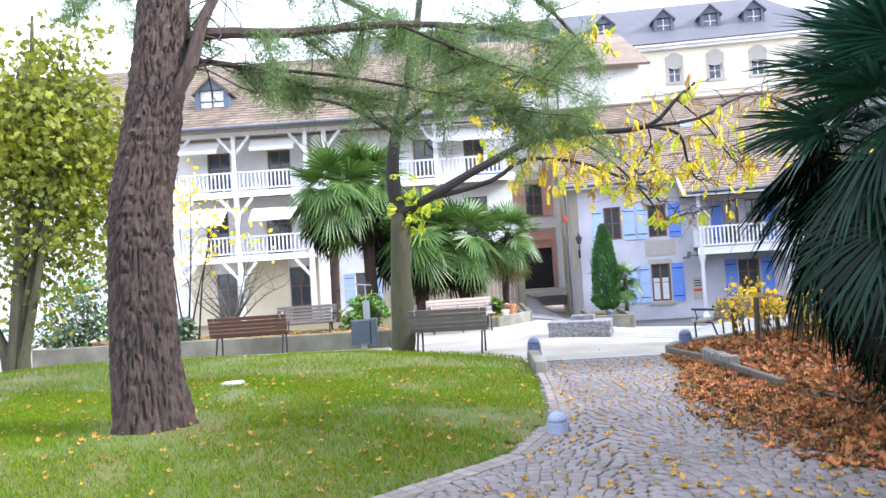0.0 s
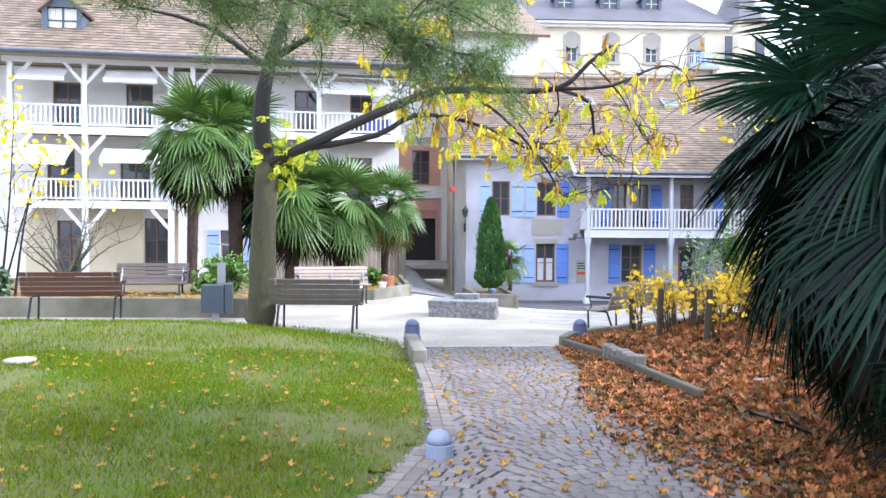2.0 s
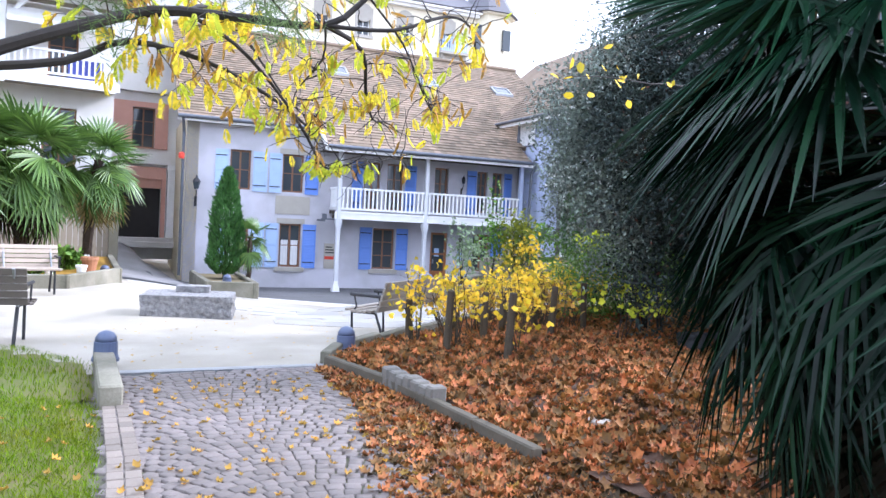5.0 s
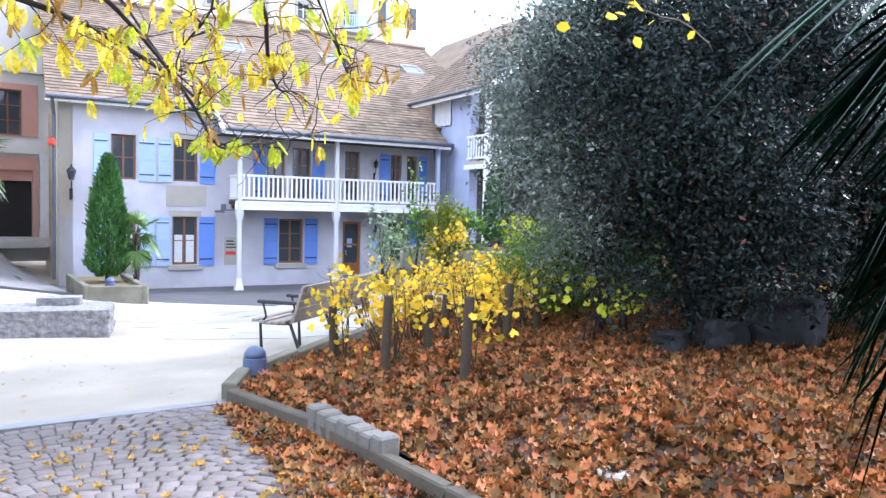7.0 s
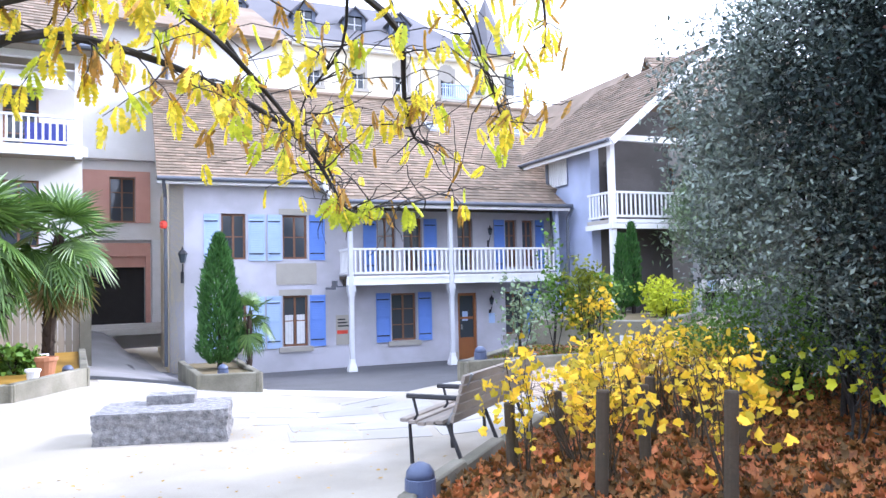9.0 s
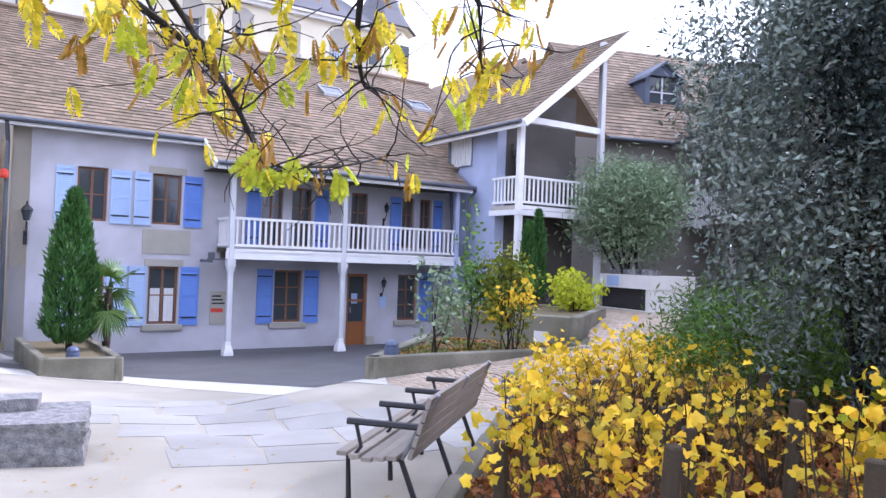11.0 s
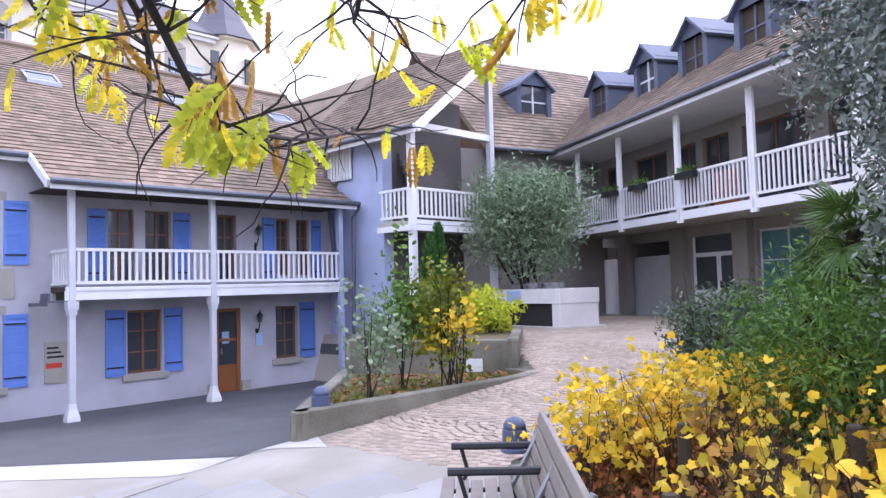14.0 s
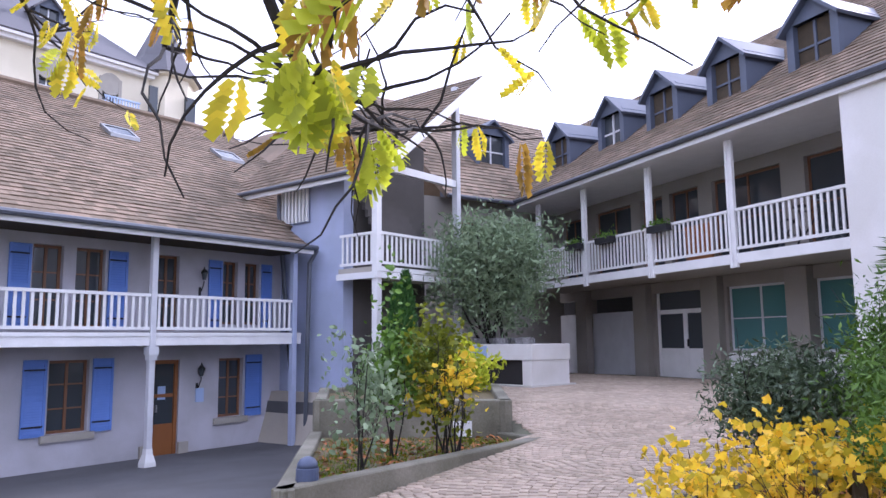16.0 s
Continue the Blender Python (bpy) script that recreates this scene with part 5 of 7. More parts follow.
kerb([(3.36, 11.4), (3.68, 11.9), (5.2, 13.15), (7.5, 15.02), (9.6, 14.95)], 0.12, 0.14, 0, "bed_kerb", "pale concrete kerb between plaza and leaf bed", M_KERB, 1.2)
for k in range(7):
    pm = pose(3.585 + 0.006 * k, 10.25 - 0.135 * k, 0, 0.8 * (k % 3), 1.5 * (k % 2), 4 * (k % 3))
    o = part("boundary_stone", Geo().box(-0.075, 0.075, -0.062, 0.062, -0.1, 0.2 - 0.012 * (k % 3), b=0.015), M_KERBG, m=pm)
    tagged(o, "short upright concrete block in the bed's edging", "stone", "upright edging blocks")
tagged(part("boundary_stone", Geo().box(-0.09, 0.09, -0.85, 0.75, -0.1, 0.17, b=0.015), M_KERB, m=pose(1.24, 11.1, 0, 0, 0, -2)), "long upright kerb stone at the lawn corner", "stone")
tagged(part("drain_channel", Geo().box(-1.1, 1.2, -0.06, 0.06, -0.05, 0.012), M_STEEL, m=pose(2.35, 11.42, 0, 0, 0, -4)), "narrow slotted drain across the path end", "drain", kind="structure")
tagged(part("flat_stone", Geo().lathe([(0.1, -0.02), (0.1, 0.0), (0.08, 0.01)], 9, pose(0, 0, 0)), M_STONE, m=pose(4.5, 8.4, bed_height(4.5, 8.4) + 0.04)), "pale flat cover lying in the leaves", "cover")
tagged(part("flat_stone", Geo().lathe([(0.16, -0.02), (0.16, 0.0), (0.14, 0.01)], 9), M_STONE, m=pose(-3.0, 9.6, lawn_height(-3.0, 9.6) + 0.03)), "pale round drain cover in the lawn", "cover")


def bollard(x, y, z, mat, label, s=1.0):
    ob = thing("bollard_light", pose(x, y, z) @ Matrix.Scale(s, 4), label, "bollard", "low bollard lights")
    part("body", Geo().lathe([(0.15, -0.03), (0.15, 0.03), (0.14, 0.035), (0.135, 0.2), (0.128, 0.205)], 20), mat, ob, smooth=False)
    part("dome", Geo().lathe([(0.128, 0.205), (0.12, 0.26), (0.085, 0.31), (0.03, 0.335), (0.005, 0.338)], 20), mat, ob, smooth=True)
    part("collar", Geo().lathe([(0.16, -0.035), (0.16, 0.0), (0.152, 0.006)], 20), mat, ob)
    return ob


bollard(0.91, 6.56, -0.04, M_BOLLG, "pale grey domed bollard light beside the path", 0.72)
for x, y, z in ((1.28, 11.75, 0.1), (3.8, 11.95, 0.05), (7.62, 15.1, 0.12), (7.98, 17.92, 0.16), (4.75, 22.3, -0.28), (2.05, 22.6, -0.12), (-2.3, 17.6, 0.0)):
    bollard(x, y, z, M_BOLL, "dark blue domed bollard light", 0.78)

# ---- stone block ----


def rough_block(x0, x1, y0, y1, z0, z1, n, amp, seed):
    """A hewn block: a subdivided box with a chipped surface."""
    bm = bmesh.new()
    bmesh.ops.create_cube(bm, size=1)
    bmesh.ops.subdivide_edges(bm, edges=bm.edges[:], cuts=n, use_grid_fill=True)
    g = Geo()
    for v in bm.verts:
        p = Vector((x0 + (v.co.x + 0.5) * (x1 - x0), y0 + (v.co.y + 0.5) * (y1 - y0), z0 + (v.co.z + 0.5) * (z1 - z0)))
        d = noise.noise_vector(p * 7 + Vector((seed, 0, 0))) * amp + noise.noise_vector(p * 22 + Vector((seed, 3, 0))) * amp * 0.5
        if v.co.z > 0.49:
            d.z *= 0.3
        p += d
        g.v.append(tuple(p))
    bm.verts.index_update()
    g.f = [tuple(v.index for v in f.verts) for f in bm.faces]
    bm.free()
    return g


SB = pose(2.03, 15.82, -0.13, 0, 0, -16)
blk = thing("stone_trough", SB, "rough grey granite block with a smaller slab on top", "stone block")
part("block", rough_block(0, 1.33, 0, 0.85, -0.05, 0.36, 22, 0.03, 1), M_GRANITE, blk)
part("slab", rough_block(0.45, 0.95, 0.5, 0.8, 0.355, 0.46, 6, 0.01, 4), M_GRANITE, blk)


# ---- benches ----
def bench(m, L, mat, label, arms=2, back=True):
    """Slatted bench facing its own -y; x along."""
    ob = thing("park_bench", m, label, "bench", "park benches")
    sl = None
    rows = [(-0.42 + 0.085 * i, 0.43 + 0.012 * abs(i - 2), 0) for i in range(5)]
    rows_b = [(0.05 + 0.026 * i, 0.49 + 0.083 * i, 74) for i in range(5)] if back else []
    for y, z, a in rows + rows_b:
        mm = pose(0, y, z, a)
        if sl is None:
            sl = part("slat", Geo().box(0, L, -0.036, 0.036, -0.015, 0.015, b=0.004), mat, ob, m=mm)
        else:
            share(sl, ob, mm)
    n = 3 if L > 1.6 else 2
    for i in range(n):
        x = 0.12 + (L - 0.24) * i / (n - 1)
        g = Geo().tube([(x, -0.4, 0.0), (x, -0.42, 0.41), (x, -0.05, 0.42), (x, 0.12, 0.0)], 0.02, 6)
        part("leg", g, M_IRON, ob)
        if back:
            part("back_strut", Geo().tube([(x, -0.05, 0.42), (x, 0.19, 0.86)], 0.018, 6), M_STEEL, ob)
    for i in range(arms):
        x = 0.04 + (L - 0.08) * i / max(1, arms - 1)
        part("armrest", Geo().tube([(x, 0.1, 0.66), (x, -0.4, 0.66)], 0.022, 6).tube([(x, -0.34, 0.65), (x, -0.3, 0.5), (x, -0.36, 0.42)], 0.013, 6), M_IRON, ob)
    return ob


bench(pose(6.17, 14.14, height(6, 13.8) - 0.02, 0, 0, 180 + 36), 1.95, M_BENCHG, "weathered slatted bench with iron arms, before the vines", 4)
bench(pose(0.62, 13.3, height(0.2, 13.6), 0, 0, 180 - 10), 1.45, M_BENCH, "grey-brown slatted bench with its back to the lawn", 2)
bench(pose(-0.7, 19.2, height(0, 19.2) + 0.02, 0, 0, 8), 1.75, M_BENCHP, "sun-bleached pale bench before the palms", 2)
bench(pose(-3.45, 15.0, 0.0, 0, 0, 180 + 2), 1.6, M_BENCHR, "reddish-brown slatted bench beyond the lawn", 2)
bench(pose(-4.45, 18.2, 0.0, 0, 0, 2), 1.5, M_BENCH, "dark brown bench facing the garden", 2)

# litter bin and drinking post
lb = thing("litter_bin", pose(-1.95, 15.5, height(-1.9, 15.5)), "dark grey-green metal litter bin on a post", "litter bin")
part("bin_body", Geo().box(-0.24, 0.16, -0.16, 0.16, 0.15, 0.66, b=0.02), M_BIN, lb)
part("bin_door", Geo().box(0.165, 0.3, -0.14, 0.14, 0.13, 0.68, b=0.02), M_BIN, lb)
part("post", Geo().box(-0.06, 0.06, -0.05, 0.05, -0.02, 0.15).box(0.0, 0.14, 0.17, 0.25, 0.1, 1.05), M_STEEL, lb)
part("rail", Geo().tube([(0.07, 0.2, 1.05), (0.07, 0.2, 1.4), (-0.15, 0.2, 1.42), (0.2, 0.2, 1.38)], 0.014, 6), M_STEEL, lb)


def low_wall(line, w, h, name, label, mat, z=None):
    ob = thing(name, pose(0, 0, 0), label, "planter")
    for (x0, y0), (x1, y1) in zip(line, line[1:]):
        L, a = math.hypot(x1 - x0, y1 - y0), math.degrees(math.atan2(y1 - y0, x1 - x0))
        part("side", Geo().box(-w / 2, L + w / 2, -w / 2, w / 2, -0.5, h, b=0.015), mat, ob, m=pose(x0, y0, (height(x0, y0) if z is None else z), 0, 0, a))
    return ob


def fill(poly, z, name, parent, mat=None):
    g = Geo()
    g.v = [(x, y, z) for x, y in poly]
    g.f = [tuple(range(len(poly)))]
    part(name, g, mat or M_SOIL, parent)


# planting strip before the galleried house
pl = low_wall([(-9.8, 16.9), (-6.9, 16.6), (-1.4, 15.95), (-1.2, 18.6)], 0.16, 0.3, "low_planter", "low concrete planter full of autumn leaves and shrubs", M_KERB, 0.0)
fill([(-9.8, 16.9), (-6.9, 16.6), (-1.4, 15.95), (-1.2, 18.6), (-2, 24), (-9.8, 24)], 0.2, "soil", pl)
# planter of the cypress
pl = low_wall([(4.45, 25.2), (4.3, 22.2), (5.35, 21.9), (5.6, 24.9)], 0.14, 0.32, "triangular_planter", "low concrete planter round the cypress", M_KERB, -0.5)
fill([(4.45, 25.2), (4.3, 22.2), (5.35, 21.9), (5.6, 24.9)], -0.25, "soil", pl)
# planter by the board fence
pl = low_wall([(-1.0, 20.6), (1.2, 20.5), (2.3, 22.3), (2.5, 27.2)], 0.15, 0.3, "corner_planter", "low concrete planter with pots and bark mulch", M_KERB, -0.2)
fill([(-1.0, 20.6), (1.2, 20.5), (2.3, 22.3), (2.5, 27.2), (-1.2, 27)], 0.03, "soil", pl, M_OCHRE)
# stepped planters of the court
pl = low_wall([(10.75, 20.35), (7.62, 17.85), (11.75, 17.35)], 0.18, 0.28, "lower_planter", "long wedge-shaped concrete planter with mossy soil", M_KERB, -0.07)
part("return_side", Geo().box(0, 0.75, -0.09, 0.09, -0.5, 0.28, b=0.015), M_KERB, pl, m=pose(11.72, 17.36, -0.07, 0, 0, 68))
fill([(10.75, 20.35), (7.62, 17.85), (11.75, 17.35), (12.0, 18.1)], 0.13, "soil", pl)
pl = low_wall([(13.0, 22.2), (10.9, 20.4), (12.05, 18.0), (15.2, 19.9)], 0.18, 0.65, "upper_planter", "grey concrete raised planter behind the fruit shrubs", M_KERB, 0.0)
fill([(13.0, 22.2), (10.9, 20.4), (12.05, 18.0), (15.2, 19.9), (15.4, 22.2)], 0.55, "soil", pl)
part("rear_side", Geo().box(0, 2.4, -0.1, 0.1, -1.0, 0.62), M_KERB, pl, m=pose(13, 22.2, 0))
part("label_plate", Geo().box(-0.13, 0.13, -0.02, 0.0, 0.15, 0.36), M_WPAINT, pl, "small white plate", m=pose(11.72, 18.5, 0, 0, 0, -64.4))

# trough fountain
fb = thing("trough_fountain", pose(17.8, 20.37, 0.4, 0, 0, -14), "concrete trough on a recessed base with stones on top", "fountain")
part("base", Geo().box(-0.1, 1.5, -0.1, 2.4, -0.25, 0.06, b=0.01), M_CONCRETE, fb)
part("block", Geo().box(0.02, 1.4, 0.02, 0.3, 0.06, 0.62, b=0.01), M_WHITE, fb)
# Black block paints the shade inside the trough's recess.
part("recess_panel", Geo().box(0.12, 1.36, 0.3, 2.2, 0.06, 0.62), M_DARK, fb, "black block for the shaded recess under the trough")
part("trough", Geo().box(0, 1.42, 0, 0.12, 0.62, 0.98, b=0.01).box(0, 1.42, 2.08, 2.2, 0.62, 0.98, b=0.01).box(0, 0.12, 0.12, 2.08, 0.62, 0.98, b=0.01).box(1.3, 1.42, 0.12, 2.08, 0.62, 0.98, b=0.01).box(0.12, 1.3, 0.12, 2.08, 0.62, 0.8), M_WHITE, fb)
part("spout_plate", Geo().box(-0.02, 0.0, 1.35, 1.85, 0.66, 0.94), M_SHUTP, fb)
for i in range(7):
    tagged(part("rock", rough_block(-0.14, 0.14, -0.12, 0.12, 0, 0.16, 3, 0.05, 30 + i), M_GRANITE, m=fb.matrix_basis @ pose(0.3 + 0.15 * (i % 3), 0.4 + 0.25 * i, 0.8, 0, 0, 40 * i) @ Matrix.Diagonal((1.25, 1.25, 2.0, 1))), "loose grey rock in the trough", "rock", "rocks in the trough")

# board fence
bf = thing("board_fence", pose(-2.6, 27.1, 0.0), "weathered grey vertical board fence beside the alley", "fence")
brd = part("board", Geo().box(0.005, 0.145, 0, 0.03, -0.1, 1.75), M_FENCE, bf)
for i in range(1, 33):
    share(brd, bf, pose(0.153 * i, 0.004 * (i % 2), 0))
part("rail", Geo().box(0, 5.05, 0.035, 0.09, 0.2, 0.3).box(0, 5.05, 0.035, 0.09, 1.4, 1.5), M_FENCE, bf)
part("end_post", Geo().box(5.05, 5.3, -0.1, 0.15, -0.4, 2.0), M_KERB, bf)


def pot(x, y, z, s, mat, label):
    ob = tagged(part("flower_pot", Geo().lathe([(0.11 * s, 0), (0.15 * s, 0.24 * s), (0.17 * s, 0.24 * s), (0.17 * s, 0.3 * s), (0.14 * s, 0.3 * s), (0.13 * s, 0.26 * s)], 14), mat, m=pose(x, y, z)), label, "flower pot", "pots by the fence")
    return ob


for x, y, s, mt, lab in ((1.5, 21.2, 0.7, M_WPAINT, "small white pot on the planter soil"), (0.9, 21.0, 0.6, M_WPAINT, "small white pot on the planter soil"), (1.7, 22.0, 1.1, M_TERRA, "terracotta pot in the planter")):
    pot(x, y, 0.03, s, mt, lab)
tagged(part("white_crate", Geo().box(-0.2, 0.2, -0.15, 0.15, 0, 0.3, b=0.01), M_WPAINT, m=pose(1.55, 23.0, 0.03)), "white box among the planter pots", "box")


# bicycle by the stair wing
def bicycle(m, label):
    ob = thing("bicycle", m, label, "bicycle")
    for x in (0, 1.05):
        ring = [(x + 0.33 * math.cos(a * math.pi / 12), 0, 0.34 + 0.33 * math.sin(a * math.pi / 12)) for a in range(25)]
        w = part("wheel", Geo().tube(ring, 0.02, 6), M_IRON, ob)
        sp = Geo()
        for a in range(8):
            sp.tube([(x, 0, 0.34), (x + 0.32 * math.cos(a * math.pi / 4), 0, 0.34 + 0.32 * math.sin(a * math.pi / 4))], 0.004, 4)
        part("spokes", sp, M_STEEL, w)
    part("bike_frame", Geo().tube([(0, 0, 0.34), (0.42, 0, 0.3), (0.34, 0, 0.82), (0, 0, 0.34)], 0.016, 6).tube([(0.42, 0, 0.3), (0.85, 0, 0.78), (0.36, 0, 0.76)], 0.018, 6).tube([(0.82, 0, 0.9), (1.05, 0, 0.34)], 0.016, 6), M_IRON, ob)
    part("saddle", Geo().box(0.22, 0.46, -0.07, 0.07, 0.86, 0.92, b=0.02), M_IRON, ob)
    part("handlebar", Geo().tube([(0.72, -0.25, 0.98), (0.82, 0, 0.94), (0.72, 0.25, 0.98)], 0.013, 6), M_STEEL, ob)


bicycle(pose(17.2, 23.2, height(17.2, 23.2), 0, 0, 160), "dark bicycle leaning in the stair passage")

bicycle(MC @ pose(9.0, 0.5, 3.2, 0, 0, 3), "dark bicycle leaning behind the gallery railing")
for x, lab in ((2.2, "dark window box with trailing green plant"), (3.7, "dark window box with trailing green plant"), (5.9, "dark window box with trailing green plant")):
    wb = thing("window_box", MC @ pose(x, -0.2, 4.02), lab, "window box", "boxes on the gallery rail")
    part("box", Geo().box(-0.35, 0.35, -0.1, 0.1, 0, 0.16, b=0.01), M_IRON, wb)
    p = R.normal(scale=(0.2, 0.06, 0.05), size=(90, 3)) + np.array([0, 0, 0.22])
    p = np.array([tuple(wb.matrix_basis @ Vector(q)) for q in p])
    mass("plant", *LEAF, spin(p, 0.08, R), M_GREEN, wb, "green trailing plant")
tagged(part("hanging_cloth", Geo().quad((0, 0, 0), (0.9, 0, 0), (0.9, -0.02, 0.55), (0, 0, 0.55)).quad((0.9, 0.04, 0.55), (0, 0.04, 0.55), (0, 0.05, 0.2), (0.9, 0.05, 0.2)).quad((0, 0, 0.55), (0.9, -0.02, 0.55), (0.9, 0.04, 0.55), (0, 0.04, 0.55)), M_BLUECL, m=MW @ pose(1.3, 0.12, 5.0)), "blue-violet cloth behind the balcony railing", "cloth")
tagged(part("storage_panel", Geo().box(0, 0.9, 0, 0.05, 0, 0.95, b=0.01), M_DOORW, m=MC @ pose(6.0, 0.5, 3.2)), "orange-brown wooden panel on the gallery", "panel")
tagged(part("wall_lamp", Geo().lathe([(0.07, 0), (0.09, 0.05), (0.09, 0.16), (0.03, 0.2)], 10), M_RED, m=MA @ pose(1.5, -0.18, 3.0)), "small red lamp on the house corner", "lamp")


# ---- palms ----
def frond_geo(seg, spread, length, droop, fold, rng, petiole=0.7, nod=0.0):
    """A fan leaf: petiole along y, a blade that nods from its end, pleated segments with drooping tips."""
    cn, sn = math.cos(radians(nod)), math.sin(radians(nod))
    g = Geo()
    for i in range(seg):
        a = radians(-spread + 2 * spread * i / (seg - 1)) + rng.uniform(-0.02, 0.02)
        L = length * (0.82 + 0.18 * math.cos(a)) * rng.uniform(0.9, 1.05)
        w = math.radians(2 * spread / seg) * 0.62
        d, s = Vector((math.sin(a), math.cos(a) * cn, -math.cos(a) * sn)), Vector((math.cos(a), -math.sin(a) * cn, math.sin(a) * sn))
        k = len(g.v)
        o = Vector((0, petiole, 0))
        dr = droop * rng.uniform(0.6, 1.4)
        bend = rng.uniform(0, 1) ** 3 * 0.5
        for r, wd in ((0.02, 0.15), (0.3, 0.34), (0.6, 0.42), (0.82, 0.3), (1.0, 0.03)):
            c = o + d * (L * r) - Vector((0, 0, 1)) * (dr * L * r ** 2.2 + bend * L * max(0, r - 0.6))
            ww = w * L * wd
            g.v += [tuple(c - s * ww), tuple(c + Vector((0, -sn, -cn)) * (fold * ww)), tuple(c + s * ww)]
        for j in range(4):
            q = k + 3 * j
            g.f += [(q, q + 1, q + 4, q + 3), (q + 1, q + 2, q + 5, q + 4)]
    g.tube([(0, 0, 0), (0, petiole * 0.5, 0.03), (0, petiole, 0)], [0.018, 0.013, 0.011], 5)
    return g


def fan_palm(x, y, z, h, n, size, mat, label, seed, trunk_r=0.11, low=-60, lean=(0, 0), dry=0, seg=26, shade_mat=None, stalk=0.75):
    rng = random.Random(seed)
    ob = thing("fan_palm", pose(x, y, z), label, "palm", "fan palms")
    pts = [(lean[0] * t * t, lean[1] * t * t, -0.2 + (h + 0.2) * t) for t in (0, 0.25, 0.5, 0.75, 1)]
    tg = Geo().tube(pts, [trunk_r * 1.15, trunk_r, trunk_r * 1.05, trunk_r * 1.2, trunk_r * 0.8], 12, 0.12, rng)
    for i in range(int(h * 70)):
        t = rng.uniform(0.02, 1)
        a = rng.uniform(0, 6.283)
        c = Vector((lean[0] * t * t, lean[1] * t * t, h * t))
        d = Vector((math.cos(a), math.sin(a), 0))
        s = Vector((-d.y, d.x, 0)) * 0.03
        b = c + d * trunk_r * 0.95
        g0 = b + d * rng.uniform(0.03, 0.07) + Vector((0, 0, rng.uniform(0.06, 0.15)))
        tg.tri(b - s, b + s, g0)
    part("trunk", tg, M_PALMT, ob, "shaggy fibre-clad trunk")
    meshes = {}
    top = Vector((lean[0], lean[1], h))
    for i in range(n):
        t = (i + 0.5) / n
        el = 82 - (82 - low) * t ** 0.85 + rng.uniform(-8, 8)
        kind = (0 if el > 25 else 1 if el > -15 else 2) + 3 * (i % 2)
        if kind not in meshes:
            meshes[kind] = frond_geo(seg, 118 - 8 * (kind % 3), size * (0.95 + 0.1 * (kind // 3)), (0.15, 0.22, 0.3)[kind % 3], 0.5, rng, size * stalk, (18, 52, 40)[kind % 3])
        m = Matrix.Translation(top - Vector((0, 0, 0.35 * t * min(h, 1.5)))) @ pose(0, 0, 0, 0, 0, i * 137.5 + rng.uniform(-12, 12)) @ pose(0, 0, 0, el, rng.uniform(-25, 25), 0)
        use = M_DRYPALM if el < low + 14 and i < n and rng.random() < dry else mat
        # Upper fronds take the brighter copy for skylight, low ones the dark for shade.
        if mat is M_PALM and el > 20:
            use = M_PALMSKY
        if shade_mat and el < -38 and rng.random() < 0.85:
            use = shade_mat
        key = (kind, use.name)
        if key not in meshes:
            meshes[key] = part("frond", meshes[kind], use, ob, m=m)
        else:
            share(meshes[key], ob, m)
    return ob


fan_palm(3.98, 5.5, 0.08, 2.2, 135, 0.73, M_PALM, "large dark-green fan palm overhanging the path", 3, 0.13, -92, seg=42, shade_mat=M_PALMSHADE, stalk=1.35)
fan_palm(-3.45, 21.5, -0.05, 4.2, 40, 0.95, M_PALM2, "tall fan palm with a dense crown", 11, 0.13, -62, (0.1, 0), 0.5, shade_mat=M_PALMSHADE)
fan_palm(-2.45, 22.4, -0.05, 4.5, 40, 0.95, M_PALM2, "tall fan palm with a thick shaggy trunk", 12, 0.17, -62, (-0.1, 0), 0.4, shade_mat=M_PALMSHADE)
fan_palm(-0.95, 22.5, 0.0, 2.7, 36, 0.95, M_PALM2, "mid-sized fan palm with dark trunk", 13, 0.2, -58, (0, 0), 0.3, shade_mat=M_PALMSHADE)
fan_palm(0.35, 22.9, 0.0, 2.5, 34, 0.9, M_PALM2, "mid-sized fan palm by the fence", 14, 0.14, -58, (0.1, 0), 0.4, shade_mat=M_PALMSHADE)
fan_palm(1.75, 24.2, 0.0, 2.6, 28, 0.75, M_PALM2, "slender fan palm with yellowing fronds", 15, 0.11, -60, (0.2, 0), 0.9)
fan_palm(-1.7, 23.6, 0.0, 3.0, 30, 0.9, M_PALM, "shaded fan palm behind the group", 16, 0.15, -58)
fan_palm(5.55, 23.4, -0.25, 1.15, 12, 0.4, M_PALM2, "small fan palm beside the cypress", 17, 0.05, -40)
fan_palm(9.95, 12.85, 0.2, 1.75, 24, 0.36, M_PALM2, "young blue-green fan palm at the bed's edge", 18, 0.07, -50)


# ---- trees ----
def limb(g, pts, r0, r1, n=8, rng=None):
    pts = [Vector(p) for p in pts]
    k = max(2, len(pts))
    fine = []
    for i in range(k - 1):
        for s in range(3):
            t = s / 3
            p0, p1, p2, p3 = pts[max(0, i - 1)], pts[i], pts[i + 1], pts[min(k - 1, i + 2)]
            fine.append(0.5 * ((2 * p1) + (p2 - p0) * t + (2 * p0 - 5 * p1 + 4 * p2 - p3) * t * t + (3 * p1 - p0 - 3 * p2 + p3) * t ** 3))
    fine.append(pts[-1])
    m = len(fine)
    g.tube(fine, [r0 + (r1 - r0) * i / (m - 1) for i in range(m)], n, 0.06, rng)
    return fine


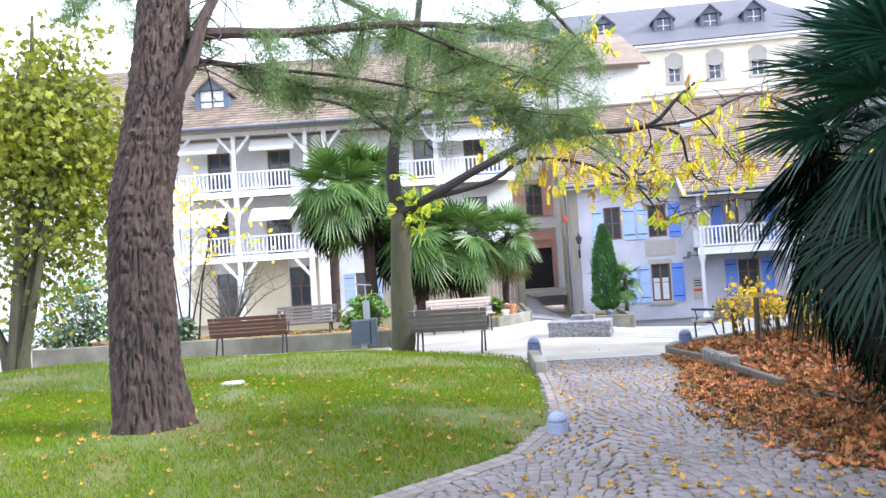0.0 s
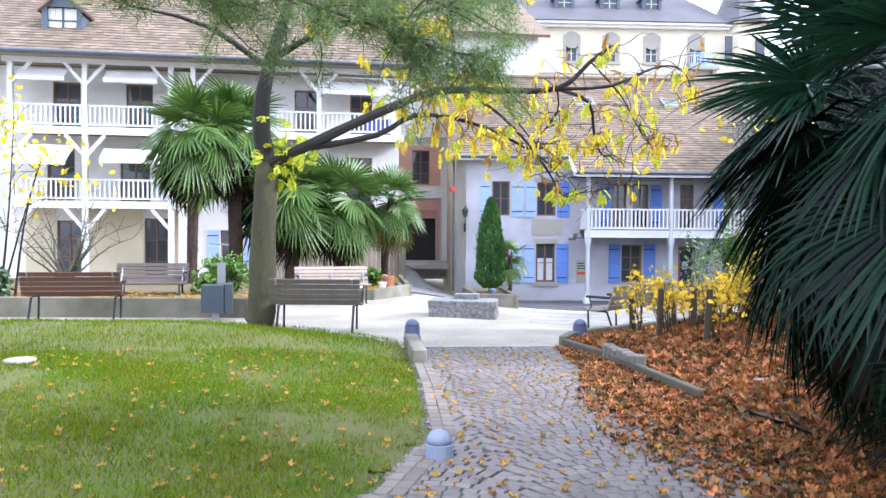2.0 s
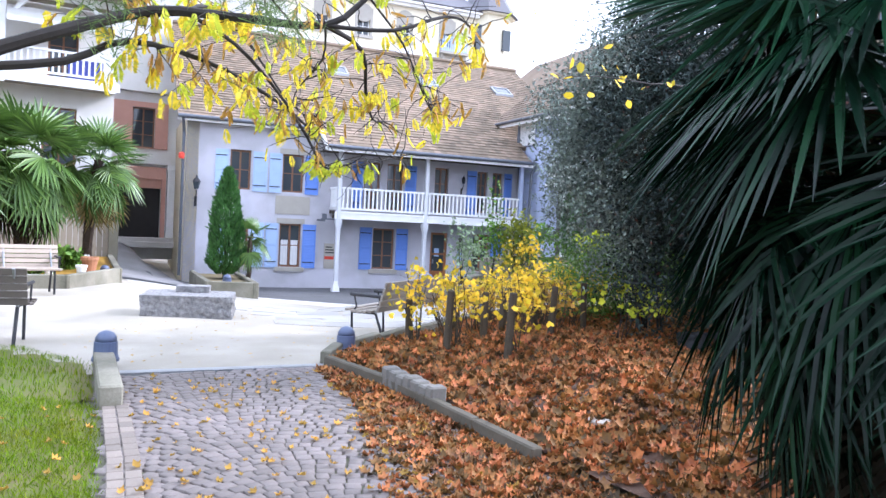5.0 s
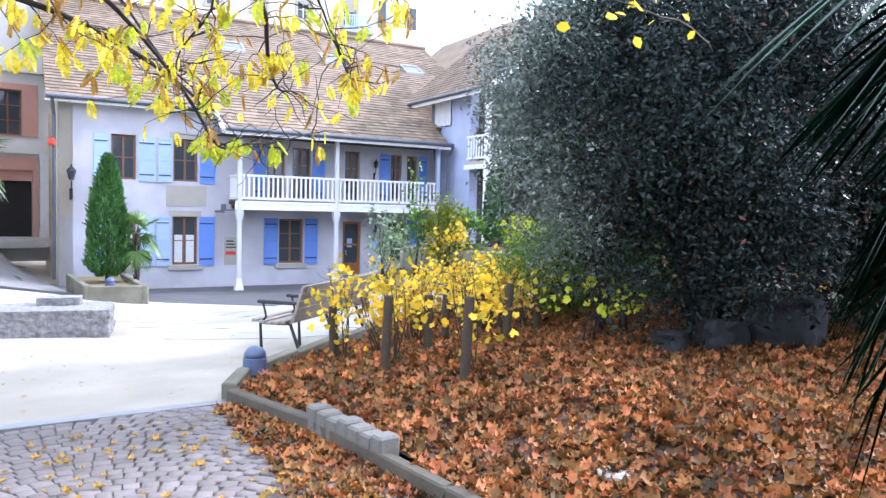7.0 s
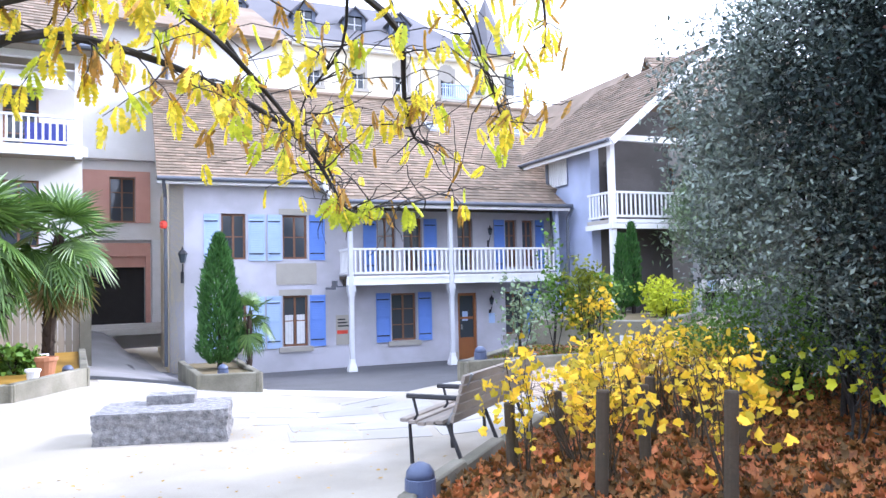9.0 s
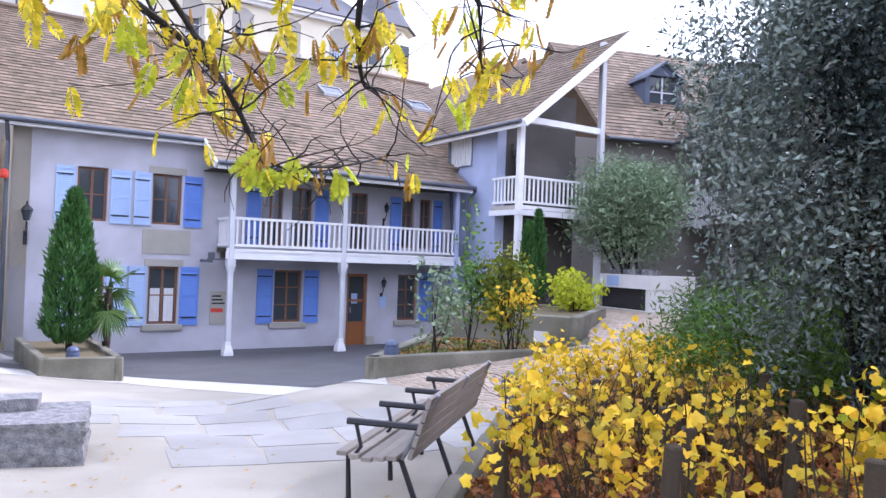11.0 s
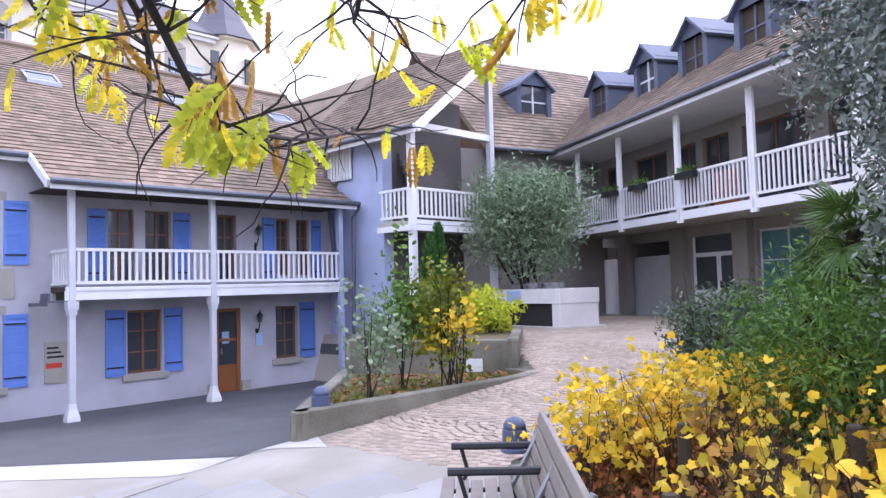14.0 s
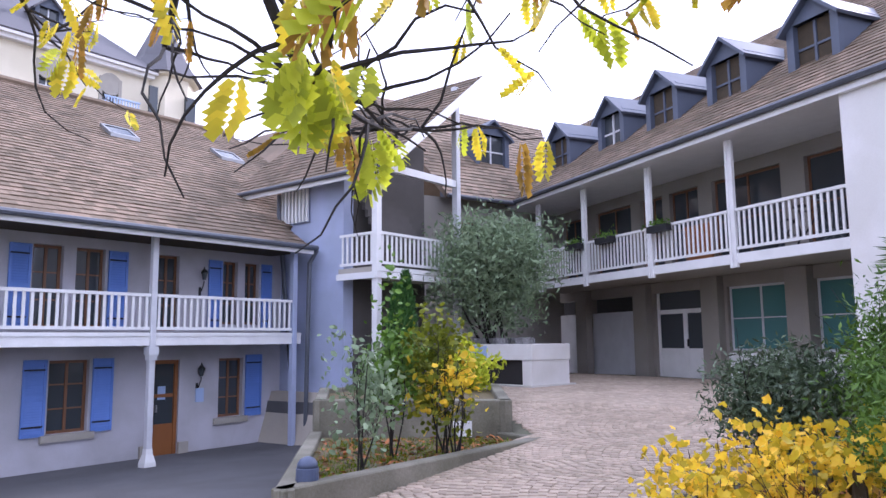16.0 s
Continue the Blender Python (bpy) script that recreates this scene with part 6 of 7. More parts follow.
def wander(rng, p, d, length, steps, bend, drop=0.0):
    pts, d = [Vector(p)], Vector(d).normalized()
    for _ in range(steps):
        d = (d + Vector((rng.uniform(-bend, bend), rng.uniform(-bend, bend), rng.uniform(-bend, bend) - drop))).normalized()
        pts.append(pts[-1] + d * (length / steps))
    return pts


# yellow-leaved tree with the long limb over the plaza
rt = random.Random(40)
tree = thing("locust_tree", pose(0, 0, 0), "deciduous tree with mossy trunk and yellow feathery autumn leaves", "tree")
g = Geo()
limb(g, [(-1.12, 14.0, 0.0), (-1.0, 14.0, 0.25), (-0.96, 14.0, 1.5), (-0.9, 13.95, 2.7)], 0.27, 0.17, 14, rt)
part("trunk", g, M_TRUNK, tree, "mossy grey-green trunk", smooth=True)
g = Geo()
tips = []
mains = [
    ([(-0.9, 13.95, 2.6), (-1.0, 13.95, 3.5), (-0.85, 14.0, 4.4), (-0.5, 14.1, 5.6), (-0.2, 14.2, 7.2)], 0.16, 0.06),
    ([(-0.9, 13.9, 2.65), (-0.2, 13.75, 3.0), (0.8, 13.8, 3.5), (1.85, 13.9, 3.95), (2.7, 13.3, 3.9), (3.66, 12.75, 3.85), (4.2, 12.75, 4.3), (4.6, 12.9, 4.6)], 0.1, 0.02),
    ([(-0.2, 13.8, 2.95), (0.9, 13.9, 3.2), (1.6, 14.2, 3.6), (2.6, 14.5, 3.55), (3.5, 14.55, 3.2), (4.2, 15.0, 2.9), (4.6, 15.6, 2.7)], 0.055, 0.012),
    ([(2.2, 13.8, 3.98), (2.9, 14.1, 3.75), (3.6, 14.45, 3.25), (4.1, 14.6, 2.68), (4.35, 14.57, 2.27), (4.7, 14.75, 2.33), (5.3, 15.0, 2.42), (5.9, 15.2, 2.6)], 0.03, 0.007),
    ([(3.66, 12.75, 3.85), (4.41, 13.4, 3.78), (4.7, 13.9, 3.3), (4.95, 14.2, 3.0), (5.3, 14.6, 3.05)], 0.035, 0.01),
    ([(-0.85, 14.0, 4.4), (0.2, 13.6, 4.9), (1.4, 13.2, 5.0), (2.6, 12.9, 5.4)], 0.06, 0.015),
    ([(-0.8, 14.0, 4.2), (-1.8, 13.6, 4.8), (-2.9, 13.4, 5.0)], 0.06, 0.015),
    ([(2.2, 13.7, 3.95), (2.6, 14.6, 4.3), (3.3, 15.6, 4.3), (4.3, 16.7, 3.6), (5.0, 17.3, 3.3)], 0.03, 0.01),
    ([(4.2, 12.75, 4.3), (4.7, 12.75, 3.8), (5.1, 13.0, 3.35), (5.5, 13.4, 3.1), (5.8, 13.7, 3.15)], 0.016, 0.006),
    ([(3.66, 12.75, 3.85), (3.9, 13.5, 3.6), (3.8, 14.2, 3.3), (3.9, 14.8, 3.1)], 0.016, 0.006),
    ([(3.66, 12.75, 3.85), (4.5, 12.6, 3.9), (5.4, 12.9, 4.3), (6.2, 13.6, 4.4), (6.8, 14.4, 4.1)], 0.03, 0.01),
]
for pts, r0, r1 in mains:
    fine = limb(g, pts, r0, r1, 8, rt)
    tips.append(fine)
part("branch", g, M_TWIG, tree, "long dark crooked limbs")
g, ends = Geo(), []
for bi, fine in enumerate(tips):
    if bi in (0, 6):
        continue
    start = len(fine) // 3
    for i in range(start, len(fine)):
        for _ in range(3 if bi > 1 else 2):
            d = Vector((rt.uniform(-1, 1), rt.uniform(-1, 1), rt.uniform(-0.4, 0.6)))
            tw = wander(rt, fine[i], d, rt.uniform(0.35, 1.1), 6, 0.4, 0.04)
            g.tube(tw, [0.009, 0.008, 0.007, 0.006, 0.005, 0.004, 0.003], 4)
            ends += [(p, rt.random()) for p in tw[2:]]
part("twig", g, M_TWIG, tree, kind="stuff")
ends = [e for e in ends if not (e[0].y < 13.2 and e[0].x < 3.0 and e[0].z < 3.2)]
rn = np.random.default_rng(41)
for mt, lo, hi, nm in ((M_YELLOW, 0.0, 0.42, "leaves"), (M_LIME, 0.42, 0.62, "leaves"), (M_OCHRE, 0.62, 0.86, "leaves")):
    p = np.array([tuple(e[0]) for e in ends if lo <= e[1] < hi])
    p = p[~((p[:, 0] > 3.9) & (p[:, 2] < 2.9) & (rn.uniform(size=len(p)) < 0.7))]
    p = p[~((p[:, 0] > 3.3) & (rn.uniform(size=len(p)) < {M_YELLOW.name: 0.58, M_LIME.name: 0.75, M_OCHRE.name: 0.45}[mt.name]))]
    far = p[(p[:, 2] > 2.9) & (p[:, 0] < 3.3) & (rn.uniform(size=len(p)) < 0.85)]
    p = np.concatenate([p, far + rn.normal(scale=0.05, size=far.shape)])
    n = len(p)
    m = spin(p, rn.uniform(0.16, 0.3, n), rn)
    # leaves hang: own y points down
    yd = np.array([0, 0, -1.0]) + 0.35 * rn.normal(size=(n, 3))
    yd /= np.linalg.norm(yd, axis=1, keepdims=True)
    xd = np.cross(yd, rn.normal(size=(n, 3)))
    xd /= np.linalg.norm(xd, axis=1, keepdims=True)
    s = rn.uniform(0.13, 0.27, n)[:, None]
    m[:, :3, 0], m[:, :3, 1], m[:, :3, 2] = xd * s * (0.75 if mt is not M_OCHRE else 0.4), yd * s, np.cross(xd, yd) * s
    mass(nm, *FEATHER, m, mt, tree, {M_YELLOW.name: "yellow feathery leaves", M_LIME.name: "lime-green feathery leaves", M_OCHRE.name: "withered ochre leaves"}[mt.name])
# bright tufts on the limb's tip
p = np.array([(4.25, 14.5, 2.28)] * 7 + [(4.62, 14.72, 2.33)] * 4 + [(5.3, 15.05, 2.4)] * 4) + rn.normal(scale=0.04, size=(15, 3))
m = spin(p, 1, rn)
yd = np.array([0.3, -0.2, -0.9]) + 0.5 * rn.normal(size=(15, 3))
yd /= np.linalg.norm(yd, axis=1, keepdims=True)
xd = np.cross(yd, rn.normal(size=(15, 3)))
xd /= np.linalg.norm(xd, axis=1, keepdims=True)
s = rn.uniform(0.17, 0.26, 15)[:, None]
m[:, :3, 0], m[:, :3, 1], m[:, :3, 2] = xd * s, yd * s, np.cross(xd, yd) * s
mass("leaves", *FEATHER, m, M_LIME, tree, "fresh lime-green leaf tufts")
# yellow leaves near the trunk
p = np.array([(-0.6, 13.9, 2.8)]) + rn.normal(scale=(0.22, 0.2, 0.3), size=(60, 3))
mass("leaves", *FEATHER, spin(p, rn.uniform(0.15, 0.25, 60), rn), M_LIME, tree, "lime-green shoots at the fork")

# pine
rp = random.Random(50)
pine = thing("pine_tree", pose(0, 0, 0), "tall pine with thick furrowed brown bark on the lawn", "tree")
g = Geo()
spine = [(-3.0, 7.0, -0.15), (-3.0, 7.0, 0.25), (-3.05, 6.99, 0.9), (-3.05, 6.99, 1.7), (-3.02, 7.0, 2.4), (-2.88, 7.06, 3.2), (-2.77, 7.1, 3.95), (-2.7, 7.13, 4.6), (-2.6, 7.2, 6.2), (-2.5, 7.3, 8.5)]
rad = [0.46, 0.37, 0.31, 0.29, 0.285, 0.265, 0.25, 0.23, 0.19, 0.12]
fp, fr = [], []
for i in range(len(spine) - 1):
    for s in range(18):
        t = s / 18
        fp.append(Vector(spine[i]).lerp(Vector(spine[i + 1]), t))
        fr.append(rad[i] + (rad[i + 1] - rad[i]) * t)
NS = 110
for j, p in enumerate(fp):
    for i in range(NS):
        a = 2 * math.pi * i / NS
        q = Vector((math.cos(a) * 4.2, math.sin(a) * 4.2, p.z * (2.2 + 0.5 * min(3, max(0, p.z - 0.8)))))
        plate = min(0.3, abs(noise.noise(q * 1.5)) * 1.3) + 0.35 * abs(noise.noise(q * 3.3 + Vector((7, 0, 0))))
        flare = 1 + 0.35 * max(0, 0.35 - p.z) * (0.5 + 0.5 * math.sin(a * 5 + 1))
        r = fr[j] * flare - 0.03 + 0.12 * plate
        g.v.append((p.x + r * math.cos(a), p.y + r * math.sin(a), p.z))
for j in range(len(fp) - 1):
    for i in range(NS):
        g.f.append((j * NS + i, j * NS + (i + 1) % NS, (j + 1) * NS + (i + 1) % NS, (j + 1) * NS + i))
part("trunk", g, M_BARK, pine, "thick trunk with deeply furrowed bark")
g, tufts = Geo(), []
pmain = [
    ([(-2.75, 7.1, 4.0), (-2.3, 7.2, 4.15), (-1.5, 7.5, 4.2), (-0.4, 8.2, 4.45), (0.8, 9.4, 4.7), (2.0, 10.6, 4.75)], 0.075, 0.02),
    ([(-2.7, 7.0, 3.4), (-2.45, 7.0, 3.75), (-2.3, 7.1, 4.3), (-2.0, 7.4, 5.0)], 0.09, 0.04),
    ([(-2.7, 7.15, 3.9), (-2.2, 7.7, 3.95), (-1.5, 8.5, 3.85), (-0.9, 9.4, 3.9)], 0.04, 0.015),
    ([(-2.2, 7.7, 3.95), (-0.8, 8.3, 3.85), (0.4, 8.8, 3.65), (1.2, 9.1, 3.5), (1.9, 9.4, 3.45)], 0.022, 0.008),
    ([(-0.4, 8.2, 4.45), (0.5, 8.7, 4.15), (1.3, 8.9, 3.85)], 0.02, 0.008),
    ([(-2.6, 7.2, 4.8), (-1.6, 8.6, 5.2), (-0.6, 10.4, 5.2), (0.6, 12.0, 5.0)], 0.06, 0.02),
    ([(-2.6, 7.2, 5.0), (-1.0, 8.0, 5.4), (1.2, 9.6, 5.3), (2.4, 11.4, 4.9)], 0.06, 0.02),
    ([(-2.6, 7.2, 5.2), (-3.8, 8.2, 5.6), (-4.6, 9.6, 5.6)], 0.06, 0.02),
    ([(-2.8, 7.2, 4.2), (-3.3, 8.6, 4.9), (-3.8, 10.2, 5.3)], 0.04, 0.015),
]
for bi, (pts, r0, r1) in enumerate(pmain):
    fine = limb(g, pts, r0, r1, 7, rp)
    for i in range(len(fine) // 3, len(fine)):
        for _ in range(3):
            d = Vector((rp.uniform(-0.6, 1), rp.uniform(-0.3, 1), rp.uniform(-0.55, 0.35)))
            tw = wander(rp, fine[i], d, rp.uniform(0.35, 1.0), 5, 0.3, 0.04)
            g.tube(tw, [0.012, 0.01, 0.008, 0.007, 0.006, 0.004], 4)
            if bi != 1:
                tufts += tw[1:]
part("branch", g, M_BARK, pine, "bare crooked branches")
tp = np.array([tuple(t) for t in tufts])
tp = np.repeat(tp, 80, axis=0) + rn.normal(scale=0.08, size=(80 * len(tp), 3))
nd = ([(-0.026, 0, 0), (0.026, 0, 0), (0.0, 1, -0.12)], [(0, 1, 2)])
mass("needles", *nd, spin(tp, rn.uniform(0.1, 0.19, len(tp)), rn), M_NEEDLE, pine, "long grey-green pine needles")


def leafy(name, label, centre, radii, n, size, mat, seed, leaf=LEAF, base=None, stems=4, parent_label="", gap=0.25, category="shrub", stem_mat=None, shell=0.55, group="", trunk_r=0.02, clumps=0):
    """A bushy plant: stems from its base and leaves in clumps through an uneven crown."""
    rng, rd_ = np.random.default_rng(seed), random.Random(seed)
    c = Vector(centre)
    b = Vector(base) if base else Vector((c.x, c.y, c.z - radii[2]))
    ob = thing(name, pose(*b), label, category, group)
    g = Geo()
    for i in range(stems):
        t = Vector((c.x + rd_.uniform(-0.6, 0.6) * radii[0], c.y + rd_.uniform(-0.6, 0.6) * radii[1], c.z + rd_.uniform(0.0, 0.8) * radii[2]))
        s = Vector((b.x + rd_.uniform(-0.15, 0.15) * radii[0], b.y + rd_.uniform(-0.15, 0.15) * radii[1], b.z - 0.05))
        mid = s.lerp(t, 0.5) + Vector((rd_.uniform(-0.1, 0.1), rd_.uniform(-0.1, 0.1), 0))
        limb(g, [s - b, mid - b, t - b], trunk_r, trunk_r * 0.25, 6, rd_)
        for _ in range(5):
            o = s.lerp(t, rd_.uniform(0.3, 1))
            w = wander(rd_, o - b, (rd_.uniform(-1, 1), rd_.uniform(-1, 1), rd_.uniform(0, 1)), radii[0] * 0.6, 4, 0.3)
            g.tube(w, [trunk_r * 0.3, trunk_r * 0.25, trunk_r * 0.2, trunk_r * 0.15, trunk_r * 0.1], 4)
    part("stem", g, stem_mat or M_TWIG, ob)
    k = clumps or max(12, n // 90)
    cl = rng.normal(size=(k, 3))
    cl /= np.linalg.norm(cl, axis=1, keepdims=True)
    cl *= rng.uniform(shell, 1.0, (k, 1)) * np.clip(1 + 0.12 * rng.normal(size=(k, 1)), 0.75, 1.12)
    cl[:, 2] = np.maximum(cl[:, 2], -0.85)
    idx = rng.integers(0, k, n)
    pts = (cl[idx] + np.clip(rng.normal(scale=gap, size=(n, 3)), -1.8 * gap, 1.8 * gap)) * np.array(radii) + np.array(c)
    pts[:, 2] = np.maximum(pts[:, 2], b.z + 0.02)
    mass("foliage", *leaf, spin(pts, rng.uniform(size * 0.6, size * 1.3, n), rng), mat, ob)
    return ob


# pale green tree beyond the lawn
lt = leafy("maple_tree", "slim tree with yellow-green autumn leaves", (-8.2, 14.6, 4.2), (1.9, 1.7, 2.8), 8500, 0.14, M_LEAFG, 60, MAPLE, base=(-8.72, 14.3, 0.1), stems=5, category="tree", stem_mat=M_TRUNK, gap=0.22, shell=0.25, trunk_r=0.1)
part("trunk", Geo().tube([(-0.05, 0, -0.2), (0.0, 0, 0.3), (0.15, 0.1, 2.5), (0.4, 0.2, 4.5), (0.5, 0.3, 7.2)], [0.22, 0.17, 0.13, 0.09, 0.03], 10).tube([(-0.1, 0, -0.2), (-0.2, 0.02, 0.3), (-0.75, 0.1, 1.4), (-1.0, 0.15, 3.2), (-1.3, 0.2, 5.4)], [0.17, 0.13, 0.11, 0.08, 0.03], 10), M_TRUNK, lt)
leafy("maple_tree", "thin yellow-green sapling with golden leaves", (-6.2, 17.5, 2.9), (1.4, 1.0, 1.5), 300, 0.13, M_YELLOW, 61, base=(-6.4, 17.6, 0.2), stems=4, category="tree", gap=0.25, shell=0.3, trunk_r=0.03)
for x, y, z, r, mt, lab, sd in ((-9.3, 18.0, 0.7, 0.9, M_ROSEM, "grey-green garden shrub in the planter", 62), (-8.0, 17.6, 0.6, 0.7, M_GREEN, "green garden shrub in the planter", 63), (-10.2, 19.5, 1.3, 1.4, M_CYPRESS, "dark green shrub behind the planter", 64), (-2.1, 18.2, 0.55, 0.55, M_GREEN, "leafy green shrub under the palms", 65), (-6.6, 17.3, 0.45, 0.4, M_ROSEM, "low grey herb in the planter", 66), (0.5, 21.4, 0.3, 0.45, M_GREEN, "spiky green shrub in the planter", 67), (1.2, 22.6, 0.25, 0.35, M_GREEN, "green perennial in the planter", 68)):
    leafy("garden_shrub", lab, (x, y, z), (r, r * 0.9, r * 0.75), 900, 0.12, mt, sd, stems=5, base=(x, y, 0.15 if y < 20 else 0.03))
# bare magnolia
rm = random.Random(70)
mg = thing("bare_shrub", pose(-6.9, 22.5, 0.15), "leafless grey shrub with spreading twigs", "shrub")
g = Geo()
for i in range(16):
    w = wander(rm, (0, 0, 0), (rm.uniform(-0.9, 0.9), rm.uniform(-0.6, 0.6), 1), rm.uniform(1.6, 2.5), 6, 0.25, -0.03)
    g.tube(w, [0.035, 0.03, 0.025, 0.02, 0.014, 0.009, 0.005], 5)
    for p in w[2:]:
        for _ in range(2):
            t = wander(rm, p, (rm.uniform(-1, 1), rm.uniform(-1, 1), rm.uniform(0, 1)), rm.uniform(0.3, 0.7), 4, 0.3)
            g.tube(t, [0.01, 0.008, 0.006, 0.005, 0.003], 4)
part("stem", g, M_KERB, mg)
# leaf litter in the planters
for poly, z, n, sd in (([(-9.6, 17.0), (-6.9, 16.8), (-1.5, 16.15), (-1.4, 18), (-9.6, 19)], 0.22, 1500, 1), ([(10.6, 20.0), (7.85, 17.95), (11.6, 17.5), (11.8, 18.1)], 0.15, 500, 2)):
    p = scatter(poly, n, lambda x, y: z, R)
    mass("fallen_leaf", *LEAF, spin(p, R.uniform(0.06, 0.12, n), R, (0, 0, 1), 0.5), M_OCHRE if sd == 1 else M_DEAD, label="fallen leaves on the planter soil", category="leaves")
p = scatter([(10.6, 20.0), (7.85, 17.95), (11.6, 17.5), (11.8, 18.1)], 2200, lambda x, y: 0.13, R, lambda x, y: 0.5 + noise.noise((x * 2, y * 2, 0)))
mass("grass", *BLADE, spin(p, R.uniform(0.04, 0.09, len(p)), R, (0, 0, 1), 0.6), M_GRASS, label="rough weeds and moss in the planter", category="grass")


# cypresses
def cypress(x, y, z, h, r, n, seed, label):
    rng = np.random.default_rng(seed)
    ob = thing("cypress", pose(x, y, z), label, "cypress", "columnar cypresses")
    part("trunk", Geo().tube([(0, 0, -0.1), (0, 0, h * 0.9)], [0.06, 0.015], 8), M_TWIG, ob)
    t = rng.uniform(0.02, 1, n)
    prof = r * np.minimum(1, (t + 0.06) * 6) * (1 - t ** 2.6) ** 0.8
    a = rng.uniform(0, 2 * np.pi, n)
    rr = prof * np.sqrt(rng.uniform(0.35, 1.1, n)) * (1 + 0.12 * np.sin(a * 5 + t * 9))
    pts = np.c_[x + rr * np.cos(a), y + rr * np.sin(a), z + 0.06 + t * h]
    out = np.c_[np.cos(a), np.sin(a), np.full(n, 0.0)]
    m = spin(pts, 1, rng)
    yd = np.array([0, 0, 1.0]) + 0.5 * out + 0.25 * rng.normal(size=(n, 3))
    yd /= np.linalg.norm(yd, axis=1, keepdims=True)
    xd = np.cross(yd, rng.normal(size=(n, 3)))
    xd /= np.linalg.norm(xd, axis=1, keepdims=True)
    s = rng.uniform(0.07, 0.17, n)[:, None]
    m[:, :3, 0], m[:, :3, 1], m[:, :3, 2] = xd * s, yd * s, np.cross(xd, yd) * s
    mass("foliage", *NARROW, m, M_CYPRESS, ob)


cypress(4.95, 23.5, -0.25, 2.75, 0.42, 9000, 80, "dense dark-green columnar cypress in the planter")
for x, y, h, sd in ((14.7, 21.8, 1.9, 81), (15.2, 21.95, 2.2, 82)):
    cypress(x, y, 0.6, h, 0.2, 3000, sd, "young columnar cypress in the raised planter")

# fruit shrubs in the stepped planter
leafy("fruit_shrub", "sparse fruit shrub with dark grey-green leaves", (8.85, 17.95, 0.95), (0.42, 0.35, 0.7), 420, 0.085, M_OLIVE, 90, base=(8.8, 17.95, 0.12), stems=5, gap=0.3, trunk_r=0.013, shell=0.3)
leafy("fruit_shrub", "fruit shrub with yellow and green leaves", (10.2, 17.9, 1.1), (0.52, 0.42, 0.65), 900, 0.09, M_LEAFG, 91, base=(10.2, 17.85, 0.12), stems=6, gap=0.26, trunk_r=0.014, shell=0.3)
leafy("fruit_shrub", "tall thin shrub with green leaves", (9.8, 18.3, 1.35), (0.45, 0.3, 0.8), 480, 0.085, M_GREEN, 92, base=(9.8, 18.3, 0.12), stems=5, gap=0.28, trunk_r=0.012, shell=0.3)
leafy("fruit_shrub", "golden-leaved shrub in the lower planter", (10.25, 17.75, 0.95), (0.38, 0.3, 0.4), 200, 0.1, M_VINE, 93, base=(10.25, 17.7, 0.12), stems=4, gap=0.3, trunk_r=0.015)
leafy("golden_bush", "rounded yellow-green bush in the raised planter", (14.5, 20.2, 0.95), (0.6, 0.5, 0.45), 1500, 0.1, M_LIME, 94, base=(14.5, 20.2, 0.55), stems=5)
leafy("garden_shrub", "green shrub beside the stair wing", (12.2, 19.9, 1.0), (0.6, 0.5, 0.55), 900, 0.1, M_GREEN, 95, base=(12.2, 19.9, 0.55), stems=5)

# olive by the trough
ol = leafy("olive_tree", "rounded silver-green olive tree behind the trough", (18.7, 21.9, 3.2), (1.75, 1.6, 1.45), 15000, 0.17, M_OLIVE, 100, NARROW, base=(18.75, 21.7, 0.8), stems=8, category="tree", gap=0.2, shell=0.35, trunk_r=0.05)

# dark shrub by the leaf bed
NARROW2 = ([(0, 0, 0), (0.2, 0.45, 0.03), (0, 1, -0.08), (-0.2, 0.45, 0.03)], [(0, 1, 2, 3)])
# Stands out of view, sized to throw shade on palm and bed.
leafy("evergreen_shrub", "tall evergreen mass out of view, shading the fan palm", (7.6, 3.4, 2.6), (2.6, 2.6, 2.6), 42000, 0.15, M_SHRUB, 116, NARROW2, base=(7.6, 3.4, 0.1), stems=10, gap=0.17, shell=0.5, trunk_r=0.08)
# Clump added to darken the ground beside the palm.
leafy("evergreen_shrub", "low undergrowth added for the darkness beside the fan palm", (5.9, 4.9, 0.85), (1.1, 1.3, 0.8), 9000, 0.14, M_SHRUB, 119, NARROW2, base=(5.9, 4.9, 0.1), stems=8, gap=0.2, shell=0.4)
# Unseen evergreen, added to block sun and darken the right side.
leafy("evergreen_shrub", "unseen tall evergreen added to shade the path's right side", (8.0, -2.2, 3.0), (2.8, 2.8, 3.1), 30000, 0.18, M_SHRUB, 117, NARROW2, base=(8.0, -2.2, 0.0), stems=10, gap=0.17, shell=0.5, trunk_r=0.08)
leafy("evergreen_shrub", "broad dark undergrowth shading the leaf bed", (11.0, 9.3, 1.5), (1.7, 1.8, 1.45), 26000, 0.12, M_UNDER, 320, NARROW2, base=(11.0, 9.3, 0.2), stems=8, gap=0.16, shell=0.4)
# Added clump, shade in its colour, that blacks out the ground below the palm.
leafy("evergreen_shrub", "near-black plants added for the shade under the fan palm", (4.75, 5.1, 0.5), (0.75, 0.8, 0.42), 7000, 0.12, M_UNDER, 321, NARROW2, base=(4.75, 5.1, 0.15), stems=6, gap=0.2, shell=0.3)
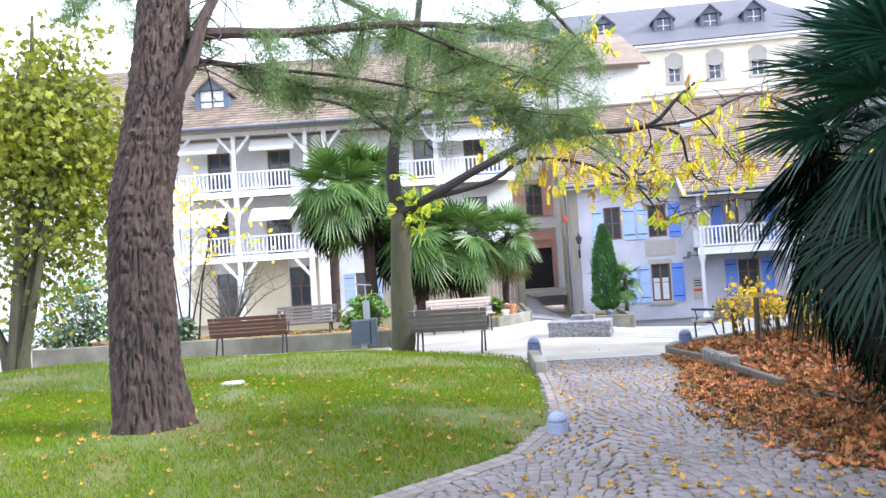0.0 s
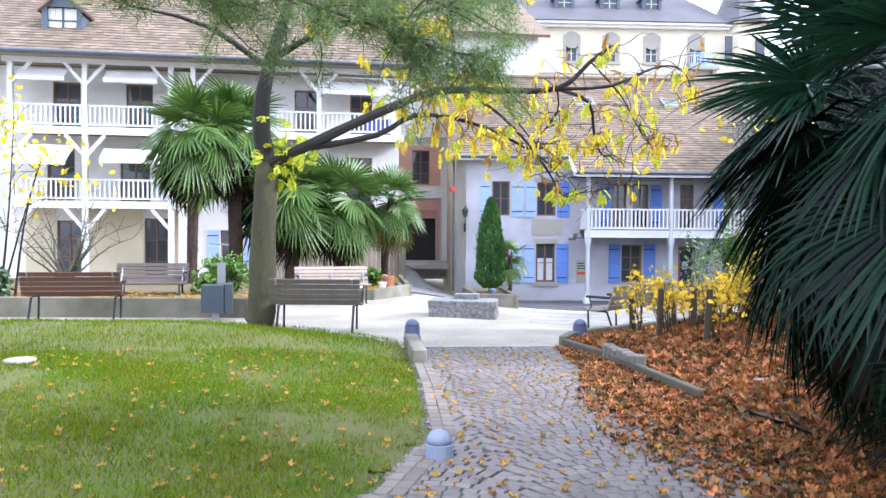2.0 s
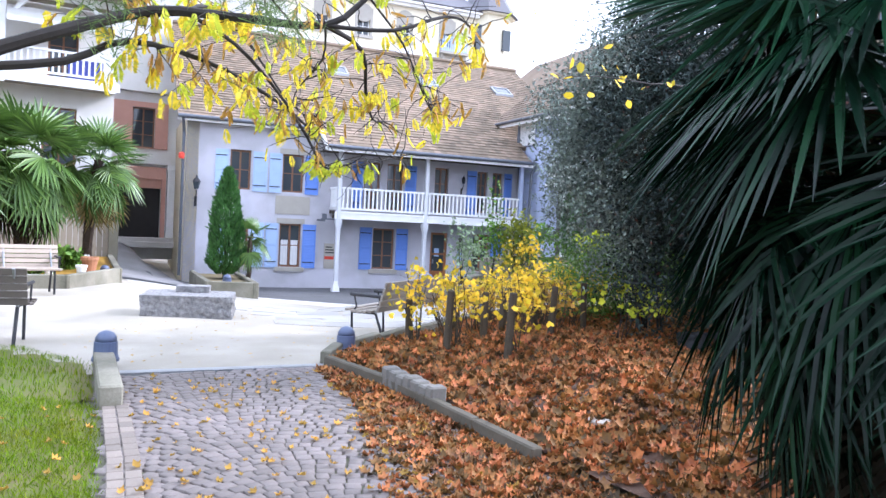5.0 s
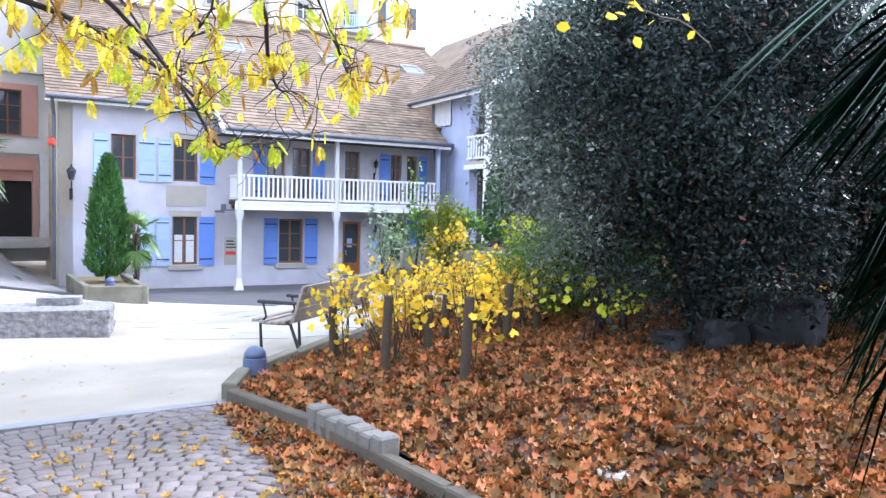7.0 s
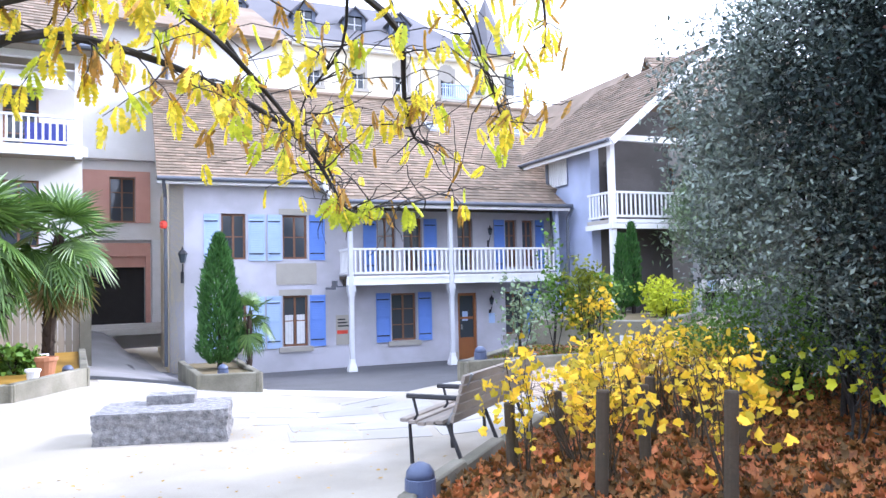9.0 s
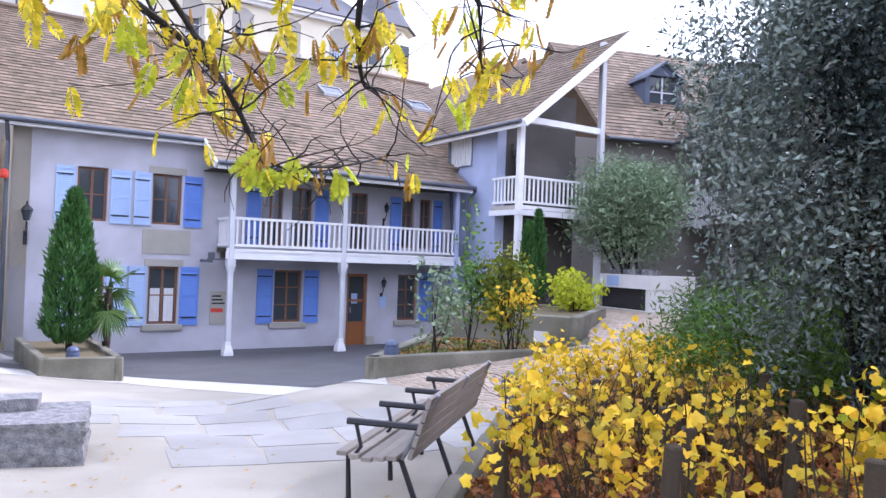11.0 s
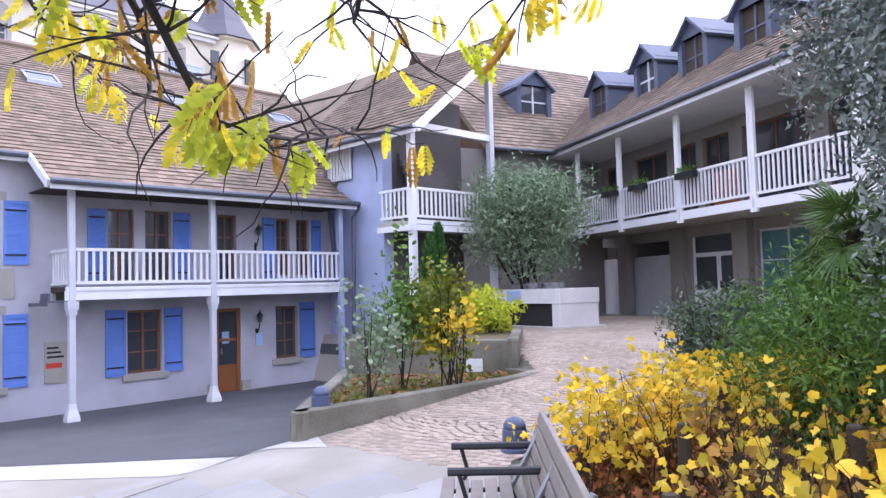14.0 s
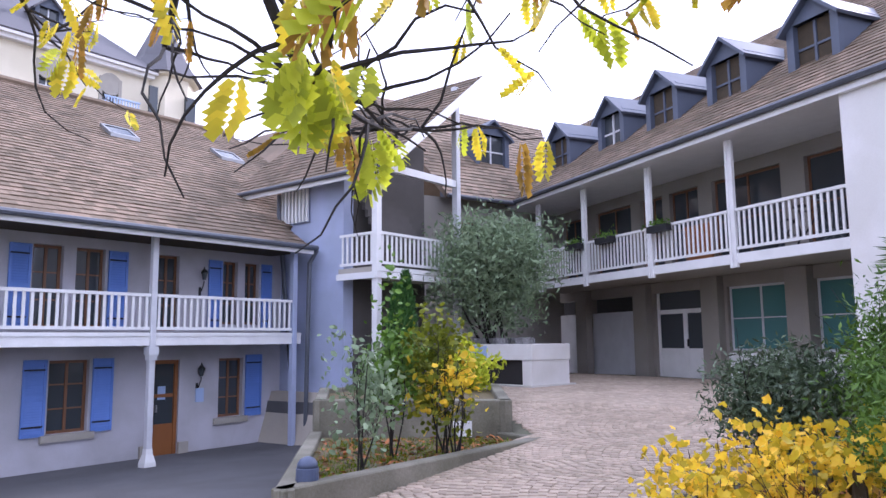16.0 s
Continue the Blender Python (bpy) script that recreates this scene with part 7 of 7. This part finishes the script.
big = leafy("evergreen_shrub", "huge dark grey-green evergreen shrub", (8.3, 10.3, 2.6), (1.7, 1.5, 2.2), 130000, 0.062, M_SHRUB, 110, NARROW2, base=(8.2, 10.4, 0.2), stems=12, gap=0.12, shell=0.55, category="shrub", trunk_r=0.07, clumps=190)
rq_ = np.random.default_rng(300)
p = rq_.normal(size=(900, 3))
p *= rq_.uniform(0.8, 1.03, (900, 1)) / np.linalg.norm(p, axis=1, keepdims=True)
mass("russet_leaves", *NARROW2, spin(p * np.array([1.7, 1.5, 2.2]) + np.array([8.3, 10.3, 2.6]), rq_.uniform(0.05, 0.09, 900), rq_), M_RUSSET, big, "scattered russet dead leaves")
hang = thing("hanging_branch", pose(0, 0, 0), "thin drooping branch with a few golden leaves", "branch")
tw = wander(random.Random(310), (7.0, 9.6, 3.0), (-0.85, -0.48, -0.1), 3.5, 9, 0.12)
part("twig", Geo().tube(tw, [0.012 - 0.001 * i for i in range(10)], 5), M_TWIG, hang)
p = np.array([tuple(q) for q in tw[6:]] * 5) + rq_.normal(scale=(0.16, 0.12, 0.1), size=(20, 3))
mass("leaves", *LEAF, spin(p, rq_.uniform(0.05, 0.09, 20), rq_), M_VINE, hang, "golden leaves")
leafy("evergreen_shrub", "low green shrub under the dark evergreen", (8.5, 12.7, 0.85), (1.1, 0.8, 0.65), 12000, 0.075, M_GREEN, 111, NARROW, base=(8.6, 12.6, 0.2), stems=8, gap=0.2)
leafy("evergreen_shrub", "silvery evergreen with small leaves", (7.5, 11.55, 2.75), (1.2, 1.0, 1.85), 52000, 0.06, M_SILVER, 112, NARROW2, base=(8.0, 11.5, 0.2), stems=8, gap=0.14, clumps=110)
leafy("rosemary_bush", "grey-green rosemary bush at the bed's edge", (10.6, 14.2, 0.85), (0.75, 0.6, 0.55), 9000, 0.08, M_ROSEM, 113, NARROW, base=(10.6, 14.2, 0.2), stems=8, gap=0.2)
leafy("evergreen_shrub", "fresh green feathery shrub at the bed's edge", (10.9, 12.9, 1.05), (1.15, 0.85, 0.9), 14000, 0.09, M_GREEN, 114, NARROW, base=(10.9, 12.9, 0.2), stems=8, gap=0.2)
leafy("garden_shrub", "low shrub with yellowing leaves by the end block", (14.6, 11.6, 1.3), (1.0, 0.8, 0.8), 1500, 0.14, M_OCHRE, 115, base=(14.6, 11.6, 0.3), stems=6)
M_ROCK = material("dark_boulder", (0.045, 0.048, 0.055), 0.9, (0.02, 0.022, 0.024), 5, 50, 0.8, 0.6)
for x, y, s, sd in ((8.7, 9.75, 0.7, 50), (8.1, 10.1, 0.42, 51), (7.7, 10.4, 0.3, 52)):
    rk = thing("boulder", pose(x, y, bed_height(x, y) - 0.02, 0, 0, 40 * sd), "dark grey rounded boulder under the shrub", "rock", "boulders in the leaf bed")
    part("rock", rough_block(-0.5 * s, 0.5 * s, -0.45 * s, 0.45 * s, -0.1, 0.8 * s, 8, 0.22 * s, sd), M_ROCK, rk, smooth=True)

# vines and posts
rv = random.Random(120)
posts = [(4.74, 12.24, 0.66), (4.65, 11.12, 0.8), (4.97, 10.4, 0.85), (5.3, 11.4, 0.7), (6.72, 12.35, 0.7), (5.95, 12.0, 0.66), (6.2, 11.3, 0.75), (7.3, 12.0, 0.8), (7.85, 13.4, 0.72), (7.0, 13.4, 0.66), (5.8, 13.0, 0.6)]
for x, y, h in posts:
    z = bed_height(x, y)
    tagged(part("vine_post", Geo().lathe([(0.042, -0.2), (0.042, h * 0.85 - 0.01), (0.035, h * 0.85)], 10), M_POST, m=pose(x, y, z, rv.uniform(-3, 3), rv.uniform(-3, 3), 0)), "weathered round wooden vine post", "post", "vine posts")
VINES = [(7.1, 14.15, 240), (7.6, 13.8, 240), (8.0, 13.4, 240), (8.4, 13.0, 240), (7.8, 14.35, 240), (8.3, 13.95, 240), (8.8, 13.5, 240), (4.78, 12.15, 130), (4.88, 11.3, 170), (5.22, 10.62, 150), (5.8, 12.5, 40), (6.3, 12.9, 45), (6.6, 12.0, 40), (5.9, 11.5, 40), (6.9, 12.8, 45), (7.3, 12.2, 45)]
for i, (x, y, n) in enumerate(VINES):
    r, tall = (0.3, 0.08) if x < 5.4 else (0.42, 0.0)
    leafy("grape_vine", "bare low vine with few yellow leaves" if n < 100 else "low vine with bright yellow autumn leaves", (x, y, bed_height(x, y) + 0.55 + tall), (r * 1.1, r, 0.32 + tall), n, 0.064, M_VINE, 130 + i, VINELEAF, base=(x, y, bed_height(x, y) - 0.02), stems=6, gap=0.28, trunk_r=0.009, shell=0.2, group="vines in the leaf bed", stem_mat=M_POST)
for i, (x, y) in enumerate([(5.2, 12.0), (6.0, 12.6), (6.8, 12.3), (7.3, 13.2), (6.4, 11.5)]):
    leafy("grape_vine", "withered vine with orange-brown leaves", (x, y, bed_height(x, y) + 0.45), (0.4, 0.4, 0.28), 70, 0.06, M_OCHRE, 170 + i, VINELEAF, base=(x, y, bed_height(x, y) - 0.02), stems=12, trunk_r=0.008, shell=0.2, group="vines in the leaf bed", stem_mat=M_POST)
leafy("grape_vine", "trailing vine shoots with yellow-green leaves", (7.0, 10.9, 0.75), (0.9, 0.5, 0.2), 90, 0.075, M_LIME, 150, VINELEAF, base=(7.0, 10.9, 0.2), stems=5, trunk_r=0.01, group="vines in the leaf bed")


# ---- paving setts ----
def sett_geo(w, d, h, b):
    g = Geo()
    a, c = w / 2, d / 2
    g.v = [(-a, -c, 0), (a, -c, 0), (a, c, 0), (-a, c, 0), (-a, -c, h - b), (a, -c, h - b), (a, c, h - b), (-a, c, h - b), (-a + b, -c + b, h), (a - b, -c + b, h), (a - b, c - b, h), (-a + b, c - b, h)]
    g.f = [(i, (i + 1) % 4, 4 + (i + 1) % 4, 4 + i) for i in range(4)] + [(4 + i, 4 + (i + 1) % 4, 8 + (i + 1) % 4, 8 + i) for i in range(4)] + [(8, 9, 10, 11)]
    return g


def sett_rows(x0, x1, y0, y1, step, width, rng, keep, arc):
    """Poses of setts laid in segmental arcs."""
    out = []
    for r in range(int((y1 - y0) / step) + 8):
        x = x0 + rng.uniform(0, width)
        while x < x1:
            w = width * rng.uniform(0.8, 1.25)
            u = ((x + w / 2 - x0) % arc) / arc * 2 - 1
            y = y0 - 0.4 + r * step + 0.3 * (1 - u * u) + rng.uniform(-0.006, 0.006)
            if y0 < y < y1 and keep(x + w / 2, y):
                out.append((x + w / 2, y, w, -math.degrees(math.atan(0.6 * 2 * u / arc)) + rng.uniform(-3, 3)))
            x += w
    return out


def lay(name, rows, step, width, pick, owner, mat, mat1, rng, h):
    """The nearest 300 as pieces, the rest as one mesh."""
    rows.sort(key=pick)
    shapes = [part("sett", sett_geo(width * k - 0.006, step - 0.006, h, 0.004), mat1, owner, m=Matrix.Translation((0, 0, -50))) for k in (0.85, 1.0, 1.15)]
    for s in shapes:
        bpy.data.objects.remove(s)
    first = [me for me in bpy.data.meshes if me.name.startswith("sett") and me.users == 0][-3:]
    for x, y, w, a in rows[:300]:
        k = min(2, max(0, int((w / width - 0.78) / 0.16)))
        o = new("sett", first[k])
        o.parent, o.matrix_basis = owner, pose(x, y, height(x, y) - h + 0.006 + rng.uniform(-0.002, 0.002), rng.uniform(-0.8, 0.8), rng.uniform(-0.8, 0.8), a)
    mats = np.zeros((len(rows) - 300, 4, 4))
    for i, (x, y, w, a) in enumerate(rows[300:]):
        m = pose(x, y, height(x, y) - h + 0.006 + rng.uniform(-0.002, 0.002), rng.uniform(-0.8, 0.8), rng.uniform(-0.8, 0.8), a)
        mats[i] = np.array(m @ Matrix.Diagonal((w / width, 1, 1, 1)))
    g = sett_geo(width - 0.006, step - 0.006, h, 0.004)
    mass(name, g.v, g.f, mats, mat, owner)


path = thing("sett_path", pose(0, 0, 0), "grey stone sett path laid in arcs", "path", kind="structure")
rq = random.Random(200)
rows = sett_rows(-1.6, 5.2, 3.6, 11.36, 0.092, 0.098, rq, lambda x, y: not inside(LAWN, x, y) and x < (3.6 if y > 6 else 4.6), 1.45)
lay("setts", rows, 0.092, 0.098, lambda p: (p[0] - 1.4) ** 2 + (p[1] - 6.9) ** 2, path, M_SETT, M_SETT1, rq, 0.05)
court = thing("court_paving", pose(0, 0, 0), "reddish stone sett paving laid in arcs", "paving", kind="structure")
COURT = [(7.5, 15.1), (9.6, 15.05), (13, 13.5), (22, 16.5), (24.5, 22), (19.5, 25), (15.6, 23.4), (15.5, 20.5), (11.9, 17.5), (7.6, 17.65)]
rows = sett_rows(7.2, 25, 13.4, 25, 0.098, 0.104, rq, lambda x, y: inside(COURT, x, y), 1.7)
lay("setts", rows, 0.098, 0.104, lambda p: (p[0] - 9.0) ** 2 + (p[1] - 16.3) ** 2, court, M_CSETT, material("court_sett_piece", (0.5, 0.405, 0.315), 0.8, (0.37, 0.29, 0.225), 4, 60, 0.8, 0.35, obrand=0.18), rq, 0.05)
# flagstones on the plaza
flags = thing("flagstones", pose(0, 0, 0), "irregular grey flagstones let into the plaza", "paving", kind="structure")
for i in range(8):
    for j in range(6):
        x, y = 3.6 + 0.78 * i + 0.2 * (j % 2), 15.6 + 0.72 * j - 0.25 * i
        if x > 2.6 + 0.3 * j and x < 7.0 - 0.25 * (j - 2) and y < 20 and not (x < 3.9 and y < 17.2):
            w, d, a = 0.75, 0.69, radians(rq.uniform(-3, 3) - 18)
            g = Geo()
            for px, py in ((-1, -1), (1, -1), (1, 1), (-1, 1)):
                qx, qy = px * w / 2 + rq.uniform(-0.07, 0.02), py * d / 2 + rq.uniform(-0.06, 0.02)
                X, Y = x + qx * math.cos(a) - qy * math.sin(a), y + qx * math.sin(a) + qy * math.cos(a)
                g.v.append((X, Y, height(X, Y) + 0.005))
            g.v += [(p[0], p[1], p[2] - 0.04) for p in g.v[:4]]
            g.f = [(0, 1, 2, 3), (0, 4, 5, 1), (1, 5, 6, 2), (2, 6, 7, 3), (3, 7, 4, 0)]
            part("flagstone", g, M_FLAG, flags)
# straight border setts along the lawn's edge
border = thing("path_border", pose(0, 0, 0), "two straight rows of sandy setts along the lawn", "paving", kind="structure")
piece = None
EDGE = [(-2.6, 3.9), (-0.77, 4.83), (0.4, 5.9), (0.93, 7.1), (1.08, 9.0), (1.14, 10.3)]
for (x0, y0), (x1, y1) in zip(EDGE, EDGE[1:]):
    L, a = math.hypot(x1 - x0, y1 - y0), math.degrees(math.atan2(y1 - y0, x1 - x0))
    n = int(L / 0.13)
    for row in (0.055, 0.155):
        for i in range(n):
            t = (i + 0.5) / n
            x = x0 + (x1 - x0) * t + row * math.sin(radians(a))
            y = y0 + (y1 - y0) * t - row * math.cos(radians(a))
            m = pose(x, y, height(x, y) - 0.036 + rq.uniform(-0.002, 0.002), rq.uniform(-1, 1), rq.uniform(-1, 1), a + rq.uniform(-2, 2))
            if piece is None:
                piece = part("sett", sett_geo(0.122, 0.092, 0.05, 0.005), M_BORDER, border, m=m)
            else:
                share(piece, border, m)
